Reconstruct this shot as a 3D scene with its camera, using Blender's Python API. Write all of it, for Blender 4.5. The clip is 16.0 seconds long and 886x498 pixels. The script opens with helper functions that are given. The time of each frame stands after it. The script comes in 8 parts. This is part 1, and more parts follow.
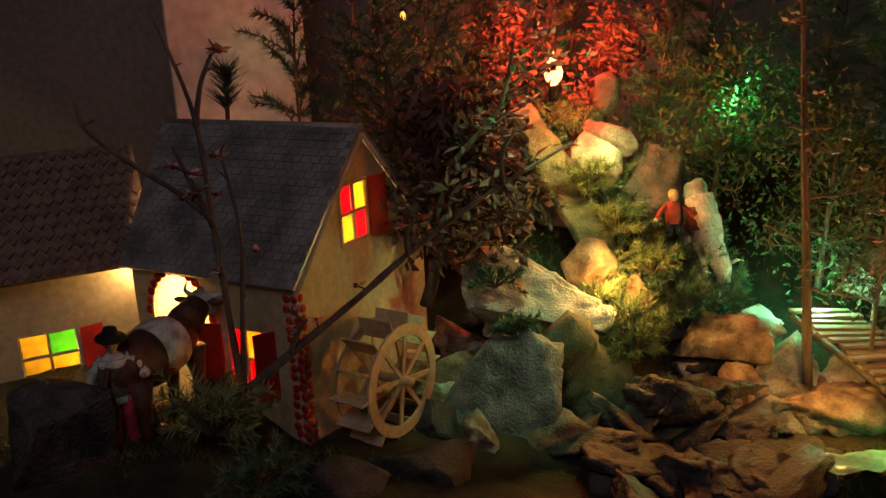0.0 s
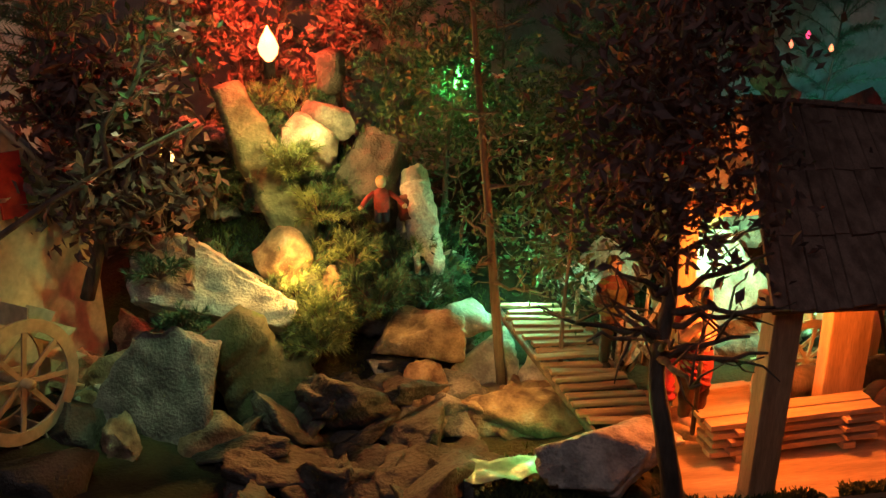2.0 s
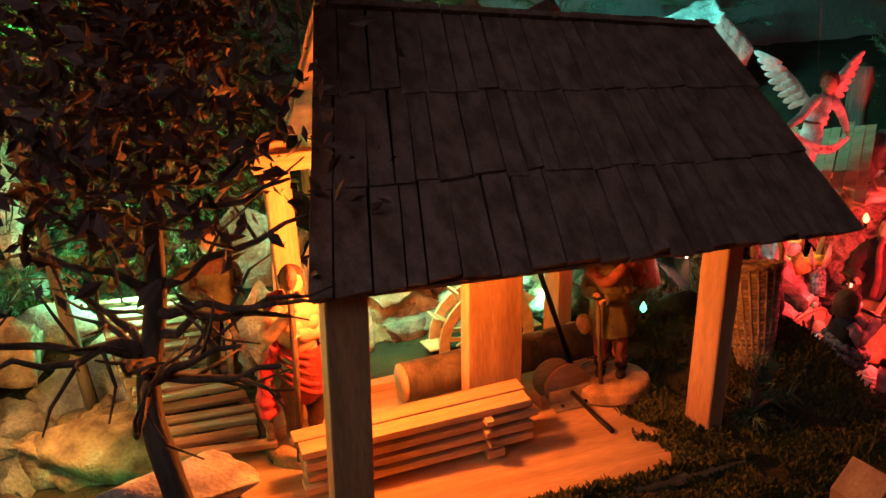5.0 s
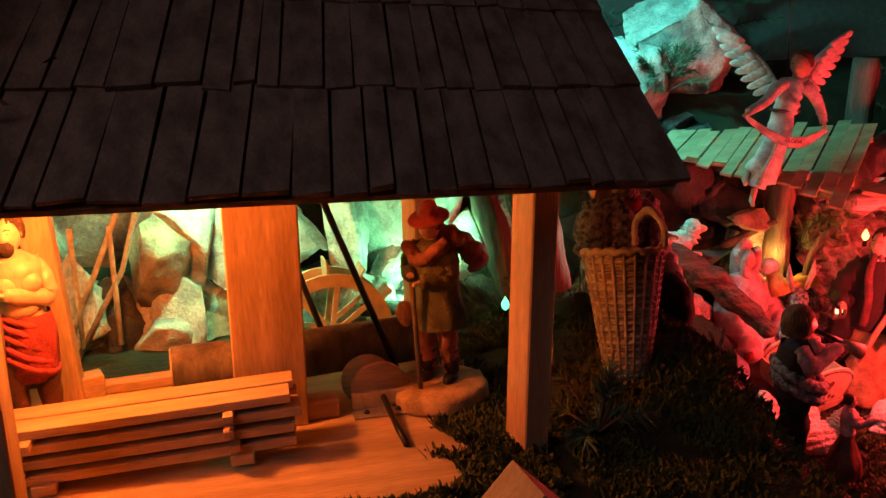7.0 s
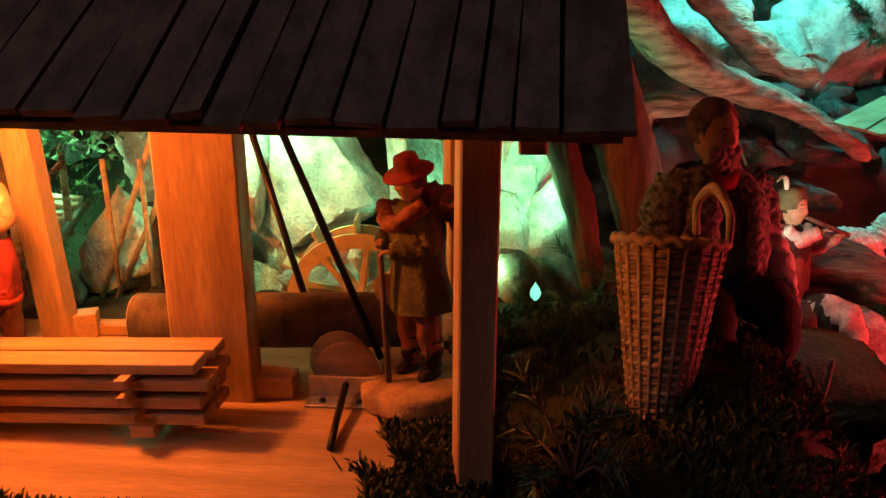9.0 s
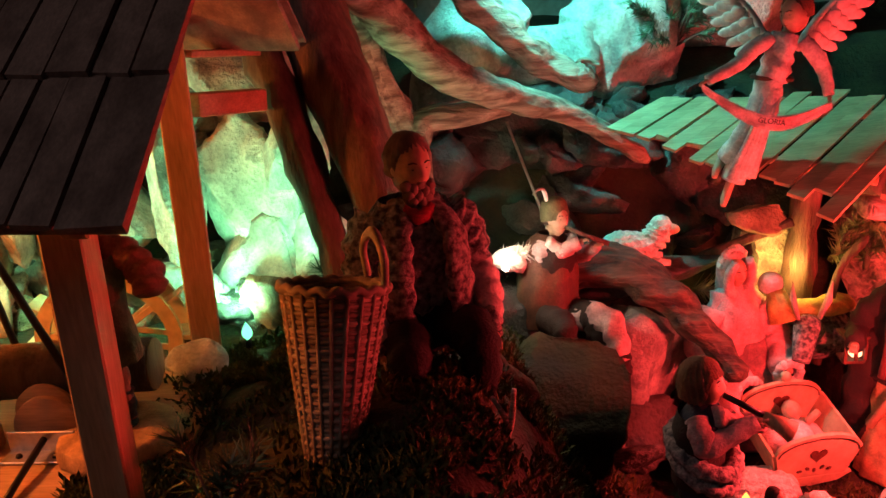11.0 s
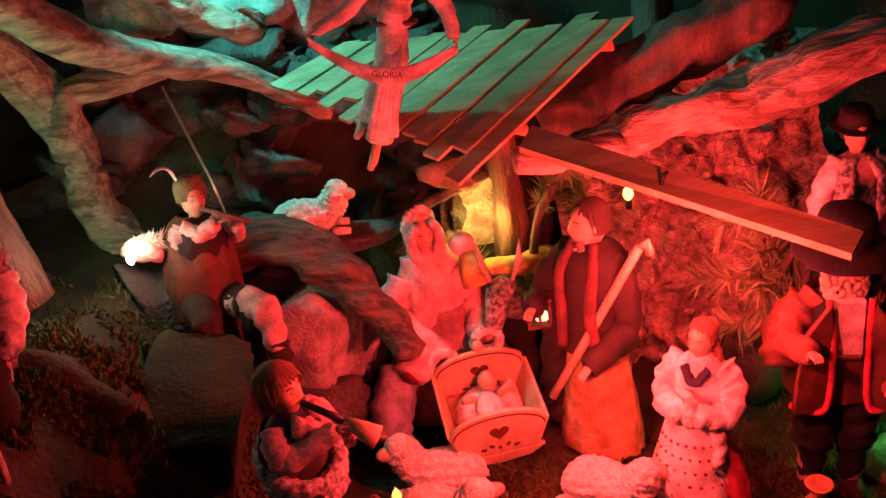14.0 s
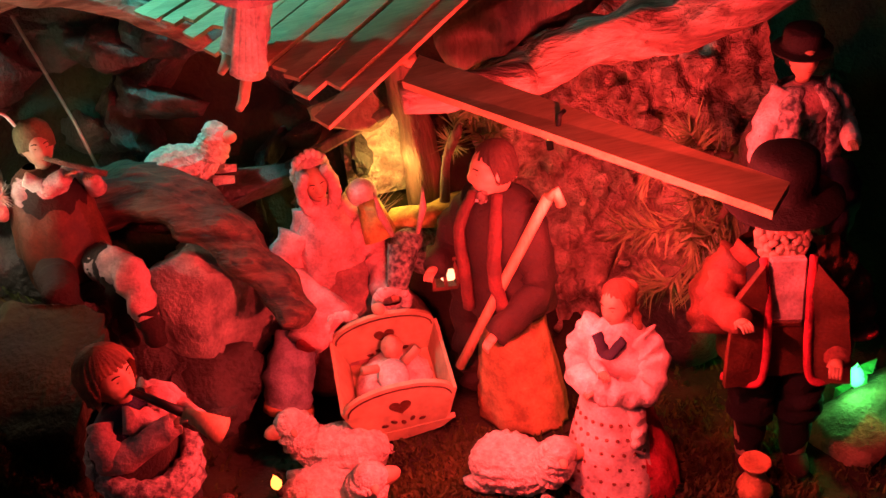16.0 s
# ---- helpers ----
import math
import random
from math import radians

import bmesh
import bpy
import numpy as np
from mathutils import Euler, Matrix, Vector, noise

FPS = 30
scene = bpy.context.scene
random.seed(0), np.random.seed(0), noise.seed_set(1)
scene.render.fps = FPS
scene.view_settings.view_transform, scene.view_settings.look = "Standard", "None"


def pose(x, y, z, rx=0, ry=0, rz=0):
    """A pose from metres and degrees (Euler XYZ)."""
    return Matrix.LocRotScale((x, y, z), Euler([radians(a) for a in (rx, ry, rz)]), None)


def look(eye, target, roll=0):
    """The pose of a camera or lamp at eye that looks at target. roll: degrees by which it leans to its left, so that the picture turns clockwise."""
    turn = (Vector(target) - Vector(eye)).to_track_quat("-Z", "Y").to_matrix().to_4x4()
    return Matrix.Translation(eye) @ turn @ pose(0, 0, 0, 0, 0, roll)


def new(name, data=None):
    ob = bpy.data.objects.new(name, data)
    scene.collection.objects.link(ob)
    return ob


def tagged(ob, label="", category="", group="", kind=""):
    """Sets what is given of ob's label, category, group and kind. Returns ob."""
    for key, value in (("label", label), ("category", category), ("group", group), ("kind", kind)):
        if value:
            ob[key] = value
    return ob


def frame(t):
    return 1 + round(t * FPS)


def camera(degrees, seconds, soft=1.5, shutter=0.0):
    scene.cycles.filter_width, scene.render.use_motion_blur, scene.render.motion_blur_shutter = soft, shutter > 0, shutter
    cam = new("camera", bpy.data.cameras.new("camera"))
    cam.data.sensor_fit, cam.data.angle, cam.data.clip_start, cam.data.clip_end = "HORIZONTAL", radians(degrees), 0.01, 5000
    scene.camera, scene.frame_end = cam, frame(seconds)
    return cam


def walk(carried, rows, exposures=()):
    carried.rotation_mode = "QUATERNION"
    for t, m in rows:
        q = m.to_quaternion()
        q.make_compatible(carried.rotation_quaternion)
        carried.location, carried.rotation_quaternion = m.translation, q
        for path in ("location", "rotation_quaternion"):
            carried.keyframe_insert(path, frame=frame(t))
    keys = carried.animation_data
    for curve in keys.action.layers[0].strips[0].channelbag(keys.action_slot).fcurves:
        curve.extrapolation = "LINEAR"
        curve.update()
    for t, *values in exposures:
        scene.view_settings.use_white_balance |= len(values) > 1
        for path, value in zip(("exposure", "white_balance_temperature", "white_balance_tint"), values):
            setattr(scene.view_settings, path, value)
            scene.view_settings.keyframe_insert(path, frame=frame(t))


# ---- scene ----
cam = camera(54.7, 16.0)
PATH = [
    (0, (-0.855, -0.925, 0.613), (-0.727, 0.995, 0.069), -2.8),
    (0.5, (-0.747, -0.933, 0.616), (-0.63, 0.985, 0.061), -2.8),
    (1, (-0.621, -0.903, 0.628), (-0.435, 0.992, 0.016), -2.3),
    (1.5, (-0.534, -0.879, 0.598), (-0.279, 1.016, 0.013), -1.3),
    (2, (-0.473, -0.872, 0.584), (-0.167, 1.015, -0.003), -0.6),
    (2.5, (-0.415, -0.877, 0.572), (-0.049, 1.004, -0.003), -0.6),
    (3, (-0.326, -0.871, 0.56), (0.068, 1.002, -0.023), -0.8),
    (3.5, (-0.246, -0.856, 0.566), (0.181, 0.998, -0.051), -0.6),
    (4, (-0.19, -0.838, 0.541), (0.243, 1.014, -0.079), -1.0),
    (4.5, (-0.145, -0.751, 0.534), (0.314, 1.092, -0.093), -0.8),
    (5, (-0.092, -0.671, 0.491), (0.525, 1.111, -0.175), -2.0),
    (5.2, (-0.054, -0.672, 0.48), (0.61, 1.096, -0.179), -1.4),
    (7.3, (0.242, -0.589, 0.335), (0.537, 1.314, -0.205), -1.5),
    (7.5, (0.254, -0.555, 0.322), (0.465, 1.356, -0.228), -1.4),
    (8, (0.283, -0.487, 0.309), (0.336, 1.409, -0.327), -1.2),
    (8.2, (0.32, -0.485, 0.307), (0.269, 1.425, -0.285), -0.7),
    (10.3, (0.604, -0.484, 0.312), (0.288, 1.381, -0.339), -1.9),
    (10.5, (0.619, -0.471, 0.321), (0.356, 1.399, -0.337), -2.6),
    (11, (0.661, -0.452, 0.347), (0.491, 1.427, -0.317), -3.7),
    (11.5, (0.679, -0.424, 0.364), (0.584, 1.449, -0.332), -4.7),
    (12, (0.689, -0.393, 0.38), (0.687, 1.471, -0.345), -5.3),
    (12.5, (0.734, -0.374, 0.382), (0.8, 1.479, -0.369), -5.8),
    (13, (0.838, -0.358, 0.372), (0.785, 1.483, -0.408), -6.5),
    (13.5, (0.932, -0.344, 0.357), (0.801, 1.484, -0.444), -7.4),
    (14, (0.995, -0.327, 0.337), (0.821, 1.476, -0.511), -8.7),
    (14.5, (1.062, -0.304, 0.336), (0.866, 1.451, -0.604), -9.0),
    (15, (1.075, -0.262, 0.324), (0.857, 1.464, -0.663), -10.1),
    (15.5, (1.079, -0.232, 0.307), (0.871, 1.487, -0.693), -10.3),
    (16, (1.076, -0.224, 0.296), (0.887, 1.502, -0.697), -10.0),
]
walk(cam, [(t, look(eye, target, roll)) for t, eye, target, roll in PATH],
     exposures=[(0, 0.0), (1.5, 0.0), (2.5, 0.1), (3.5, 0.25), (4.5, 0.5), (5.2, 0.45), (7.3, 0.0), (8.2, -0.1), (10.3, 0.2), (12, 0.3), (13, 0.2), (14.5, 0.05), (16, -0.03)])


# ---------------------------------------------------------------- light
world = bpy.data.worlds.new("night_room")
scene.world = world
world.use_nodes = True
world.node_tree.nodes["Background"].inputs[0].default_value = (0.55, 0.5, 0.5, 1)
world.node_tree.nodes["Background"].inputs[1].default_value = 0.010


def lamp(name, at, colour, watts, radius=0.012, aim=None, cone=70):
    data = bpy.data.lights.new(name, "SPOT" if aim else "POINT")
    data.color, data.energy, data.shadow_soft_size = colour, watts, radius
    ob = new(name, data)
    ob.location = at
    if aim:
        data.spot_size, data.spot_blend = radians(cone), 0.6
        ob.matrix_world = look(at, aim)
    return ob


RED, AMBER = (1, 0.048, 0.046), (1, 0.5, 0.1)
GREEN, MINT, CYAN, WARM = (0.12, 1, 0.2), (0.25, 1, 0.45), (0.12, 0.85, 0.75), (1, 0.62, 0.25)
lamp("lamp_hill_flame", (-0.522, 0.662, 0.535), (1, 0.08, 0.025), 8.0, 0.01)
lamp("lamp_house_inside", (-1.13, 0.36, 0.20), (1, 0.46, 0.12), 3.6, 0.02)
lamp("lamp_house_attic", (-0.98, 0.38, 0.34), WARM, 2.6, 0.015)
# unseen lamp added for house light that spills onto the annex wall
lamp("lamp_annex_eave", (-1.235, 0.350, 0.255), WARM, 0.30, 0.01)
lamp("lamp_annex", (-1.36, 0.42, 0.16), WARM, 1.6, 0.02)
lamp("lamp_shed", (0.085, 0.030, 0.230), (1, 0.21, 0.03), 4.8, 0.015)
lamp("lamp_shed_rear", (0.385, 0.29, 0.035), MINT, 1.6, 0.012, (0.39, 0.42, 0.09), 150)
lamp("lamp_rock_wall", (0.16, 0.285, 0.22), MINT, 3.4, 0.012, (0.19, 0.42, 0.10), 150)
lamp("lamp_gable_green", (0.455, 0.315, 0.10), MINT, 0.5, 0.012, (0.45, 0.42, 0.12), 150)
lamp("lamp_film_green", (-0.195, 0.055, 0.045), GREEN, 0.14, 0.006)
lamp("lamp_pond", (-0.13, 0.40, 0.10), MINT, 1.7, 0.012)
lamp("lamp_moss_slope", (-0.455, 0.50, 0.40), (1, 0.78, 0.2), 1.8, 0.012)
lamp("lamp_cave", (-0.490, 0.375, 0.185), AMBER, 1.5, 0.01)
lamp("lamp_stream", (-0.24, 0.17, 0.11), AMBER, 0.6, 0.012)
lamp("lamp_hill_green", (-0.55, 0.10, 0.75), (0.55, 1, 0.4), 8.0, 0.02, (-0.68, 0.38, 0.12), 44)
lamp("lamp_foliage_green", (-0.20, 0.62, 0.42), GREEN, 1.0, 0.01)
lamp("lamp_creche_front", (1.010, 0.205, -0.035), RED, 3.6, 0.006)
lamp("lamp_creche_high", (1.100, 0.150, 0.065), RED, 4.2, 0.006)
# added red fill that brightens the cliff face; no lamp stands there
lamp("lamp_cliff", (1.13, 0.29, 0.035), RED, 2.6, 0.012)
lamp("lamp_upper_rocks", (0.67, 0.50, 0.43), CYAN, 9.0, 0.015, (0.79, 0.66, 0.24), 118)
lamp("lamp_stall", (0.964, 0.485, -0.022), (1, 0.6, 0.12), 0.26, 0.01)
lamp("lamp_shepherd", (0.655, 0.335, 0.075), (1, 0.85, 0.6), 0.3, 0.008)
lamp("lamp_edge_green", (1.33, 0.335, -0.195), GREEN, 0.12, 0.008)
room = bpy.data.lights.new("lamp_room_ceiling", "AREA")
room.color, room.energy, room.size = (1, 0.82, 0.84), 4.6, 0.9
new("lamp_room_ceiling", room).matrix_world = look((-1.15, -1.45, 1.75), (-0.75, 0.3, 0.2))


# ---------------------------------------------------------------- materials
def mat(name, c1, c2, rough=0.8, scale=25.0, fine=180.0, bump=0.4, depth=0.002, metal=0.0, stretch=(1, 1, 1), trans=0.0, emit=0.0, spot=None):
    m = bpy.data.materials.new(name)
    m.use_nodes = True
    n, l = m.node_tree.nodes, m.node_tree.links
    b = n["Principled BSDF"]
    co, inf = n.new("ShaderNodeTexCoord"), n.new("ShaderNodeObjectInfo")
    shift = n.new("ShaderNodeVectorMath")
    shift.operation = "MULTIPLY_ADD"
    shift.inputs[1].default_value = (3.7, 5.1, 2.3)
    l.new(inf.outputs["Random"], shift.inputs[0])
    l.new(co.outputs["Object"], shift.inputs[2])
    mp = n.new("ShaderNodeMapping")
    mp.inputs["Scale"].default_value = stretch
    l.new(shift.outputs[0], mp.inputs["Vector"])
    big, small = n.new("ShaderNodeTexNoise"), n.new("ShaderNodeTexNoise")
    for node, s, d in ((big, scale, 5), (small, fine, 4)):
        node.inputs["Scale"].default_value, node.inputs["Detail"].default_value = s, d
        l.new(mp.outputs[0], node.inputs["Vector"])
    ramp = n.new("ShaderNodeValToRGB")
    ramp.color_ramp.elements[0].position, ramp.color_ramp.elements[1].position = 0.36, 0.64
    ramp.color_ramp.elements[0].color, ramp.color_ramp.elements[1].color = (*c1, 1), (*c2, 1)
    if spot:
        e = ramp.color_ramp.elements.new(0.74)
        e.color = (*spot, 1)
    l.new(big.outputs["Fac"], ramp.inputs[0])
    hsv = n.new("ShaderNodeHueSaturation")
    rng = n.new("ShaderNodeMapRange")
    rng.inputs["To Min"].default_value, rng.inputs["To Max"].default_value = 0.55, 1.4
    l.new(small.outputs["Fac"], rng.inputs["Value"])
    l.new(rng.outputs[0], hsv.inputs["Value"])
    l.new(ramp.outputs[0], hsv.inputs["Color"])
    l.new(hsv.outputs[0], b.inputs["Base Color"])
    r2 = n.new("ShaderNodeMapRange")
    r2.inputs["To Min"].default_value, r2.inputs["To Max"].default_value = max(0.05, rough - 0.15), min(1, rough + 0.12)
    l.new(big.outputs["Fac"], r2.inputs["Value"])
    l.new(r2.outputs[0], b.inputs["Roughness"])
    b.inputs["Metallic"].default_value = metal
    if bump:
        add = n.new("ShaderNodeMath")
        add.operation = "MULTIPLY_ADD"
        add.inputs[1].default_value = 0.45
        l.new(small.outputs["Fac"], add.inputs[0])
        l.new(big.outputs["Fac"], add.inputs[2])
        bp = n.new("ShaderNodeBump")
        bp.inputs["Strength"].default_value, bp.inputs["Distance"].default_value = bump, depth
        l.new(add.outputs[0], bp.inputs["Height"])
        l.new(bp.outputs[0], b.inputs["Normal"])
    if trans:
        tr, mix = n.new("ShaderNodeBsdfTranslucent"), n.new("ShaderNodeMixShader")
        mix.inputs[0].default_value = trans
        l.new(hsv.outputs[0], tr.inputs[0])
        l.new(b.outputs[0], mix.inputs[1])
        l.new(tr.outputs[0], mix.inputs[2])
        l.new(mix.outputs[0], n["Material Output"].inputs[0])
    if emit:
        b.inputs["Emission Color"].default_value, b.inputs["Emission Strength"].default_value = (*c2, 1), emit
    return m


def plain(name, c, rough=0.7, **k):
    return mat(name, tuple(v * 0.72 for v in c), c, rough, **k)


PINE = mat("pine_wood", (0.36, 0.22, 0.12), (0.52, 0.34, 0.2), 0.65, 9, 90, 0.25, 0.001, stretch=(6, 6, 0.7))
PINE_X = mat("pine_board", (0.36, 0.23, 0.12), (0.52, 0.35, 0.2), 0.65, 9, 90, 0.25, 0.001, stretch=(0.6, 6, 6))
SHINGLE = mat("weathered_shingle", (0.15, 0.088, 0.066), (0.29, 0.185, 0.145), 0.85, 8, 70, 0.5, 0.0015, stretch=(8, 0.8, 8))
LIMESTONE = mat("pale_limestone", (0.25, 0.24, 0.225), (0.6, 0.57, 0.52), 0.9, 32, 260, 1.0, 0.006, spot=(0.2, 0.2, 0.18))
GREYROCK = mat("grey_rock", (0.11, 0.108, 0.105), (0.29, 0.275, 0.255), 0.9, 30, 240, 1.0, 0.006)
BROWNROCK = mat("brown_rock", (0.11, 0.065, 0.042), (0.38, 0.28, 0.185), 0.85, 32, 250, 1.0, 0.006, spot=(0.45, 0.42, 0.36))
# dark stone, coloured darker to stand for shade in grotto and gully
DARKROCK = mat("dark_shaded_rock", (0.025, 0.023, 0.022), (0.085, 0.078, 0.07), 0.6, 30, 240, 1.0, 0.006)
CLIFF = mat("porous_tuff", (0.20, 0.15, 0.12), (0.55, 0.46, 0.38), 0.92, 60, 280, 1.0, 0.012)
MOSS = mat("moss", (0.025, 0.04, 0.010), (0.10, 0.11, 0.025), 0.95, 30, 300, 1.0, 0.006, spot=(0.13, 0.10, 0.04))
SOIL = mat("dark_soil", (0.010, 0.011, 0.005), (0.04, 0.038, 0.014), 0.95, 22, 200, 1.0, 0.006)
BARK = mat("bark", (0.06, 0.045, 0.035), (0.16, 0.12, 0.09), 0.9, 18, 120, 1.0, 0.003, stretch=(3, 3, 0.6))
DRIFT = mat("driftwood", (0.15, 0.095, 0.07), (0.50, 0.39, 0.31), 0.75, 22, 90, 1.0, 0.006, stretch=(0.7, 6, 5))
TRUNKRED = mat("stripped_trunk", (0.08, 0.04, 0.03), (0.2, 0.11, 0.08), 0.7, 24, 120, 1.0, 0.005, stretch=(4, 4, 0.6))
NEEDLE = mat("fir_needle", (0.03, 0.08, 0.045), (0.10, 0.19, 0.11), 0.55, 30, 100, 0)
# pine green made brighter and yellower, so lamplight on sprigs is partly in the colour
PINENEEDLE = mat("brightened_pine_needle", (0.11, 0.16, 0.06), (0.28, 0.34, 0.15), 0.5, 30, 100, 0)
LEAF = mat("small_leaf", (0.02, 0.045, 0.015), (0.055, 0.10, 0.03), 0.6, 40, 120, 0)
DRYLEAF = mat("dry_leaf", (0.07, 0.04, 0.035), (0.17, 0.095, 0.08), 0.8, 40, 120, 0.3)
PETAL = mat("pink_petal", (0.5, 0.25, 0.3), (0.75, 0.5, 0.52), 0.7, 60, 150, 0)
CREAM = mat("cream_card", (0.5, 0.42, 0.26), (0.62, 0.53, 0.34), 0.85, 8, 90, 0.15, 0.001)
TILEGREY = mat("painted_roof_tile", (0.17, 0.16, 0.16), (0.36, 0.34, 0.33), 0.4, 18, 160, 0.6, 0.0015, spot=(0.4, 0.39, 0.38))
REDPAINT = plain("red_paint", (0.5, 0.02, 0.02), 0.6, bump=0.1)
BALSA = mat("thin_plywood", (0.45, 0.36, 0.22), (0.58, 0.48, 0.32), 0.75, 10, 90, 0.2, 0.001)
WHITEWALL = mat("white_panel", (0.5, 0.5, 0.54), (0.6, 0.6, 0.65), 0.7, 3, 40, 0.1, 0.001)
BROWNWALL = mat("taupe_wall", (0.27, 0.23, 0.21), (0.33, 0.28, 0.26), 0.8, 2, 60, 0.2, 0.001)
IRON = plain("black_iron", (0.03, 0.03, 0.03), 0.45, metal=0.6)
STEEL = plain("saw_steel", (0.6, 0.55, 0.5), 0.4, metal=0.8, bump=0.15)
WICKER = mat("wicker", (0.16, 0.12, 0.09), (0.40, 0.33, 0.26), 0.75, 60, 160, 0.5, 0.001)
FLEECE = mat("sheep_fleece", (0.55, 0.5, 0.45), (0.78, 0.74, 0.68), 0.9, 130, 320, 1.0, 0.006)
SKIN = plain("carved_skin", (0.58, 0.36, 0.25), 0.5, bump=0.1)
TWIG = mat("peeled_twig", (0.34, 0.30, 0.22), (0.6, 0.55, 0.42), 0.8, 40, 160, 0.5, 0.001)
WATER = mat("glossy_film", (0.2, 0.3, 0.25), (0.3, 0.42, 0.35), 0.15, 20, 90, 0.8, 0.004)


def cloth(name, c, rough=0.85, fine=420.0):
    return mat(name, tuple(v * 0.5 for v in c), tuple(min(1, v * 1.1) for v in c), rough, 55, fine, 0.8, 0.0025)


WHITECLOTH, PINKCLOTH = cloth("white_cloth", (0.72, 0.68, 0.66)), cloth("rose_cloth", (0.62, 0.4, 0.4))
REDCLOTH, CRIMSON = cloth("red_cloth", (0.34, 0.035, 0.035)), cloth("crimson_trim", (0.6, 0.05, 0.09))
BROWNCLOTH, DARKCLOTH = cloth("brown_cloth", (0.028, 0.014, 0.011)), cloth("black_cloth", (0.008, 0.007, 0.008))
OCHRE, OLIVE, BLUECLOTH = cloth("ochre_cloth", (0.5, 0.3, 0.14)), cloth("olive_cloth", (0.14, 0.13, 0.06)), cloth("navy_cloth", (0.014, 0.018, 0.05))
GREYKNIT, LEATHER = mat("speckled_wool", (0.05, 0.05, 0.06), (0.4, 0.37, 0.36), 0.95, 190, 500, 0.8, 0.003), cloth("brown_leather", (0.13, 0.045, 0.026), 0.6)
HAIR, GREYHAIR = cloth("brown_hair", (0.05, 0.025, 0.015)), cloth("grey_beard", (0.22, 0.17, 0.14), 0.9, 200)
BEARD, CHESTNUT = cloth("curly_beard", (0.5, 0.36, 0.28), 0.9, 200), cloth("chestnut_hair", (0.2, 0.09, 0.05))
WINGS = plain("painted_plaster_feather", (0.74, 0.70, 0.66), 0.6, bump=0.2)
JACKET = cloth("felt_jacket", (0.3, 0.1, 0.07))
DUSKYROSE, GREYBLUE = cloth("dusky_rose_cloth", (0.36, 0.19, 0.19)), cloth("grey_blue_cloth", (0.28, 0.28, 0.34))
YELLOWCLOTH = cloth("yellow_cloth", (0.6, 0.45, 0.12))


def pane(name, c):
    return mat(name, tuple(v * 0.8 for v in c), c, 0.4, 12, 60, 0, trans=0.8)


PANE_Y, PANE_R, PANE_G = pane("yellow_foil", (0.9, 0.7, 0.15)), pane("pink_foil", (0.9, 0.04, 0.12)), pane("green_foil", (0.3, 0.8, 0.15))


def glow(name, c, strength):
    m = bpy.data.materials.new(name)
    m.use_nodes = True
    b = m.node_tree.nodes["Principled BSDF"]
    b.inputs["Base Color"].default_value, b.inputs["Emission Color"].default_value = (*c, 1), (*c, 1)
    b.inputs["Emission Strength"].default_value = strength
    return m


# ---------------------------------------------------------------- building tools
BASE = {}
rnd = random.Random(7)


def ident():
    return Matrix.Identity(4)


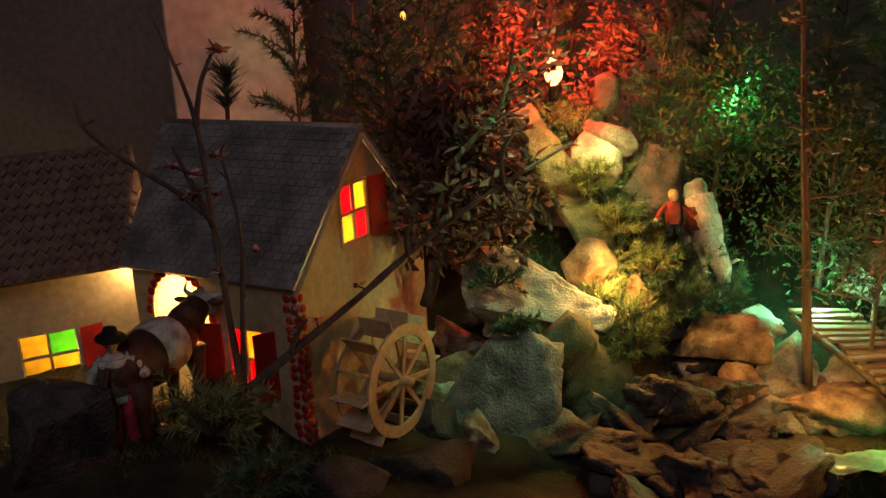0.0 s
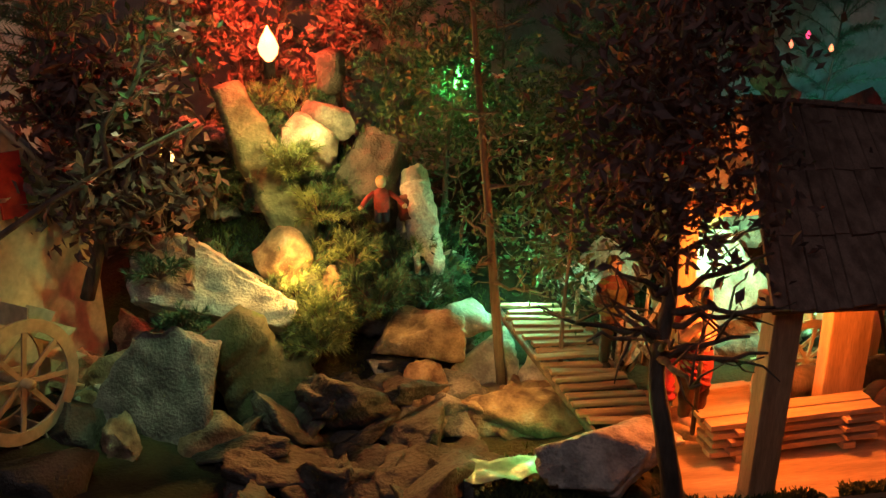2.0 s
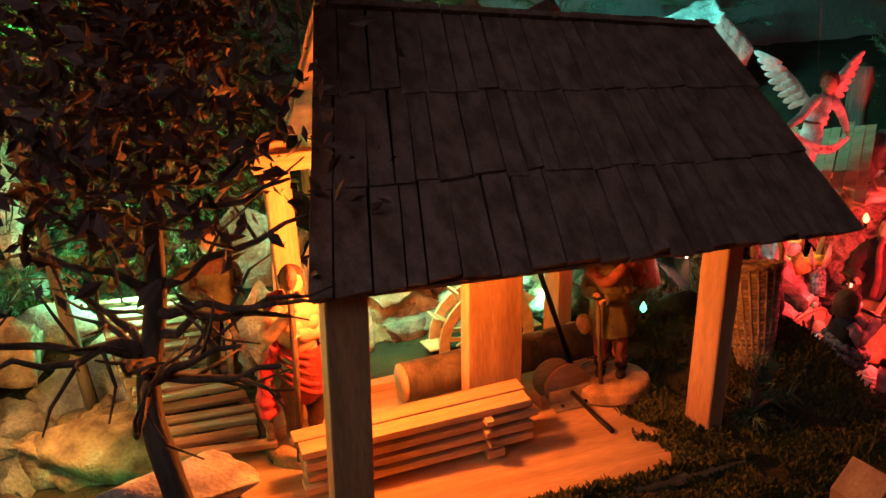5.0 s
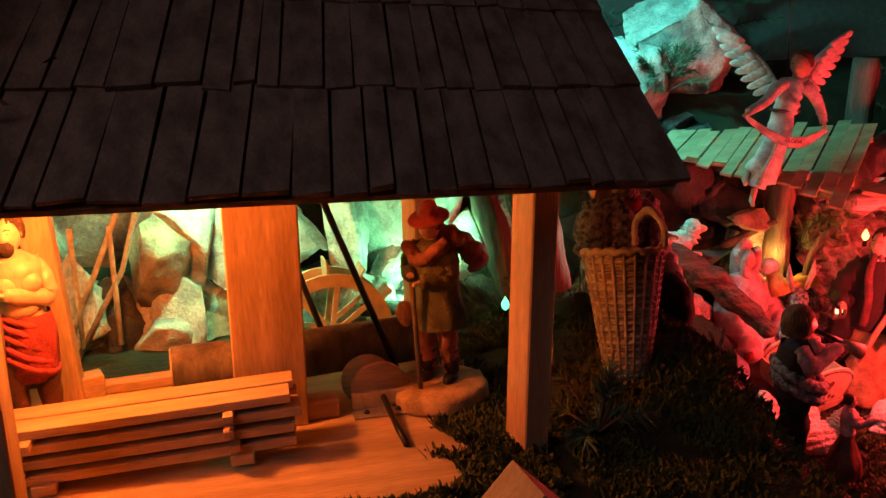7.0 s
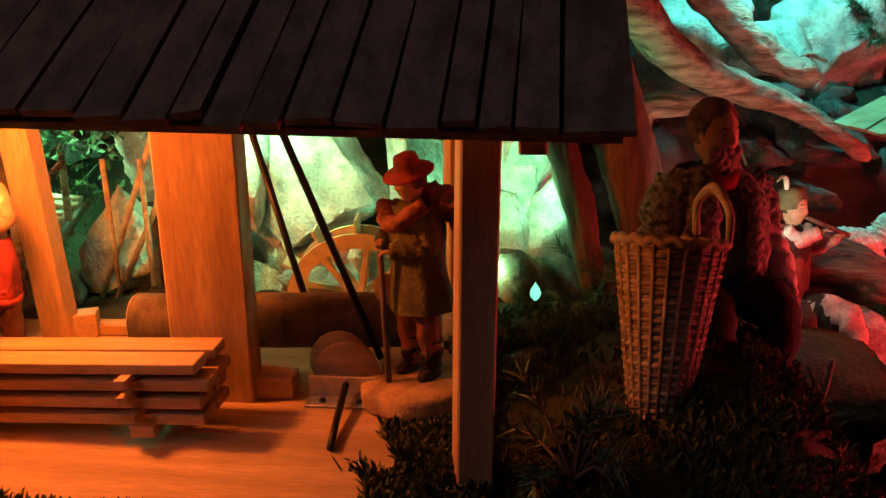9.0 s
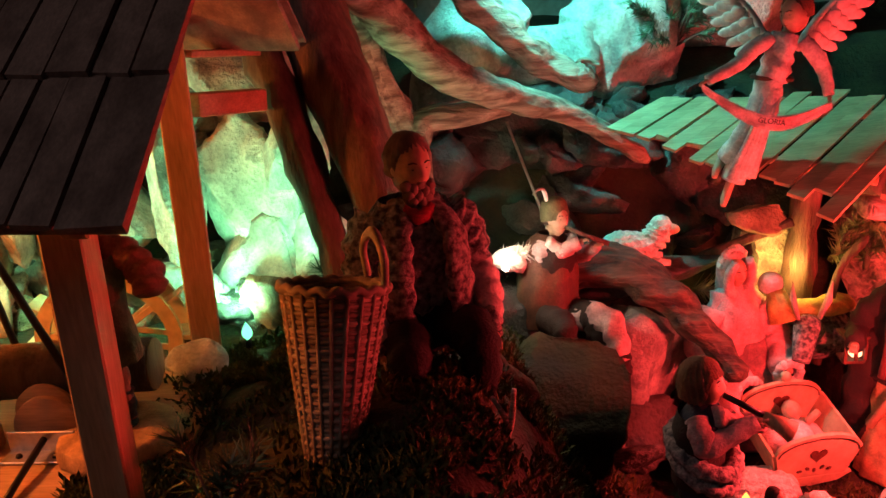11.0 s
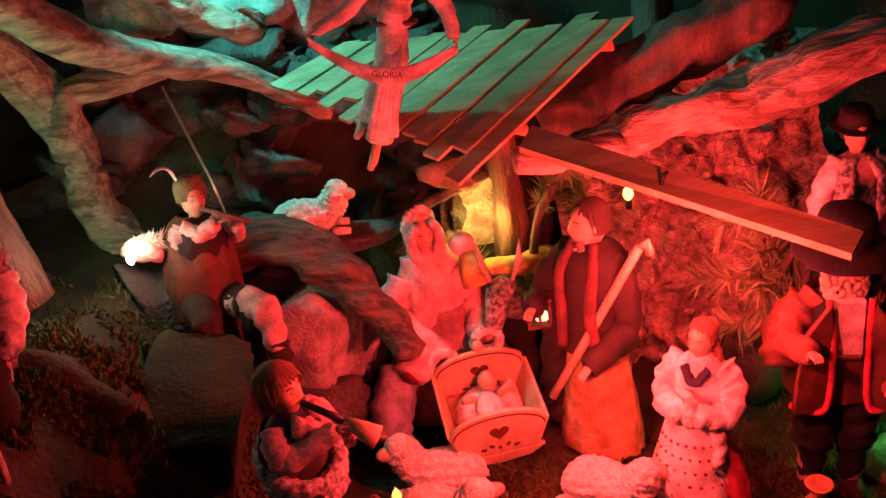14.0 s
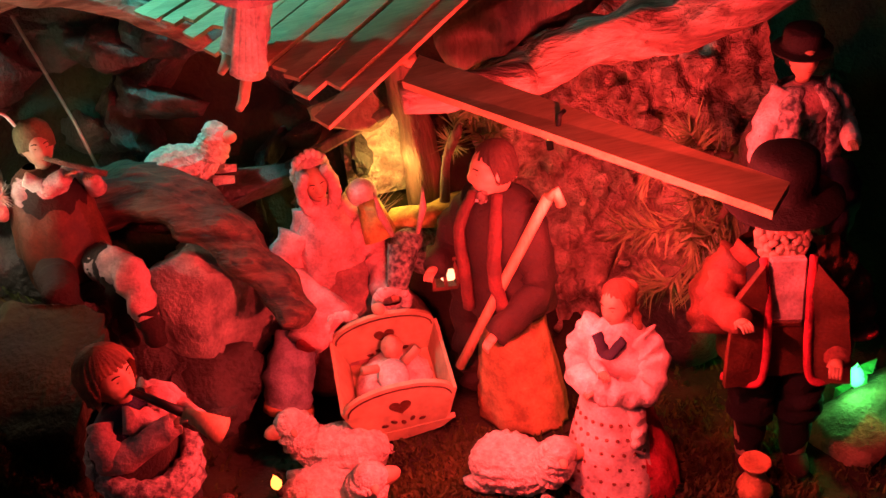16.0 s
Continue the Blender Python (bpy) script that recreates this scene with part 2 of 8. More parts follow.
class Geo:
    """Collects shapes of several materials into one mesh."""

    def __init__(self):
        self.v, self.f, self.mi, self.sm, self.mats = [], [], [], [], []

    def add(self, verts, faces, m, smooth=True):
        if m not in self.mats:
            self.mats.append(m)
        k, off = self.mats.index(m), len(self.v)
        self.v += [tuple(v) for v in verts]
        self.f += [tuple(i + off for i in f) for f in faces]
        self.mi += [k] * len(faces)
        self.sm += [smooth] * len(faces)
        return self

    def box(self, size, m, at=ident(), bevel=0.0, jit=0.0):
        x, y, z = (s / 2 for s in size)
        b = min(bevel, x * 0.9, y * 0.9, z * 0.9)
        if b <= 0:
            vs = [Vector((sx * x, sy * y, sz * z)) for sx in (-1, 1) for sy in (-1, 1) for sz in (-1, 1)]
            fs = [(0, 1, 3, 2), (4, 6, 7, 5), (0, 4, 5, 1), (2, 3, 7, 6), (0, 2, 6, 4), (1, 5, 7, 3)]
        else:
            bm = bmesh.new()
            bmesh.ops.create_cube(bm, size=1, matrix=Matrix.Diagonal((2 * x, 2 * y, 2 * z, 1)))
            bmesh.ops.bevel(bm, geom=bm.edges[:], offset=b, segments=1, affect="EDGES")
            bm.verts.index_update()
            vs, fs = [v.co.copy() for v in bm.verts], [[v.index for v in f.verts] for f in bm.faces]
            bm.free()
        if jit:
            vs = [v + Vector([rnd.uniform(-jit, jit) for _ in range(3)]) for v in vs]
        return self.add([at @ v for v in vs], fs, m, False)

    def tube(self, pts, radii, m, seg=8, at=ident(), rough=0.0, flat=1.0):
        pts = [Vector(p) for p in pts]
        if not isinstance(radii, (list, tuple)):
            radii = [radii] * len(pts)
        vs, fs, side = [], [], None
        for i, p in enumerate(pts):
            d = (pts[min(i + 1, len(pts) - 1)] - pts[max(i - 1, 0)]).normalized()
            ref = side if side is not None else Vector((0, 0, 1)) if abs(d.z) < 0.9 else Vector((1, 0, 0))
            a = d.cross(ref).normalized()
            b = a.cross(d).normalized()
            side = b
            for k in range(seg):
                t = 2 * math.pi * k / seg
                o = a * math.cos(t) + b * math.sin(t) * flat
                r = radii[i]
                if rough:
                    r *= 1 + rough * noise.noise((p + o * radii[i]) * 40) + 0.5 * rough * noise.noise(Vector((k * 1.7, p.x * 9, p.z * 9)))
                vs.append(at @ (p + o * r))
        n = len(pts)
        for i in range(n - 1):
            for k in range(seg):
                j = (k + 1) % seg
                fs.append((i * seg + k, i * seg + j, (i + 1) * seg + j, (i + 1) * seg + k))
        fs += [tuple(range(seg))[::-1], tuple((n - 1) * seg + k for k in range(seg))]
        return self.add(vs, fs, m)

    def ball(self, c, r, m, at=ident(), u=14, v=9, rough=0.0, freq=40):
        if not isinstance(r, (list, tuple)):
            r = (r, r, r)
        vs, fs = [Vector((0, 0, 1))], []
        for i in range(1, v):
            for k in range(u):
                a, t = math.pi * i / v, 2 * math.pi * k / u
                vs.append(Vector((math.sin(a) * math.cos(t), math.sin(a) * math.sin(t), math.cos(a))))
        vs.append(Vector((0, 0, -1)))
        c = Vector(c)
        out = []
        for p in vs:
            q = Vector((p.x * r[0], p.y * r[1], p.z * r[2]))
            if rough:
                q *= 1 + rough * noise.noise((q + c) * freq)
            out.append(at @ (q + c))
        for k in range(u):
            fs.append((0, 1 + k, 1 + (k + 1) % u))
            fs.append((len(vs) - 1, 1 + (v - 2) * u + (k + 1) % u, 1 + (v - 2) * u + k))
        for i in range(v - 2):
            for k in range(u):
                j = (k + 1) % u
                fs.append((1 + i * u + k, 1 + (i + 1) * u + k, 1 + (i + 1) * u + j, 1 + i * u + j))
        return self.add(out, fs, m)

    def lathe(self, prof, m, at=ident(), seg=28, folds=0, amp=0.0, sq=1.0, lean=0.0, cap=True):
        vs, fs = [], []
        if folds:
            prof = [(max(0.001, p.x), p.y) for p in along([(r, z, 0) for r, z in prof], 4)]
            seg = max(seg, folds * 6)
        n = len(prof)
        for i, (r, z) in enumerate(prof):
            for k in range(seg):
                t = 2 * math.pi * k / seg
                w = 1.0
                if folds:
                    ph = folds * t + 1.3 * math.sin(2 * t + 3 * z) + 2.0 * noise.noise(Vector((math.cos(t) * 2, math.sin(t) * 2, z * 4 + folds)))
                    w += amp * (0.55 * math.sin(ph) + 0.45 * (1 - 2 * abs(math.sin(0.5 * ph + 1)))) * (1 - 0.8 * i / max(1, n - 1)) + 0.05 * noise.noise(Vector((3 * math.cos(t), 3 * math.sin(t), z * 14)))
                vs.append(at @ Vector((r * w * math.cos(t) + lean * z, r * w * sq * math.sin(t), z)))
        for i in range(n - 1):
            for k in range(seg):
                j = (k + 1) % seg
                fs.append((i * seg + k, i * seg + j, (i + 1) * seg + j, (i + 1) * seg + k))
        if cap:
            fs += [tuple(range(seg))[::-1], tuple((n - 1) * seg + k for k in range(seg))]
        return self.add(vs, fs, m)

    def sleeve(self, pts, r0, r1, m, at=ident(), seg=16, crease=0.16, flat=0.9, steps=8):
        """A cloth tube whose creases run across it."""
        p = along(pts, steps)
        n = len(p)
        vs, fs, side = [], [], None
        for i, q in enumerate(p):
            d = (p[min(i + 1, n - 1)] - p[max(i - 1, 0)]).normalized()
            ref = side if side is not None else Vector((0, 0, 1)) if abs(d.z) < 0.9 else Vector((1, 0, 0))
            a = d.cross(ref).normalized()
            b = a.cross(d).normalized()
            side = b
            f = i / (n - 1)
            r = r0 + (r1 - r0) * f + 0.12 * r0 * math.sin(math.pi * f)
            for k in range(seg):
                t = 2 * math.pi * k / seg
                c = noise.noise(Vector((math.cos(t) * 1.2 + i * 0.12, math.sin(t) * 1.2, i * 0.55 + q.x * 7)))
                vs.append(at @ (q + (a * math.cos(t) + b * math.sin(t) * flat) * r * (1 + crease * c + 0.5 * crease * math.sin(i * 1.5 + 2 * math.sin(t)))))
        for i in range(n - 1):
            for k in range(seg):
                j = (k + 1) % seg
                fs.append((i * seg + k, i * seg + j, (i + 1) * seg + j, (i + 1) * seg + k))
        fs += [tuple(range(seg))[::-1], tuple((n - 1) * seg + k for k in range(seg))]
        return self.add(vs, fs, m)

    def carved_head(self, K, skin, u=30, v=22):
        """A head that faces -y, with brow, nose, sockets, lips and chin in one surface."""
        lumps = ((0, -0.98, -0.08, 0.16, 0.30), (0, -0.97, 0.10, 0.10, 0.12), (-0.36, -0.86, 0.14, 0.15, -0.13), (0.36, -0.86, 0.14, 0.15, -0.13),
                 (0, -0.90, 0.38, 0.30, 0.05), (-0.45, -0.80, -0.22, 0.20, 0.06), (0.45, -0.80, -0.22, 0.20, 0.06), (0, -0.86, -0.42, 0.12, 0.07),
                 (0, -0.82, -0.50, 0.07, -0.05), (0, -0.66, -0.78, 0.20, 0.12), (-1, 0, -0.05, 0.16, 0.16), (1, 0, -0.05, 0.16, 0.16))
        vs, fs = [Vector((0, 0, 1))], []
        for i in range(1, v):
            for k in range(u):
                a, t = math.pi * i / v, 2 * math.pi * k / u
                vs.append(Vector((math.sin(a) * math.cos(t), math.sin(a) * math.sin(t), math.cos(a))))
        vs.append(Vector((0, 0, -1)))
        out = []
        for p in vs:
            h = 1.0
            for x, y, z, w, d in lumps:
                c = Vector((x, y, z)).normalized()
                h += d * math.exp(-((p - c).length / w) ** 2)
            jaw = 1 - 0.22 * smooth(0.1, -0.9, p.z) if p.y < 0.3 else 1
            out.append(K @ Vector((p.x * 0.060 * h * jaw, p.y * 0.070 * h, p.z * 0.084 * (1 + (h - 1) * 0.3))))
        for k in range(u):
            fs.append((0, 1 + k, 1 + (k + 1) % u))
            fs.append((len(vs) - 1, 1 + (v - 2) * u + (k + 1) % u, 1 + (v - 2) * u + k))
        for i in range(v - 2):
            for k in range(u):
                j = (k + 1) % u
                fs.append((1 + i * u + k, 1 + (i + 1) * u + k, 1 + (i + 1) * u + j, 1 + i * u + j))
        self.add(out, fs, skin)
        for q in (-1, 1):
            self.ball((q * 0.0215, -0.0550, 0.010), (0.0070, 0.005, 0.0035), HAIR, K, 8, 5)
            self.tube([(q * 0.012, -0.064, 0.027), (q * 0.024, -0.062, 0.031), (q * 0.036, -0.054, 0.027)], 0.0022, HAIR, 6, K)
        self.ball((0, -0.0630, -0.036), (0.012, 0.004, 0.003), REDCLOTH, K, 8, 5)
        return self

    def strands(self, K, m, r=(0.070, 0.072, 0.078), c=(0, 0.018, 0.020), low=-0.55, waves=22, amp=0.07, front=0.42):
        """Combed hair: a ribbed cap over the skull, open at the face."""
        u, v = waves * 3, 14
        vs, fs = [], []
        for i in range(v + 1):
            for k in range(u):
                t = 2 * math.pi * k / u
                face_side = max(0.0, -math.sin(t))
                end = low + (front - low) * smooth(0.30, 0.75, face_side)
                z = 1 + (end - 1) * i / v
                q = math.sqrt(max(0.0, 1 - z * z)) if z > 0 else 1 + 0.12 * z
                w = 1 + amp * math.sin(waves * t + 5 * z + 1.5 * math.sin(3 * t)) + 0.08 * noise.noise(Vector((math.cos(t) * 2.5, math.sin(t) * 2.5, z * 3 + waves)))
                vs.append(K @ Vector((c[0] + r[0] * q * w * math.cos(t), c[1] + r[1] * q * w * math.sin(t), c[2] + r[2] * z)))
        for i in range(v):
            for k in range(u):
                j = (k + 1) % u
                fs.append((i * u + k, (i + 1) * u + k, (i + 1) * u + j, i * u + j))
        return self.add(vs, fs, m)

    def paw(self, at_point, d, s, m, at=ident()):
        """A small carved hand that reaches along d, with four fingers and a thumb."""
        p, d = Vector(at_point), Vector(d).normalized()
        a = d.cross(Vector((0, 0, 1)) if abs(d.z) < 0.9 else Vector((1, 0, 0))).normalized()
        b = a.cross(d)
        self.tube([p - d * s * 0.5, p + d * s * 0.5, p + d * s * 1.0], [s * 0.55, s * 0.75, s * 0.6], m, 10, at, flat=0.6)
        for k in range(4):
            o = a * s * (k - 1.5) * 0.36
            self.tube([p + d * s * 0.8 + o, p + d * s * 1.7 + o - b * s * 0.15, p + d * s * 2.0 + o - b * s * 0.6], [s * 0.24, s * 0.21, s * 0.14], m, 6, at)
        self.tube([p + a * s * 0.6, p + a * s * 0.9 + d * s * 0.8 - b * s * 0.3], [s * 0.26, s * 0.18], m, 6, at)
        return self

    def prism(self, outline, depth, m, at=ident()):
        """A flat outline in x and z, given thickness along y."""
        n = len(outline)
        vs = [at @ Vector((x, y, z)) for y in (-depth / 2, depth / 2) for x, z in outline]
        fs = [tuple(range(n)), tuple(range(n, 2 * n))[::-1]]
        fs += [(i, i + n, (i + 1) % n + n, (i + 1) % n) for i in range(n)]
        return self.add(vs, fs, m, False)

    def mesh(self, name, origin=Vector()):
        me = bpy.data.meshes.new(name)
        me.from_pydata([tuple(Vector(v) - origin) for v in self.v], [], self.f)
        for m in self.mats:
            me.materials.append(m)
        me.polygons.foreach_set("material_index", self.mi)
        me.polygons.foreach_set("use_smooth", self.sm)
        me.update()
        return me


def thing(name, at, label, category, group="", kind=""):
    ob = new(name)
    ob.empty_display_size = 0.02
    ob.location = at
    BASE[ob] = Vector(at)
    return tagged(ob, label, category, group, kind)


def part(name, geo, parent, label="", kind=""):
    """Geometry in world metres, linked under a thing or a part."""
    ob = new(name, geo.mesh(name, BASE[parent]))
    ob.parent = parent
    BASE[ob] = BASE[parent]
    return tagged(ob, label, kind=kind)


def single(name, geo, at, label, category, group="", kind=""):
    ob = new(name, geo.mesh(name, Vector(at)))
    ob.location = at
    BASE[ob] = Vector(at)
    return tagged(ob, label, category, group, kind)


def smooth(a, b, x):
    t = min(1, max(0, (x - a) / (b - a)))
    return t * t * (3 - 2 * t)


def along(pts, n):
    """Smooth points through a few given ones."""
    p = [Vector(q) for q in pts]
    p = [2 * p[0] - p[1]] + p + [2 * p[-1] - p[-2]]
    out = []
    for i in range(1, len(p) - 2):
        for k in range(n):
            t = k / n
            out.append(0.5 * (2 * p[i] + (p[i + 1] - p[i - 1]) * t + (2 * p[i - 1] - 5 * p[i] + 4 * p[i + 1] - p[i + 2]) * t * t + (3 * p[i] - p[i - 1] - 3 * p[i + 1] + p[i + 2]) * t ** 3))
    return out + [p[-2]]


def taper(r0, r1, n):
    return [r0 + (r1 - r0) * i / (n - 1) for i in range(n)]


def rock_geo(c, size, m, seed, cuts=9, turn=0, tilt=0, sub=4, rough=0.10, freq=3.0, geo=None):
    r = random.Random(seed)
    bm = bmesh.new()
    bmesh.ops.create_icosphere(bm, subdivisions=sub, radius=1)
    planes = []
    for _ in range(cuts):
        n = Vector((r.gauss(0, 1), r.gauss(0, 1), r.gauss(0, 1))).normalized()
        planes.append((n, r.uniform(0.40, 0.72)))
    off = Vector((seed * 1.37, seed * 0.71, seed * 2.1))
    rot = Euler((radians(tilt), 0, radians(turn))).to_matrix()
    vs = []
    for v in bm.verts:
        p = v.co.copy()
        for n, d in planes:
            k = p.dot(n)
            if k > d:
                p -= n * (k - d)
        p *= 1 + rough * noise.noise(p * freq + off) - rough * 0.9 * max(0.0, 0.10 - abs(noise.noise(p * freq * 0.9 - off))) * 8 + rough * 0.5 * noise.noise(p * freq * 3.1 + off) + rough * 0.3 * noise.noise(p * freq * 8 + off)
        vs.append(rot @ Vector((p.x * size[0], p.y * size[1], p.z * size[2])) * 1.38 + Vector(c))
    bm.verts.index_update()
    fs = [[v.index for v in f.verts] for f in bm.faces]
    bm.free()
    g = geo or Geo()
    g.add(vs, fs, m, True)
    return g


def rock(name, c, size, m, seed, label, **k):
    g = rock_geo(c, size, m, seed, **k)
    return single(name, g, c, label, "rock")


def needles(g, pts, m, length, count, width=0.0011, spread=1.0, seed=0):
    """Needles set round a twig that runs through pts."""
    r = random.Random(seed)
    vs, fs = [], []
    n = len(pts)
    for i in range(count):
        t = r.uniform(0.05, 1) * (n - 1)
        a = int(min(t, n - 2))
        p = pts[a].lerp(pts[a + 1], t - a)
        d = (pts[a + 1] - pts[a]).normalized()
        o = Vector((r.gauss(0, 1), r.gauss(0, 1), r.gauss(0, 1)))
        o = (o - d * o.dot(d)).normalized()
        w = (o * spread + d * r.uniform(0.4, 1.1)).normalized() * length * r.uniform(0.7, 1.15)
        s = w.cross(Vector((r.gauss(0, 1), r.gauss(0, 1), r.gauss(0, 1)))).normalized() * width
        k = len(vs)
        vs += [p - s, p + s, p + w]
        fs.append((k, k + 1, k + 2))
    g.add(vs, fs, m, False)
    return g


def leaves(g, centres, m, size, per, spread, seed=0):
    r = random.Random(seed)
    vs, fs = [], []
    for c in centres:
        for _ in range(per):
            p = Vector(c) + Vector((r.gauss(0, spread), r.gauss(0, spread), r.gauss(0, spread)))
            u = Vector((r.gauss(0, 1), r.gauss(0, 1), r.gauss(0, 1))).normalized()
            w = u.cross(Vector((r.gauss(0, 1), r.gauss(0, 1), r.gauss(0, 1)))).normalized()
            s = size * r.uniform(0.6, 1.3)
            h = u.cross(w) * s * 0.15
            k = len(vs)
            vs += [p - u * s, p + w * s * 0.45 + h, p + u * s, p - w * s * 0.45 + h]
            fs.append((k, k + 1, k + 2, k + 3))
    g.add(vs, fs, m, False)
    return g


# ---------------------------------------------------------------- ground and room
def ground_z(x, y):
    z = 0.0
    z -= 0.222 * smooth(0.60, 0.82, x) * (1 - smooth(0.46, 0.60, y))
    z += 0.05 * math.exp(-((x - 0.58) / 0.12) ** 2 - ((y - 0.12) / 0.14) ** 2)
    z += 0.40 * smooth(0.30, 0.80, y) * math.exp(-((x + 0.55) / 0.26) ** 2)
    z += 0.03 * (1 - smooth(-0.95, -0.75, x)) + 0.08 * (1 - smooth(-1.12, -0.98, x)) * smooth(-0.12, 0.02, y)
    z -= 0.05 * math.exp(-((x + 0.17) / 0.10) ** 2 - ((y - 0.33) / 0.12) ** 2)
    z -= 0.06 * math.exp(-((x + 0.45) / 0.22) ** 2 - ((y - 0.10) / 0.16) ** 2)
    z += 0.20 * smooth(0.45, 0.75, y) * smooth(-0.3, 0.1, x)
    z -= 0.20 * smooth(1.0, 1.12, x) * smooth(0.46, 0.60, y) * (1 - smooth(0.62, 0.75, y))
    z -= 0.25 * (1 - smooth(-0.60, -0.28, y))
    z -= 0.022 * smooth(1.17, 1.24, x) * (1 - smooth(0.36, 0.44, y))
    z += 0.022 * math.exp(-((x - 0.95) / 0.05) ** 2 - ((y - 0.37) / 0.05) ** 2)
    inside = smooth(-0.09, -0.05, x) * (1 - smooth(0.38, 0.45, x)) * smooth(-0.11, -0.06, y) * (1 - smooth(0.18, 0.23, y))
    bump = 0.010 * noise.noise(Vector((x * 9, y * 9, 0))) + 0.005 * noise.noise(Vector((x * 31, y * 31, 3)))
    return z + bump * (1 - inside) - 0.004 * inside


g = Geo()
NX, NY, X0, X1, Y0, Y1 = 240, 130, -2.2, 2.2, -0.75, 1.35
vs = [(X0 + (X1 - X0) * i / NX, Y0 + (Y1 - Y0) * j / NY) for j in range(NY + 1) for i in range(NX + 1)]
g.add([(x, y, ground_z(x, y)) for x, y in vs], [(j * (NX + 1) + i, j * (NX + 1) + i + 1, (j + 1) * (NX + 1) + i + 1, (j + 1) * (NX + 1) + i) for j in range(NY) for i in range(NX)], SOIL)
single("ground", g, (0, 0, 0), "dark mossy soil under the miniature landscape", "ground", kind="structure")

g = Geo().box((4.6, 0.06, 2.6), BROWNWALL, pose(0, 1.40, 0.7))
single("wall_north", g, (0, 1.4, 0), "taupe painted room wall behind the landscape", "wall", kind="structure")

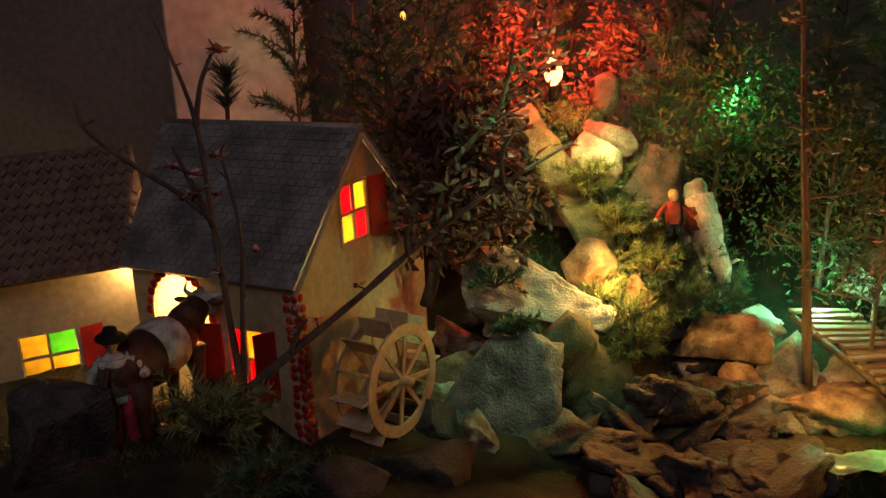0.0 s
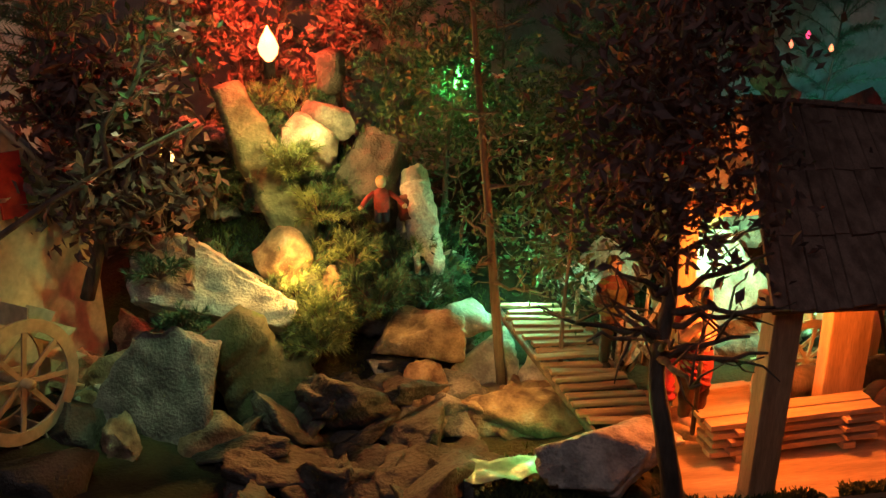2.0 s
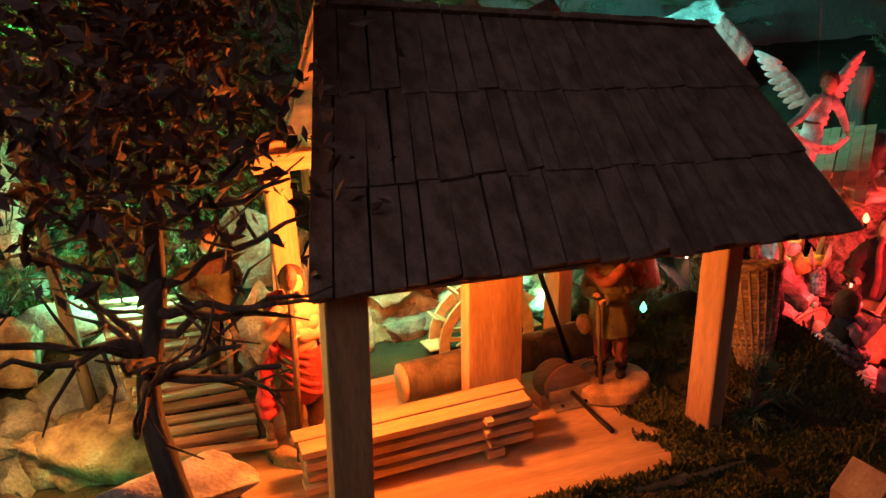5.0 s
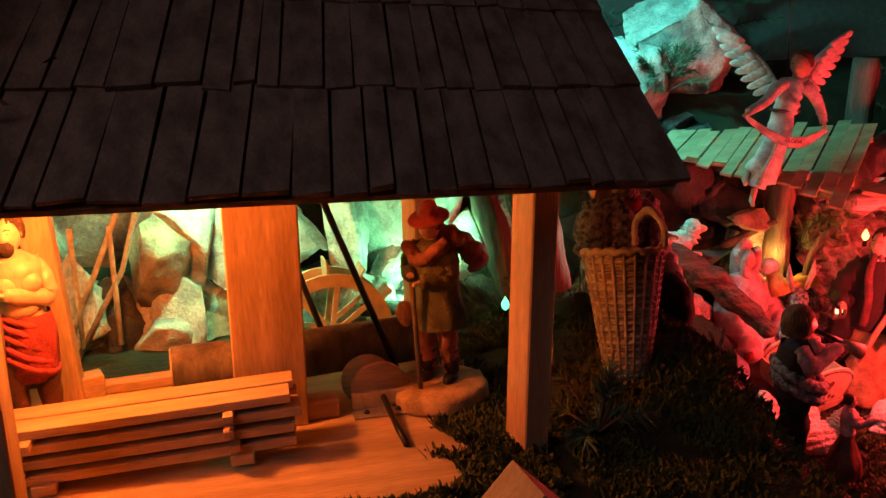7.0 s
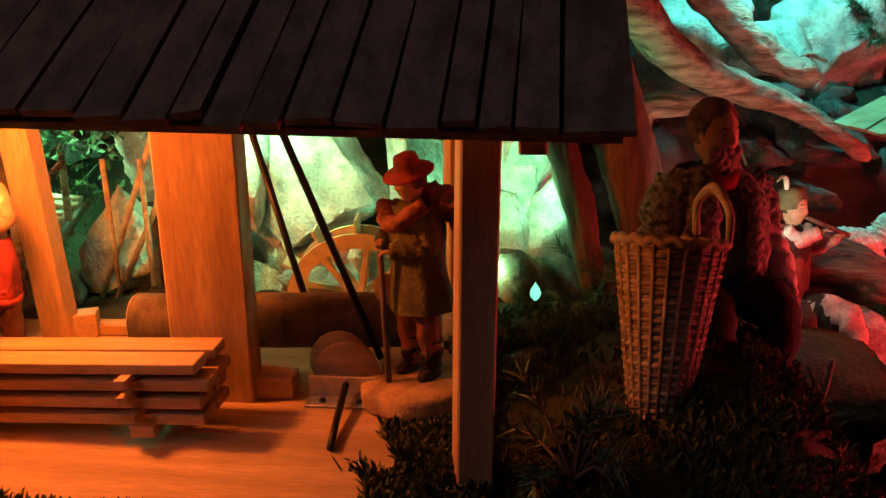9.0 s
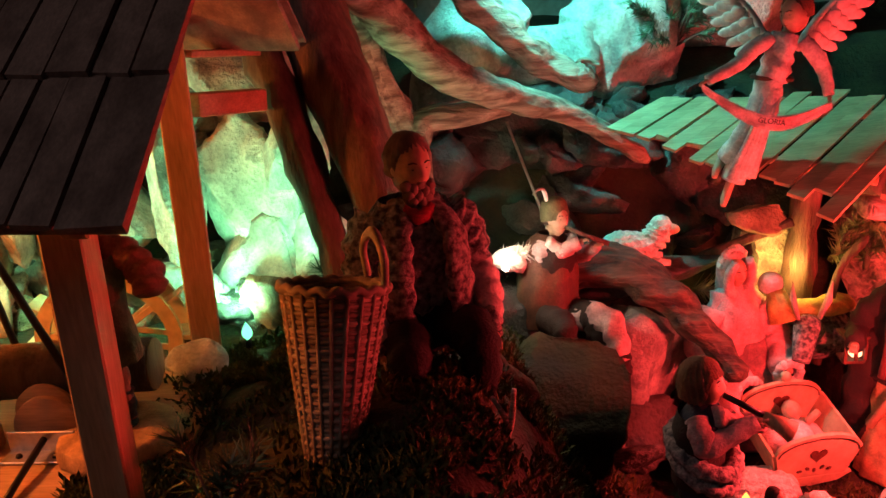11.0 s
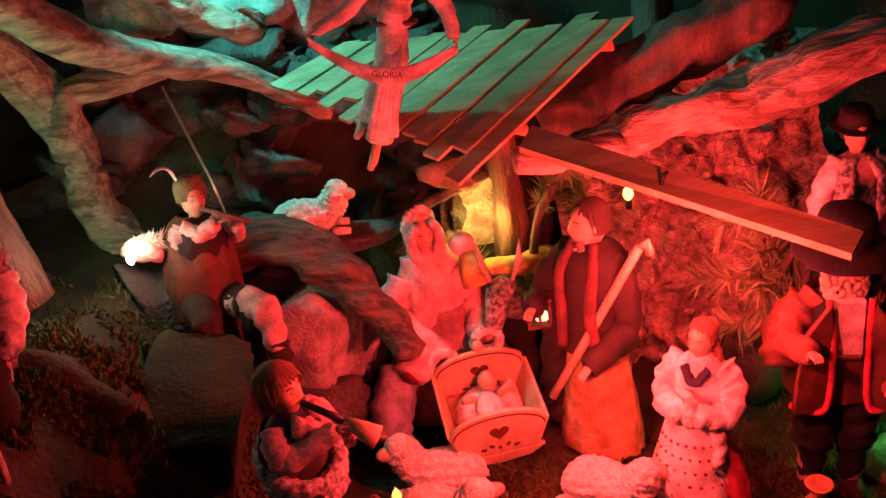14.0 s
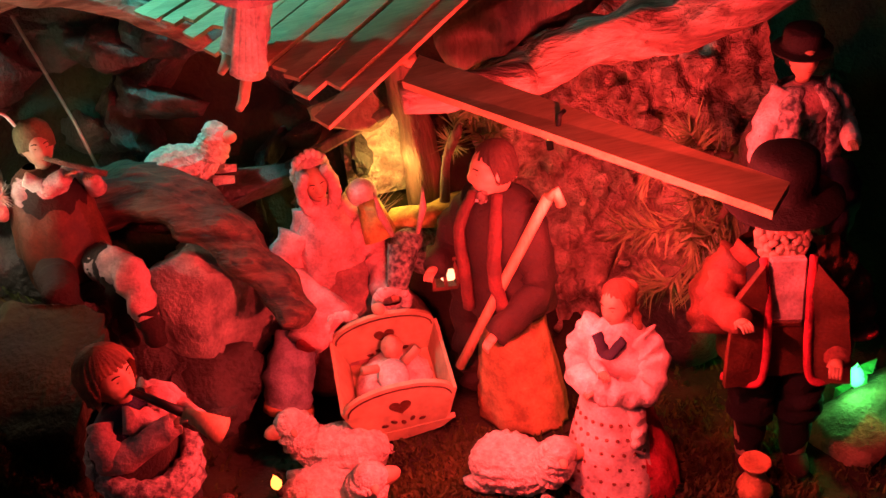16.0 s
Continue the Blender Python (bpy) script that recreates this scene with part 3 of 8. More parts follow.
# ---------------------------------------------------------------- sawmill shed
def shed():
    t = thing("sawmill_shed", (0.2, 0.05, 0.0), "open wooden sawmill shed with a dark shingle roof", "shed")
    f = Geo().box((0.47, 0.30, 0.012), PINE_X, pose(0.180, 0.06, 0.006), 0.001)
    part("floor_board", f, t, "pale plank floor dusted with sawdust")

    def post(x0, y0, z0, x1, y1, z1, w, d, turn=0):
        a, b = Vector((x0, y0, z0)), Vector((x1, y1, z1))
        n = (b - a).length
        up = (b - a).normalized()
        ex = (Vector((1, 0, 0)) - up * up.x).normalized()
        m = Matrix.Translation((a + b) / 2) @ Matrix((ex, up.cross(ex), up)).transposed().to_4x4() @ pose(0, 0, 0, 0, 0, turn)
        part("post", Geo().box((w, d, n), PINE, m, 0.0012), t)

    post(0.028, -0.062, 0.01, 0.034, -0.070, 0.262, 0.034, 0.026)
    post(0.412, -0.022, 0.008, 0.420, -0.026, 0.265, 0.022, 0.032, 12)
    post(0.213, 0.072, 0.012, 0.219, 0.072, 0.30, 0.060, 0.022)
    post(0.032, 0.165, 0.012, 0.022, 0.158, 0.32, 0.026, 0.020)
    post(0.376, 0.240, 0.0, 0.384, 0.245, 0.33, 0.026, 0.026, 20)
    # centre post's foot block and loose blocks on the floor
    part("foot_block", Geo().box((0.055, 0.02, 0.018), PINE_X, pose(0.243, 0.078, 0.021), 0.001), t)
    part("tie_beam", Geo().box((0.40, 0.02, 0.018), PINE_X, pose(0.20, 0.15, 0.30), 0.001), t)
    part("eave_beam", Geo().box((0.42, 0.018, 0.018), PINE_X, pose(0.22, -0.062, 0.253, 0, 0, 0), 0.001), t)
    part("gable_board", Geo().box((0.014, 0.30, 0.016), PINE, pose(0.45, 0.045, 0.315, 34, 0, 0), 0.001), t)
    for z, h in ((0.229, 0.020), (0.272, 0.006)):
        part("gable_tie", Geo().box((0.075, 0.016, h), PINE_X, pose(0.412, 0.292, z, 0, 6, 56), 0.001), t)
    # roof: front slope from eave to ridge, rear slope behind it
    eave_l, eave_r = Vector((0.006, -0.096, 0.252)), Vector((0.490, -0.108, 0.241))
    ridge_l, ridge_r = Vector((0.070, 0.118, 0.440)), Vector((0.488, 0.118, 0.396))
    back_l, back_r = Vector((0.060, 0.300, 0.30)), Vector((0.480, 0.300, 0.275))
    deck = Geo()
    for a, b, c, d in ((eave_l, eave_r, ridge_r, ridge_l), (ridge_l, ridge_r, back_r, back_l)):
        n = (b - a).cross(d - a).normalized() * 0.007
        deck.add([a - n, b - n, c - n, d - n, a - n * 0.2, b - n * 0.2, c - n * 0.2, d - n * 0.2],
                 [(3, 2, 1, 0), (4, 5, 6, 7), (0, 1, 5, 4), (1, 2, 6, 5), (2, 3, 7, 6), (3, 0, 4, 7)], SHINGLE, False)
    part("roof_deck", deck, t)
    r = random.Random(3)
    for lo_l, lo_r, hi_l, hi_r, rows in ((eave_l, eave_r, ridge_l, ridge_r, 3), (back_l, back_r, ridge_l, ridge_r, 3)):
        for row in range(rows):
            v0, v1 = row / rows - 0.012, (row + 1) / rows + 0.05
            u = -0.01
            while u < 1.0:
                w = r.uniform(0.032, 0.066)
                u2 = min(1.012, u + w)
                if 1.0 - u2 < 0.015:
                    u2 = 1.012
                dv = r.uniform(-0.012, 0.010)

                def at(uu, vv):
                    return lo_l.lerp(lo_r, uu).lerp(hi_l.lerp(hi_r, uu), vv)
                sk = r.uniform(-0.004, 0.004)
                a, b, c, d = at(u + 0.002, v0 + dv), at(u2 - 0.002, v0 + dv + r.uniform(-0.01, 0.01)), at(u2 - 0.002 + sk, v1), at(u + 0.002 + sk, v1)
                n = (b - a).cross(d - a).normalized()
                n = n if n.z > 0 else -n
                th, lift = r.uniform(0.0026, 0.0046), r.uniform(0.0030, 0.0052)
                lo, hi = n * lift, n * 0.0010
                s = Geo().add([a + lo, b + lo, c + hi, d + hi, a + lo + n * th, b + lo + n * th * r.uniform(0.8, 1.3), c + hi + n * th, d + hi + n * th],
                              [(3, 2, 1, 0), (4, 5, 6, 7), (0, 1, 5, 4), (1, 2, 6, 5), (2, 3, 7, 6), (3, 0, 4, 7)], SHINGLE, False)
                part("shingle", s, t)
                u = u2
    return t


shed()


def board_stack():
    t = thing("board_stack", (0.115, 0.015, 0.012), "stack of sawn pine boards with spacer sticks, on the shed floor", "board stack")
    ax = pose(0.118, 0.017, 0.005, 0, -1.6, 0)
    for k in range(4):
        z = 0.021 + k * 0.0125
        for j, y in enumerate((-0.004, 0.020)):
            part("board", Geo().box((0.232 + rnd.uniform(-0.006, 0.004), 0.021, 0.0075), PINE_X, ax @ pose(rnd.uniform(-0.003, 0.003), y, z, 0, 0, rnd.uniform(-0.6, 0.6)), 0.0006), t)
        if k < 3:
            for x in (-0.086, 0.066):
                part("spacer", Geo().box((0.008, 0.056, 0.0055), PINE, ax @ pose(x + rnd.uniform(-0.006, 0.006), 0.003, z + 0.0064), 0.0004), t)
    for x in (-0.075, 0.070):
        part("bearer", Geo().box((0.018, 0.05, 0.009), PINE_X, ax @ pose(x, 0.005, 0.0145), 0.0006), t)


board_stack()


def log(name, a, b, r, label):
    a, b = Vector(a), Vector(b)
    t = thing(name, (a + b) / 2 - Vector((0, 0, r)), label, "log")
    pts = [a.lerp(b, i / 10) for i in range(11)]
    part("bark", Geo().tube(pts, r, BARK, 20, rough=0.06), t)
    d = (b - a).normalized()
    for p, s in ((a, -1), (b, 1)):
        part("cut_end", Geo().tube([p, p + d * s * 0.0015], r * 0.93, PINE, 20), t, "pale sawn end")


log("saw_log", (0.130, 0.118, 0.052), (0.372, 0.140, 0.050), 0.022, "barked log lying on the sawmill carriage")


def saw():
    t = thing("circular_saw", (0.293, 0.085, 0.012), "small circular saw with a wooden disc and metal plate", "saw")
    part("blade", Geo().tube([(0.295, 0.088, 0.026), (0.295, 0.094, 0.026)], 0.026, PINE_X, 36), t, "pale wooden saw disc")
    part("rear_disc", Geo().tube([(0.286, 0.104, 0.030), (0.286, 0.109, 0.030)], 0.024, PINE_X, 36), t)
    g = Geo().box((0.052, 0.0025, 0.018), STEEL, pose(0.294, 0.080, 0.021), 0.0005).box((0.052, 0.018, 0.002), STEEL, pose(0.294, 0.072, 0.0135), 0.0005)
    part("angle_plate", g, t, "grey steel angle plate")
    for x in (0.280, 0.308):
        part("screw", Geo().ball((x, 0.070, 0.0150), 0.0026, IRON, u=10, v=6), t)
    part("axle", Geo().tube([(0.296, 0.080, 0.024), (0.300, 0.030, 0.018), (0.303, 0.004, 0.0155)], 0.0026, IRON, 10), t)
    t.location += Vector((0.014, -0.006, 0))


saw()
for i, (a, b) in enumerate((((0.222, 0.16, 0.205), (0.276, 0.130, 0.03)), ((0.256, 0.10, 0.24), (0.330, 0.108, 0.03)))):
    single("iron_rod", Geo().tube([a, b], 0.0030, IRON, 8), b, "thin black iron rod leaning on the saw log", "rod", "saw rods")
single("wood_block", Geo().box((0.03, 0.02, 0.022), PINE_X, pose(0.045, 0.175, 0.023, 0, 0, 20), 0.001), (0.045, 0.175, 0.012), "pale offcut block on the shed floor", "wood block")
single("wood_strip", Geo().box((0.10, 0.016, 0.010), PINE_X, pose(0.10, 0.185, 0.017, 0, 0, 4), 0.001), (0.10, 0.185, 0.012), "pale wooden strip on the shed floor", "wood strip")


def wheel(name, c, axis_turn, r, w, paddles, m, label):
    """A water wheel whose axle points along y, turned about z."""
    t = thing(name, (c[0], c[1], c[2] - r), label, "water wheel")
    M = pose(*c, 0, 0, axis_turn)
    n = 40
    for s in (-1, 1):
        vs, fs = [], []
        for i in range(n):
            a = 2 * math.pi * i / n
            for rr, y in ((r, -0.002), (r * 0.80, -0.002), (r * 0.80, 0.002), (r, 0.002)):
                vs.append(M @ Vector((rr * math.cos(a), s * w / 2 + y, rr * math.sin(a))))
        for i in range(n):
            j = (i + 1) % n
            fs += [(4 * i + k, 4 * i + (k + 1) % 4, 4 * j + (k + 1) % 4, 4 * j + k) for k in range(4)]
        part("rim", Geo().add(vs, fs, m, False), t)
        for k in range(4):
            part("spoke", Geo().box((r * 1.7, 0.003, r * 0.085), m, M @ pose(0, s * w / 2, 0, 0, k * 45 + 10, 0), 0.0004), t)
    for k in range(paddles):
        a = 360 * k / paddles
        part("paddle", Geo().box((r * 0.36, w * 1.05, 0.0025), m, M @ pose(0, 0, 0, 0, -a, 0) @ pose(r * 1.0, 0, 0, 0, 0, 0), 0.0003), t)
    part("axle", Geo().tube([M @ Vector((0, -w * 0.8, 0)), M @ Vector((0, w * 0.9, 0))], r * 0.08, m, 12), t)
    return t


wheel("water_wheel", (0.280, 0.262, 0.020), 6, 0.068, 0.03, 12, BALSA, "large wooden water wheel of the sawmill")


# ---------------------------------------------------------------- mill house
HX, HY, HT = -0.984, 0.168, -33.0     # front corner by the wheel and turn of the house
HM = pose(HX, HY, 0.0, 0, 0, HT)


def mill():
    """Local axes: -x runs along the long front wall, +y goes to the rear."""
    t = thing("mill_house", (HX, HY, 0.03), "cream card mill house with grey tile roof and lit windows", "house")
    L, D, H, R = 0.30, 0.34, 0.270, 0.445     # length, depth, eave and ridge height
    th = 0.006

    def wall(name, pieces, label=""):
        g = Geo()
        for size, c in pieces:
            g.box(size, CREAM, HM @ pose(*c))
        return part(name, g, t, label)

    # front wall with arched door and a window: door x -0.265..-0.155, window -0.128..-0.058
    wall("front_wall", [((L - 0.265, th, H), (-(L + 0.265) / 2, 0, H / 2)), ((0.11, th, H - 0.262), (-0.21, 0, (H + 0.262) / 2)),
                        ((0.027, th, H), (-0.1415, 0, H / 2)), ((0.07, th, 0.10), (-0.093, 0, 0.05)), ((0.07, th, H - 0.195), (-0.093, 0, (H + 0.195) / 2)),
                        ((0.058, th, H), (-0.029, 0, H / 2))])
    # door arch infill at the corners
    for s in (-1, 1):
        o = [(s * 0.055, 0.262)] + [(s * 0.055 * math.cos(a), 0.197 + 0.065 * math.sin(a)) for a in [math.pi / 2 * i / 8 for i in range(9)]]
        part("arch_spandrel", Geo().prism(o, th, CREAM, HM @ pose(-0.21, 0, 0)), t)
    wall("rear_wall", [((L, th, H), (-L / 2, D, H / 2))])
    wall("end_wall", [((th, D, H), (-L, D / 2, H / 2))])
    # gable end: wall, gable triangle with a window opening
    wy0, wy1, wz0, wz1 = 0.112, 0.182, 0.290, 0.378
    g = Geo().box((th, D, H), CREAM, HM @ pose(0, D / 2, H / 2))
    GM = HM @ pose(0, 0, 0, 0, 0, 90)

    def edge(y):
        return H + (R - H) * (1 - abs(y - D / 2) / (D / 2))
    for o in ([(0, H), (wy0, H), (wy0, edge(wy0))], [(wy1, H), (D, H), (wy1, edge(wy1))],
              [(wy0, H), (wy1, H), (wy1, wz0), (wy0, wz0)], [(wy0, wz1), (wy1, wz1), (wy1, edge(wy1)), (D / 2, R), (wy0, edge(wy0))]):
        g.prism(o, th, CREAM, GM)
    part("gable_wall", g, t)

    def window(M, w, h, cols, name="window"):
        wob = part(name, Geo().box((w + 0.006, 0.004, 0.005), BALSA, M @ pose(0, 0, -h / 2)).box((w + 0.006, 0.004, 0.005), BALSA, M @ pose(0, 0, h / 2)).box((0.005, 0.004, h), BALSA, M @ pose(-w / 2, 0, 0)).box((0.005, 0.004, h), BALSA, M @ pose(w / 2, 0, 0)).box((0.004, 0.004, h), BALSA, M).box((w, 0.004, 0.004), BALSA, M @ pose(0, 0.001, 0)), t)
        for i, c in enumerate(cols):
            x, z = (-w / 4, w / 4)[i % 2], (h / 4, -h / 4)[i // 2]
            p = part("pane", Geo().box((w / 2 - 0.004, 0.001, h / 2 - 0.004), c, M @ pose(x, 0.003, z)), wob, "coloured translucent foil")
        return wob

    window(HM @ pose(0.0035, 0.147, 0.334, 0, 0, 90), 0.068, 0.086, (PANE_R, PANE_Y, PANE_Y, PANE_R))
    part("shutter", Geo().box((0.036, 0.003, 0.09), REDPAINT, HM @ pose(0.010, 0.203, 0.334, 0, 0, 76), 0.0006), t, "red painted shutter")
    window(HM @ pose(-0.093, -0.001, 0.148), 0.066, 0.092, (PANE_R, PANE_Y, PANE_R, PANE_R))
    for x, a in ((-0.147, 18), (-0.045, 60)):
        part("shutter", Geo().box((0.036, 0.003, 0.100), REDPAINT, HM @ pose(x, -0.014, 0.148, 0, 0, a), 0.0006), t, "red painted shutter")
    # scalloped red trim down the corner and round the arch
    r = random.Random(2)
    for i in range(17):
        z = 0.02 + i * 0.0142
        for d in ((0.004, -0.004), (-0.010, -0.004), (0.0045, 0.010)):
            part("trim_scallop", Geo().ball((0, 0, 0), (0.0065, 0.0022, 0.006), REDPAINT, HM @ pose(d[0] + r.uniform(-0.002, 0.002), d[1], z + r.uniform(-0.002, 0.002), 0, 0, 90 if d[1] > 0 else 0), 8, 5), t)
    for i in range(15):
        a = math.pi * (i + 0.5) / 15
        part("arch_scallop", Geo().ball((0, 0, 0), (0.008, 0.0022, 0.007), REDPAINT, HM @ pose(-0.21 + 0.062 * math.cos(a), -0.004, 0.192 + 0.074 * math.sin(a)), 8, 5), t)
    # roof slopes with small raised tiles
    ov = 0.012
    roofg = []
    for side in (0, 1):
        y0, y1 = (-ov, D / 2) if side == 0 else (D + ov, D / 2)
        z0 = H - ov * (R - H) / (D / 2)
        a, b = HM @ Vector((-L - 0.012, y0, z0 + 0.005)), HM @ Vector((ov, y0, z0 + 0.005))
        c, d = HM @ Vector((ov, y1, R + 0.005)), HM @ Vector((-L - 0.075, y1, R + 0.005))
        n = (b - a).cross(d - a).normalized()
        n = n if n.z > 0 else -n
        slab = part("roof", Geo().add([a, b, c, d, a + n * 0.005, b + n * 0.005, c + n * 0.005, d + n * 0.005],
                                      [(3, 2, 1, 0), (4, 5, 6, 7), (0, 1, 5, 4), (1, 2, 6, 5), (2, 3, 7, 6), (3, 0, 4, 7)], TILEGREY, False), t)
        if side == 0:
            tiles = Geo()
            nu, nv = 22, 20
            for j in range(nv):
                for i in range(nu):
                    u0, u1 = (i + 0.06 + 0.5 * (j % 2)) / nu, (i + 0.94 + 0.5 * (j % 2)) / nu
                    if u1 > 1.01:
                        continue
                    v0, v1 = j / nv, (j + 1.15) / nv
                    q = [a.lerp(b, u).lerp(d.lerp(c, u), min(1, v)) for u, v in ((u0, v0), (u1, v0), (u1, v1), (u0, v1))]
                    lo, hi = n * (0.0072 + r.uniform(-0.0006, 0.0006)), n * 0.0055
                    tiles.add([q[0] + hi * 0.9, q[1] + hi * 0.9, q[0] + lo, q[1] + lo, q[2] + hi, q[3] + hi], [(0, 1, 3, 2), (2, 3, 4, 5), (0, 2, 5), (1, 4, 3)], TILEGREY, False)
            part("roof_tiles", tiles, slab, kind="stuff")
    part("ridge", Geo().tube([HM @ Vector((-L - 0.075, D / 2, R + 0.008)), HM @ Vector((ov, D / 2, R + 0.008))], 0.006, TILEGREY, 8), t)
    for y0, y1 in ((-ov, D / 2), (D + ov, D / 2)):
        z0 = H - ov * (R - H) / (D / 2)
        part("bargeboard", Geo().tube([HM @ Vector((ov, y0, z0 - 0.002)), HM @ Vector((ov, y1, R - 0.002))], 0.0035, BALSA, 6), t)
    part("inner_floor", Geo().box((L - 0.01, D - 0.01, 0.003), CREAM, HM @ pose(-L / 2, D / 2, 0.03)), t)
    return t


mill()


def annex():
    """The lower wing at the far end of the mill."""
    M = pose(-1.215, 0.385, 0, 0, 0, 22)
    t = thing("mill_annex", M @ Vector((-0.2, 0.1, 0.03)), "low cream wing of the mill with a dark lattice roof", "house")
    L, D, H, R = 0.46, 0.24, 0.272, 0.42
    g = Geo()
    for x0, x1, z0, z1 in ((-L, -0.21, 0, H), (-0.13, 0, 0, H), (-0.21, -0.13, 0, 0.08), (-0.21, -0.13, 0.17, H)):
        g.box((x1 - x0, 0.006, z1 - z0), CREAM, M @ pose((x0 + x1) / 2, 0, (z0 + z1) / 2))
    part("front_wall", g, t)
    part("rear_wall", Geo().box((L, 0.006, H), CREAM, M @ pose(-L / 2, D, H / 2)), t)
    part("end_wall", Geo().box((0.006, D, H), CREAM, M @ pose(-L, D / 2, H / 2)), t)
    fr = part("window", Geo().box((0.004, 0.005, 0.09), BALSA, M @ pose(-0.17, -0.001, 0.125)).box((0.08, 0.005, 0.004), BALSA, M @ pose(-0.17, -0.001, 0.135)), t)
    for x, z, c in ((-0.19, 0.153, PANE_Y), (-0.15, 0.153, PANE_G), (-0.19, 0.107, PANE_Y), (-0.15, 0.107, PANE_Y)):
        part("pane", Geo().box((0.036, 0.001, 0.04 if z > 0.13 else 0.048), c, M @ pose(x, 0.0035, z)), fr, "coloured translucent foil")
    part("shutter", Geo().box((0.034, 0.003, 0.09), REDPAINT, M @ pose(-0.108, -0.006, 0.128, 0, 0, 12), 0.0006), t, "red painted shutter")
    r = random.Random(5)
    for i in range(14):
        part("trim_scallop", Geo().ball((0, 0, 0), (0.009, 0.003, 0.008), REDPAINT, M @ pose(-0.285 + r.uniform(-0.003, 0.003), -0.005, 0.05 + i * 0.0158), 8, 5), t)
    for y0, y1 in ((-0.035, D / 2), (D + 0.03, D / 2)):
        a, b, c, d = [M @ Vector(q) for q in ((-L - 0.02, y0, H - 0.012), (0.0, y0, H - 0.012), (0.0, y1, R), (-L - 0.02, y1, R))]
        n = (b - a).cross(d - a).normalized()
        n = n if n.z > 0 else -n
        roof = part("roof", Geo().add([a, b, c, d, a + n * 0.006, b + n * 0.006, c + n * 0.006, d + n * 0.006],
                                      [(3, 2, 1, 0), (4, 5, 6, 7), (0, 1, 5, 4), (1, 2, 6, 5), (2, 3, 7, 6), (3, 0, 4, 7)], SHINGLE, False), t)
        if y0 < 0:
            lat = Geo()
            for j in range(11):
                for i in range(30):
                    u, v = (i + 0.5 * (j % 2)) / 30, j / 11
                    if u > 0.97:
                        continue
                    q = [a.lerp(b, uu).lerp(d.lerp(c, uu), min(1, vv)) for uu, vv in ((u, v + 0.05), (u + 0.0165, v), (u + 0.033, v + 0.05), (u + 0.0165, v + 0.115))]
                    lat.add([q[0] + n * 0.0075, q[1] + n * 0.011, q[2] + n * 0.0075, q[3] + n * 0.0065, q[0] + n * 0.004, q[1] + n * 0.004, q[2] + n * 0.004],
                            [(0, 1, 2, 3), (4, 5, 1, 0), (5, 6, 2, 1)], SHINGLE, False)
            part("roof_tiles", lat, roof, kind="stuff")
    return t


annex()
wheel("water_wheel", (-0.868, 0.222, 0.102), HT + 90 - 4, 0.083, 0.055, 14, BALSA, "pale plywood water wheel on the mill's gable end")

# ---------------------------------------------------------------- hill, rocks and rock walls
single("white_panel", Geo().box((0.285, 0.10, 0.62), WHITEWALL, pose(-1.15, 1.02, 0.55, 0, 0, 4), 0.004).box((0.285, 0.004, 0.003), GREYROCK, pose(-1.147, 0.968, 0.66, 0, 2, 4)), (-1.19, 1.02, 0.24), "white foam panel leaning against the room wall", "panel")

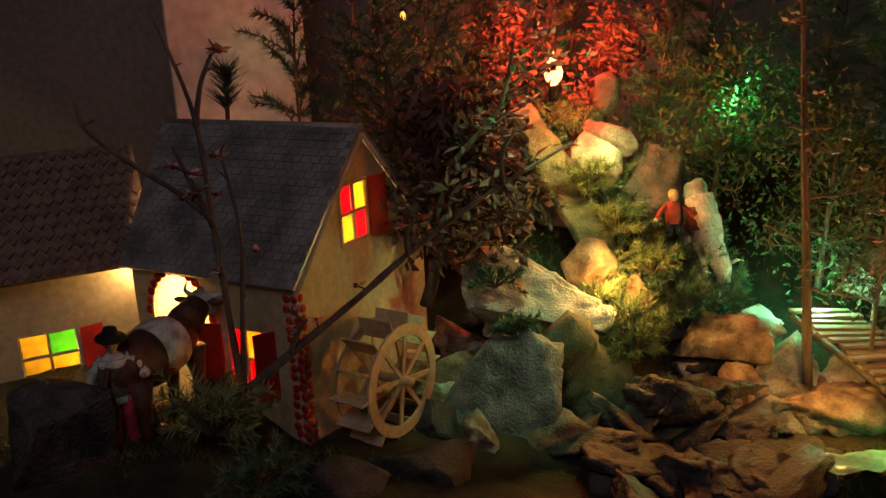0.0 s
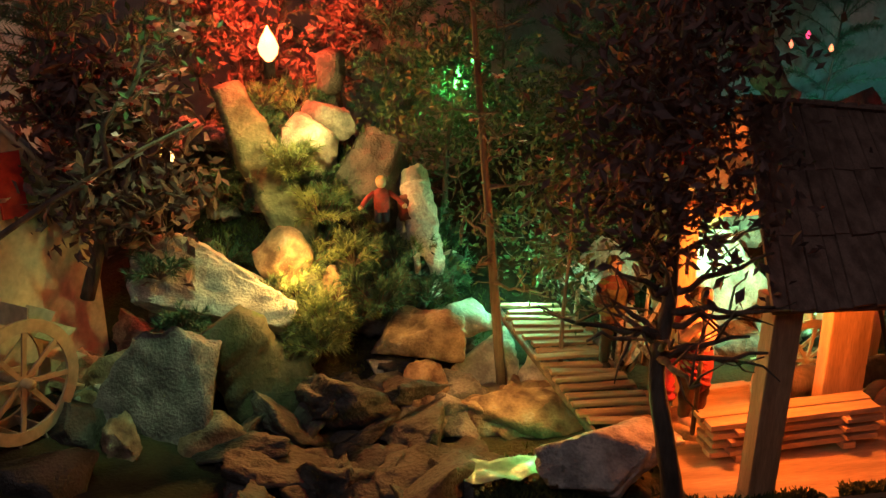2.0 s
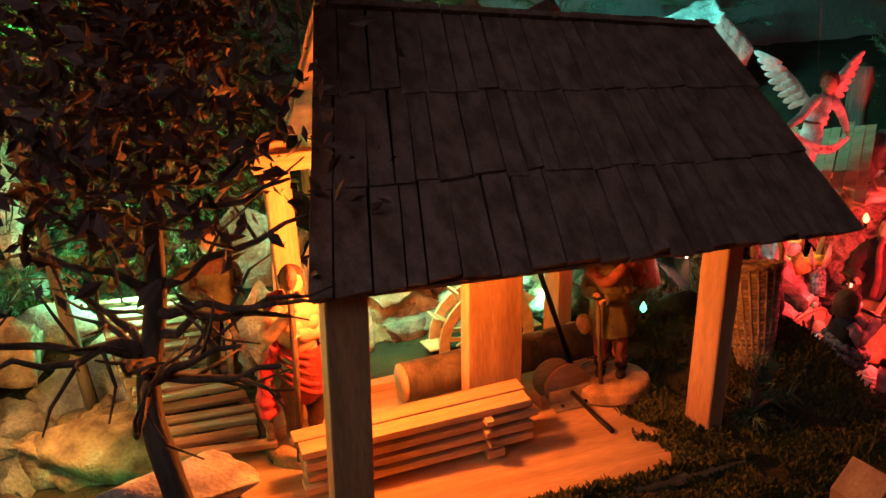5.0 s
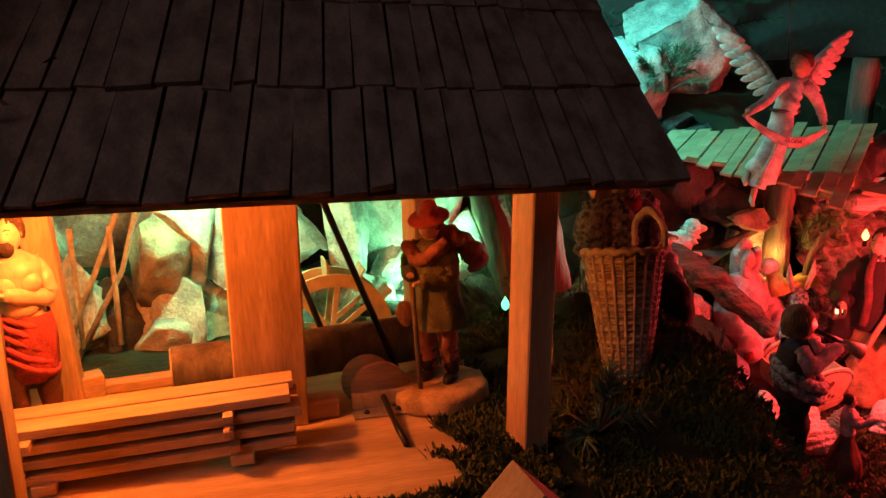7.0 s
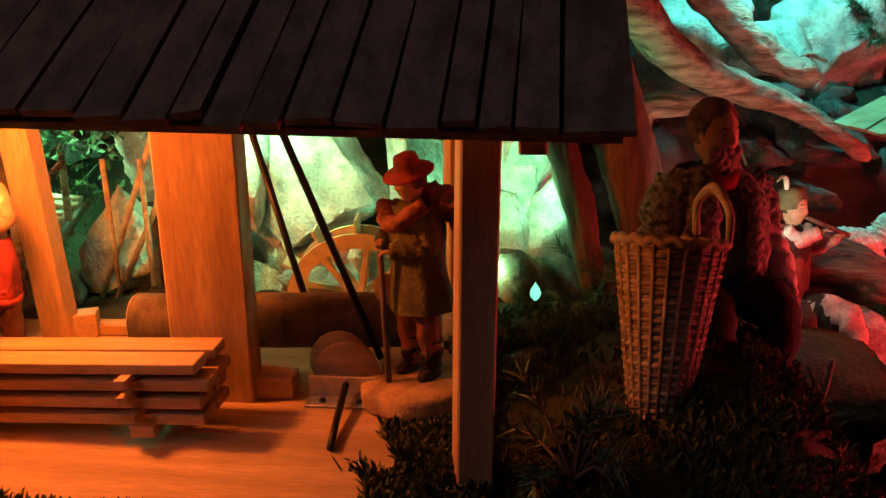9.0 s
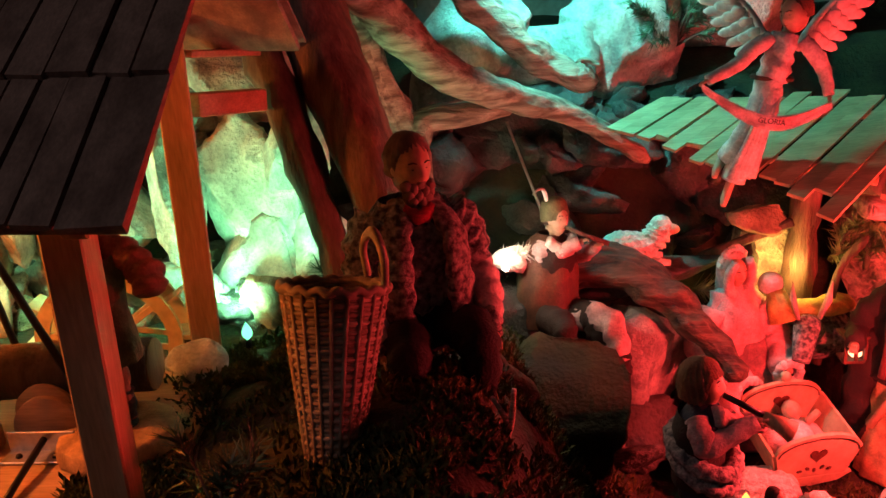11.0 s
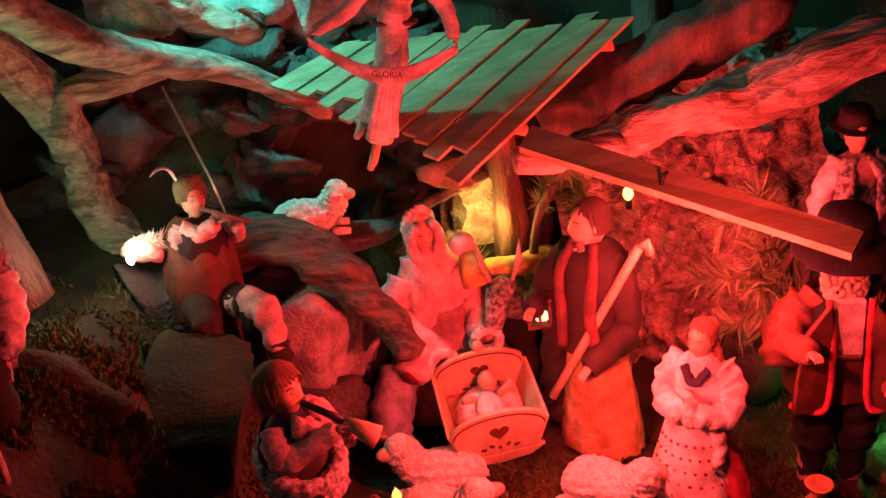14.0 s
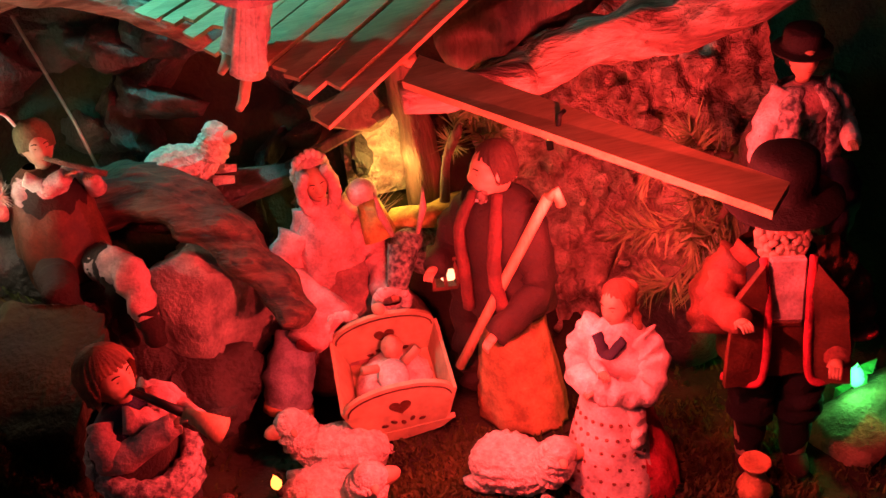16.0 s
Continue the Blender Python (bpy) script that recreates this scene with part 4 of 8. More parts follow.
ROCKS = (
    # centre, half size, material, seed, turn, tilt, label
    ((-0.700, 0.285, -0.015), (0.108, 0.07, 0.145), GREYROCK, 11, 8, 4, "large smooth grey boulder with a flat face"),
    ((-0.645, 0.40, 0.145), (0.125, 0.075, 0.068), LIMESTONE, 12, -8, 0, "pale rough limestone boulder tufted with moss"),
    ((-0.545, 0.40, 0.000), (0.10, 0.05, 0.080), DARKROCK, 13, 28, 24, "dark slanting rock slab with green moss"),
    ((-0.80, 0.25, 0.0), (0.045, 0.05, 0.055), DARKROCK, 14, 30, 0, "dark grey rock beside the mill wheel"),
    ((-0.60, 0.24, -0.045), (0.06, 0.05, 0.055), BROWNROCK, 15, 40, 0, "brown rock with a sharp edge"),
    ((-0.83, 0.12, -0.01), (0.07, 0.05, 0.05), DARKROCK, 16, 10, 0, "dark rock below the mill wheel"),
    ((-0.30, 0.38, 0.045), (0.078, 0.05, 0.048), BROWNROCK, 17, -14, -8, "reddish brown stone beside the stream"),
    ((-0.375, 0.355, 0.015), (0.022, 0.02, 0.018), LIMESTONE, 18, 0, 0, "small white pebble in the stream"),
    ((-0.355, 0.32, -0.012), (0.036, 0.03, 0.035), BROWNROCK, 19, 10, 0, "rounded brown stone in the stream"),
    ((-0.32, 0.27, -0.035), (0.045, 0.034, 0.036), BROWNROCK, 20, 50, 0, "tan stone in the stream bed"),
    ((-0.25, 0.24, -0.02), (0.075, 0.034, 0.045), BROWNROCK, 21, -30, 30, "long tan stone in the stream bed"),
    ((-0.17, 0.21, -0.005), (0.065, 0.045, 0.048), BROWNROCK, 22, -20, 0, "broad brown stone by the bridge"),
    ((-0.42, 0.24, -0.055), (0.06, 0.05, 0.05), DARKROCK, 23, 0, 0, "stone in the gully, its shade put into a dark colour"),
    ((-0.50, 0.16, -0.085), (0.07, 0.05, 0.05), DARKROCK, 24, 0, 0, "stone in the gully, its shade put into a dark colour"),
    ((-0.35, 0.14, -0.065), (0.05, 0.04, 0.04), BROWNROCK, 25, 70, 0, "low brown stone in shadow"),
    ((-0.125, -0.01, 0.045), (0.072, 0.045, 0.048), LIMESTONE, 26, -10, 0, "flat porous stone at the tree's foot"),
    ((-0.195, 0.36, 0.005), (0.055, 0.045, 0.055), LIMESTONE, 27, 20, 0, "white stone lit green beside the pond"),
    ((-0.115, 0.305, -0.01), (0.050, 0.03, 0.045), LIMESTONE, 28, -20, -20, "white stone lit green at the bridge"),
    ((-0.245, 0.43, 0.055), (0.055, 0.04, 0.035), LIMESTONE, 29, 0, 0, "pale stone at the top of the stream"),
    ((-0.475, 0.62, 0.325), (0.045, 0.045, 0.075), LIMESTONE, 30, 20, 10, "rough white stone under the flame lamp"),
    ((-0.425, 0.65, 0.35), (0.04, 0.04, 0.055), GREYROCK, 31, -20, 0, "rough white stone near the hilltop"),
    ((-0.345, 0.60, 0.255), (0.085, 0.06, 0.085), DARKROCK, 32, -30, 12, "grey rounded boulder on the slope"),
    ((-0.285, 0.555, 0.205), (0.035, 0.04, 0.065), LIMESTONE, 33, 0, -6, "pale edge of rock beside the boulder"),
    ((-0.525, 0.45, 0.165), (0.045, 0.03, 0.045), BROWNROCK, 34, 0, 0, "hollow brown stone glowing from the lamp behind"),
    ((-0.43, 0.43, 0.09), (0.035, 0.03, 0.055), BROWNROCK, 35, 30, 0, "brown stone under the pines"),
    ((-0.42, 0.70, 0.44), (0.03, 0.03, 0.03), DARKROCK, 36, 0, 0, "pale stone beside the flame lamp"),
    # wall behind the sawmill
    ((0.104, 0.330, 0.092), (0.036, 0.04, 0.058), BROWNROCK, 41, 0, 0, "brown pitted stone in the wall behind the shed"),
    ((0.005, 0.345, 0.03), (0.05, 0.05, 0.075), LIMESTONE, 42, 0, 0, "white jagged stone behind the shed"),
    ((0.055, 0.335, 0.015), (0.03, 0.03, 0.05), DARKROCK, 43, 0, 0, "dark stone behind the shed"),
    ((0.115, 0.335, 0.025), (0.032, 0.03, 0.055), LIMESTONE, 44, 0, 0, "pale stone behind the shed"),
    ((0.135, 0.37, 0.11), (0.045, 0.045, 0.07), LIMESTONE, 45, 30, 0, "pale stone behind the shed"),
    ((0.225, 0.40, 0.10), (0.075, 0.06, 0.085), LIMESTONE, 46, 0, 0, "broad pale stone behind the saw wheel"),
    ((0.315, 0.385, 0.12), (0.032, 0.04, 0.08), LIMESTONE, 47, 10, 0, "pale rough stone behind the saw wheel"),
    ((0.31, 0.35, 0.03), (0.05, 0.035, 0.05), LIMESTONE, 48, -25, 20, "pale slab behind the saw wheel"),
    ((0.375, 0.42, 0.105), (0.06, 0.05, 0.105), LIMESTONE, 49, 0, 0, "tall grey stone lit green"),
    ((0.435, 0.395, 0.14), (0.034, 0.03, 0.062), LIMESTONE, 50, -14, 12, "rough cracked stone lit green"),
    ((0.465, 0.38, 0.055), (0.032, 0.03, 0.065), LIMESTONE, 51, -14, 8, "upright slab lit green"),
    ((0.40, 0.37, 0.02), (0.055, 0.03, 0.06), LIMESTONE, 52, 10, 0, "low pale stone lit green"),
    ((0.40, 0.44, 0.22), (0.06, 0.05, 0.055), LIMESTONE, 53, 0, 0, "upper grey stone of the wall"),
    ((0.30, 0.45, 0.21), (0.06, 0.05, 0.05), GREYROCK, 54, 0, 0, "upper grey stone of the wall"),
    ((0.17, 0.45, 0.19), (0.07, 0.05, 0.05), GREYROCK, 55, 0, 0, "upper grey stone of the wall"),
    ((0.02, 0.46, 0.12), (0.08, 0.05, 0.06), GREYROCK, 56, 0, 0, "grey stone behind the bridge"),
    ((0.385, 0.20, 0.012), (0.026, 0.022, 0.022), LIMESTONE, 57, 0, 0, "small pale stone lit green behind the post"),
    # back of the stable; dark grotto stones coloured darker still, to stand for shade
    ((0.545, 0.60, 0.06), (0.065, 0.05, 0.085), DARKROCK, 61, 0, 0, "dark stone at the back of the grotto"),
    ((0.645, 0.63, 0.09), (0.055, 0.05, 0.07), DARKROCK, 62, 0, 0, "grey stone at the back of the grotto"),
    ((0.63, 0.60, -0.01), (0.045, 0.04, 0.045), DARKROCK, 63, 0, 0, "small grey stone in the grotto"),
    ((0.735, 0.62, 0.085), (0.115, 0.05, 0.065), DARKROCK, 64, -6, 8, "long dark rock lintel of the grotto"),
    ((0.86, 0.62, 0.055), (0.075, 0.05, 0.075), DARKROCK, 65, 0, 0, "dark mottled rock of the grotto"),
    ((0.63, 0.62, 0.235), (0.055, 0.05, 0.052), LIMESTONE, 66, 0, 0, "white porous stone above the grotto"),
    ((0.70, 0.66, 0.20), (0.06, 0.05, 0.05), LIMESTONE, 67, 20, 0, "white porous stone above the grotto"),
    ((0.575, 0.58, 0.17), (0.035, 0.03, 0.035), LIMESTONE, 68, 0, 0, "pale stone beside the branch"),
    ((0.79, 0.68, 0.22), (0.065, 0.05, 0.105), LIMESTONE, 69, 4, 0, "tall blue-lit stone above the stable"),
    ((0.93, 0.74, 0.28), (0.09, 0.06, 0.10), LIMESTONE, 70, 0, 0, "pale stone behind the angel"),
    ((0.79, 0.445, -0.105), (0.078, 0.05, 0.078), LIMESTONE, 71, -8, 0, "smooth broad seat stone lit red"),
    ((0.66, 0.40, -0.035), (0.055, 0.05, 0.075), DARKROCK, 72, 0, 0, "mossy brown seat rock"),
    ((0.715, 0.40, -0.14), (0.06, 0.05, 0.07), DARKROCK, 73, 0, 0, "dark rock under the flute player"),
    ((0.700, 0.270, -0.075), (0.058, 0.055, 0.062), SOIL, 84, 0, 0, "dark mossy mound beside the shepherd"),
    ((0.60, 0.225, 0.0), (0.065, 0.045, 0.045), SOIL, 85, 0, 0, "dark stone seat of the shepherd"),
    ((1.255, 0.43, -0.12), (0.03, 0.03, 0.045), LIMESTONE, 74, 0, 0, "pale stone behind the bearded figure"),
    ((1.36, 0.33, -0.23), (0.05, 0.04, 0.04), BROWNROCK, 75, 0, 0, "brown stone beside the green lamp"),
    ((1.20, 0.42, -0.17), (0.04, 0.035, 0.04), DARKROCK, 76, 0, 0, "dark stone behind the girl"),
    ((1.28, 0.40, -0.075), (0.06, 0.045, 0.075), DARKROCK, 77, 0, 0, "dark rock under the sitting boy"),
    ((-1.27, 0.015, 0.14), (0.06, 0.05, 0.10), DARKROCK, 78, 0, 0, "dark rounded stone in front of the annex"),
    ((-0.92, 0.07, 0.03), (0.05, 0.04, 0.04), DARKROCK, 79, 0, 0, "dark stone under the blossom twigs"),
)
for c, size, m, seed, turn, tilt, label in ROCKS:
    big = max(size) > 0.05
    rock("rock", c, size, m, seed, label, turn=turn, tilt=tilt, sub=5 if max(size) > 0.07 else 4 if big else 3,
         rough=0.09, cuts=11, freq=2.4)


# rubble that fills the stream bed and the slopes
def rubble():
    r = random.Random(77)
    meshes = [rock_geo((0, 0, 0), (0.045, 0.036, 0.031), m, 200 + k, sub=4, rough=0.16, cuts=9).mesh("rubble") for k, m in enumerate((BROWNROCK, GREYROCK, LIMESTONE, BROWNROCK, DARKROCK, GREYROCK))]
    spots = ([(r.uniform(-0.88, -0.14), r.uniform(0.20, 0.42)) for _ in range(30)] + [(r.uniform(-0.75, -0.20), r.uniform(0.42, 0.75)) for _ in range(45)]
             + [(r.uniform(0.68, 0.79), r.uniform(0.34, 0.42)) for _ in range(10)] + [(r.uniform(-0.06, 0.52), r.uniform(0.32, 0.46)) for _ in range(45)] + [(r.uniform(0.50, 0.98), r.uniform(0.52, 0.70)) for _ in range(40)])
    for x, y in spots:
        s = r.uniform(0.02, 0.052)
        if -0.68 < x < -0.40 and y < 0.42:
            continue
        # rubble round the grotto is all dark rock, shade put into its colour
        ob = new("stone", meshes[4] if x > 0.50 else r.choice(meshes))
        ob.matrix_world = pose(x, y, ground_z(x, y) + s * 0.2, r.uniform(-30, 30), r.uniform(-30, 30), r.uniform(0, 360)) @ Matrix.Diagonal((s / 0.045, s / 0.045 * r.uniform(0.7, 1.2), s / 0.045 * r.uniform(0.7, 1.2), 1))
        tagged(ob, "weathered loose stone among the rubble", "stone", "rubble stones")
    # the stream bed is packed with larger stones
    for k in range(52):
        x, y = r.uniform(-0.60, -0.14), r.uniform(0.03, 0.30)
        s = r.uniform(0.032, 0.060)
        if -0.29 < x < -0.10 and y < 0.13:
            continue
        # left and front stones take the dark rock, standing in for gully shade
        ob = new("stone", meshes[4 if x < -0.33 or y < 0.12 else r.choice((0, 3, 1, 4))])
        ob.matrix_world = pose(x, y, ground_z(x, y) + s * 0.25, r.uniform(-30, 30), r.uniform(-30, 30), r.uniform(0, 360)) @ Matrix.Diagonal((s / 0.039, s / 0.045 * r.uniform(0.7, 1.3), s / 0.045 * r.uniform(0.6, 1.1), 1))
        tagged(ob, "brown, grey or shade-darkened stone packed in the stream bed", "stone", "stream stones")


rubble()


def slab(name, a, b, w, th, m, label, category, seed=1):
    """A rough tapering piece of bark or stone from a to b."""
    a, b = Vector(a), Vector(b)
    n = 40
    d = (b - a).normalized()
    s = d.cross(Vector((0, -0.6, 0.8))).normalized()
    u = s.cross(d).normalized()
    vs, fs = [], []
    for i in range(n + 1):
        t = i / n
        ww = w * (0.75 + 0.35 * math.sin(math.pi * t) + 0.25 * noise.noise(Vector((t * 5, seed, 0))))
        p = a.lerp(b, t) + u * 0.012 * noise.noise(Vector((t * 4, seed, 5)))
        for x, h in ((-0.5, 0), (-0.3, 0.5), (0, 0.75), (0.3, 0.55), (0.5, 0), (0.25, -0.35), (-0.25, -0.35)):
            vs.append(p + s * x * ww * (1 + 0.2 * noise.noise(Vector((t * 12, x * 4, seed)))) + u * th * (h + 0.45 * noise.noise(Vector((t * 16, x * 7, seed + 3)))))
    for i in range(n):
        fs += [(i * 7 + k, i * 7 + (k + 1) % 7, (i + 1) * 7 + (k + 1) % 7, (i + 1) * 7 + k) for k in range(7)]
    fs += [tuple(range(7))[::-1], tuple(n * 7 + k for k in range(7))]
    return single(name, Geo().add(vs, fs, m), b, label, category)


MOSSBARK = mat("mossy_bark", (0.07, 0.09, 0.05), (0.24, 0.25, 0.16), 0.95, 26, 170, 1.0, 0.006, spot=(0.2, 0.15, 0.1))
MOSSDARK = mat("mossy_stone", (0.022, 0.035, 0.012), (0.085, 0.085, 0.06), 0.9, 20, 170, 1.0, 0.006, spot=(0.05, 0.12, 0.02))
slab("bark_slab", (-0.60, 0.63, 0.43), (-0.455, 0.43, 0.12), 0.070, 0.005, MOSSBARK, "mossy bark slab leaning down the hill", "bark slab", 2)
slab("mossy_slab", (-0.610, 0.300, 0.130), (-0.462, 0.262, -0.095), 0.120, 0.030, MOSSDARK, "dark slanting slab overgrown with green moss", "stone slab", 4)

# the rough cliff on the far side of the stable, with a split log along its top
def cliff():
    r = random.Random(21)
    t = thing("tuff_cliff", (1.2, 0.5, -0.2), "rough red-lit wall of porous tuff", "rock face")
    n, m = 130, 100
    vs = []
    for j in range(m + 1):
        for i in range(n + 1):
            u, v = i / n, j / m
            x, z = 1.06 + 0.27 * u - 0.03 * v, -0.225 + (0.31 + 0.05 * u) * v
            y = 0.475 - 0.035 * u + 0.06 * v
            p = Vector((x, y, z))
            y += 0.050 * noise.voronoi(p * 42)[0][0] - 0.020 * noise.noise(p * 20) - 0.012 * noise.noise(p * 110) - 0.028 * noise.noise(p * 8) - 0.012
            vs.append((x, y, z))
    part("face", Geo().add(vs, [(j * (n + 1) + i, j * (n + 1) + i + 1, (j + 1) * (n + 1) + i + 1, (j + 1) * (n + 1) + i) for j in range(m) for i in range(n)], CLIFF), t)
    for k in range(46):
        u, v = r.random(), r.random()
        c = (1.08 + 0.23 * u - 0.03 * v, 0.468 - 0.035 * u + 0.06 * v, -0.21 + 0.31 * v)
        s = r.uniform(0.006, 0.012)
        part("lump", rock_geo(c, (s, s * 0.6, s * r.uniform(0.5, 0.9)), CLIFF, 100 + k, sub=2, rough=0.3, cuts=12, turn=r.uniform(0, 90)), t)


cliff()


def limb(name, pts, r0, r1, m, label, category="branch", seg=14, rough=0.28, flat=0.8, n=8, ends=0.4):
    p = along(pts, n)
    k = len(p)
    rad = [r0 + (r1 - r0) * (i / (k - 1)) for i in range(k)]
    rad[-1] *= ends
    return single(name, Geo().tube(p, rad, m, seg, rough=rough, flat=flat), pts[0], label, category)


OLDWOOD = mat("streaked_old_wood", (0.025, 0.016, 0.012), (0.17, 0.10, 0.07), 0.65, 22, 90, 1.0, 0.006, stretch=(0.7, 6, 5))
limb("split_log", ((1.06, 0.45, 0.055), (1.14, 0.43, 0.085), (1.22, 0.415, 0.105), (1.33, 0.40, 0.15)), 0.022, 0.030, DRIFT, "split weathered log lying along the cliff", "log", 34, 0.55)
limb("dark_log", ((1.03, 0.47, 0.085), (1.12, 0.47, 0.12), (1.26, 0.46, 0.18)), 0.03, 0.035, BARK, "dark rough log above the cliff", "log", 30, 0.45)
# the old tree behind the seated shepherd, with its bare limbs
def old_tree():
    t = thing("old_root", (0.53, 0.31, 0.0), "old bare tree root with stripped reddish limbs", "tree root")

    def tub(name, pts, r0, r1, m, rough=0.25, flat=0.85, ends=0.4):
        p = along(pts, 8)
        rad = taper(r0, r1, len(p))
        rad[-1] *= ends
        part(name, Geo().tube(p, rad, m, 30, rough=rough, flat=flat), t)
    tub("trunk", ((0.560, 0.325, 0.02), (0.527, 0.335, 0.15), (0.484, 0.38, 0.26), (0.430, 0.44, 0.40)), 0.026, 0.044, TRUNKRED, 0.12, 0.9, 1)
    tub("bark_strip", ((0.500, 0.305, 0.02), (0.476, 0.315, 0.13), (0.434, 0.355, 0.25), (0.380, 0.41, 0.38)), 0.016, 0.026, BARK, 0.4, 0.8, 1)
    tub("limb", ((0.47, 0.44, 0.36), (0.515, 0.46, 0.305), (0.585, 0.485, 0.225), (0.66, 0.51, 0.185), (0.735, 0.53, 0.155), (0.818, 0.535, 0.098)), 0.034, 0.010, DRIFT)
    tub("limb", ((0.56, 0.53, 0.36), (0.63, 0.545, 0.285), (0.68, 0.555, 0.232), (0.735, 0.56, 0.195), (0.755, 0.555, 0.205)), 0.024, 0.018, DRIFT, 0.4)
    tub("limb", ((0.545, 0.50, 0.12), (0.56, 0.515, 0.16), (0.60, 0.52, 0.165), (0.665, 0.53, 0.17)), 0.017, 0.012, DRIFT, 0.35)
    tub("root", ((0.515, 0.46, 0.34), (0.50, 0.50, 0.24), (0.54, 0.52, 0.13), (0.56, 0.50, 0.03), (0.63, 0.47, -0.03)), 0.03, 0.024, DRIFT, 0.3)
    tub("twig", ((0.735, 0.555, 0.205), (0.745, 0.55, 0.216), (0.765, 0.548, 0.208)), 0.005, 0.003, DRIFT, 0.2)


old_tree()
limb("driftwood", ((0.70, 0.455, -0.005), (0.755, 0.435, 0.010), (0.815, 0.41, -0.015), (0.86, 0.38, -0.058), (0.889, 0.35, -0.090)), 0.034, 0.013, OLDWOOD, "curved weathered driftwood log", "driftwood", 34, 0.45, 0.8)
limb("bent_branch", ((0.36, 0.72, 0.62), (0.375, 0.68, 0.50), (0.40, 0.66, 0.42), (0.44, 0.62, 0.36)), 0.05, 0.03, MOSSBARK, "thick mossy trunk behind the shed roof", "branch", 14, 0.3)


# ---------------------------------------------------------------- plants
def fir_branch(name, pts, m, label, length=0.02, per=5, twigs=10, reach=0.07, seed=0, width=0.0011, droop=0.3, category="fir branch"):
    r = random.Random(seed)
    t = thing(name, pts[0], label, category)
    main = along(pts, 6)
    stem, nd = Geo().tube(main, taper(0.0035, 0.0012, len(main)), BARK, 6), Geo()
    needles(nd, main, m, length, 60, width, 1, seed)
    for k in range(twigs):
        i = 1 + int((len(main) - 3) * k / max(1, twigs - 1))
        d = (main[i + 1] - main[i]).normalized()
        o = Vector((r.gauss(0, 1), r.gauss(0, 1), r.gauss(0, 0.7)))
        o = (o - d * o.dot(d)).normalized()
        L = reach * r.uniform(0.6, 1.1)
        tw = [main[i] + (o * 0.8 + d * 0.7).normalized() * L * s / 5 - Vector((0, 0, droop * L * (s / 5) ** 2)) for s in range(6)]
        stem.tube(tw, taper(0.0016, 0.0006, 6), BARK, 5)
        needles(nd, tw, m, length, int(18 * per), width, 1, seed * 31 + k)
    part("stem", stem, t)
    part("needles", nd, t, kind="stuff")
    return t


def bush(name, c, size, m, label, seed, count=26, length=0.016, per=42, category="evergreen sprig"):
    """A tuft of needled shoots that spring from one foot."""
    r = random.Random(seed)
    t = thing(name, (c[0], c[1], c[2] - size[2] * 0.4), label, category)
    foot = Vector((c[0], c[1], c[2] - size[2] * 0.4))
    stem, nd = Geo(), Geo()
    for k in range(count):
        e = Vector(c) + Vector((r.uniform(-1, 1) * size[0], r.uniform(-1, 1) * size[1], r.uniform(-0.3, 0.9) * size[2]))
        mid = foot.lerp(e, 0.55) + Vector((0, 0, size[2] * 0.12))
        p = along((foot, mid, e), 4)
        stem.tube(p, taper(0.0014, 0.0006, len(p)), BARK, 5)
        needles(nd, p[3:], m, length, per, 0.0010, 0.8, seed * 17 + k)
    part("stem", stem, t)
    part("needles", nd, t, kind="stuff")
    return t


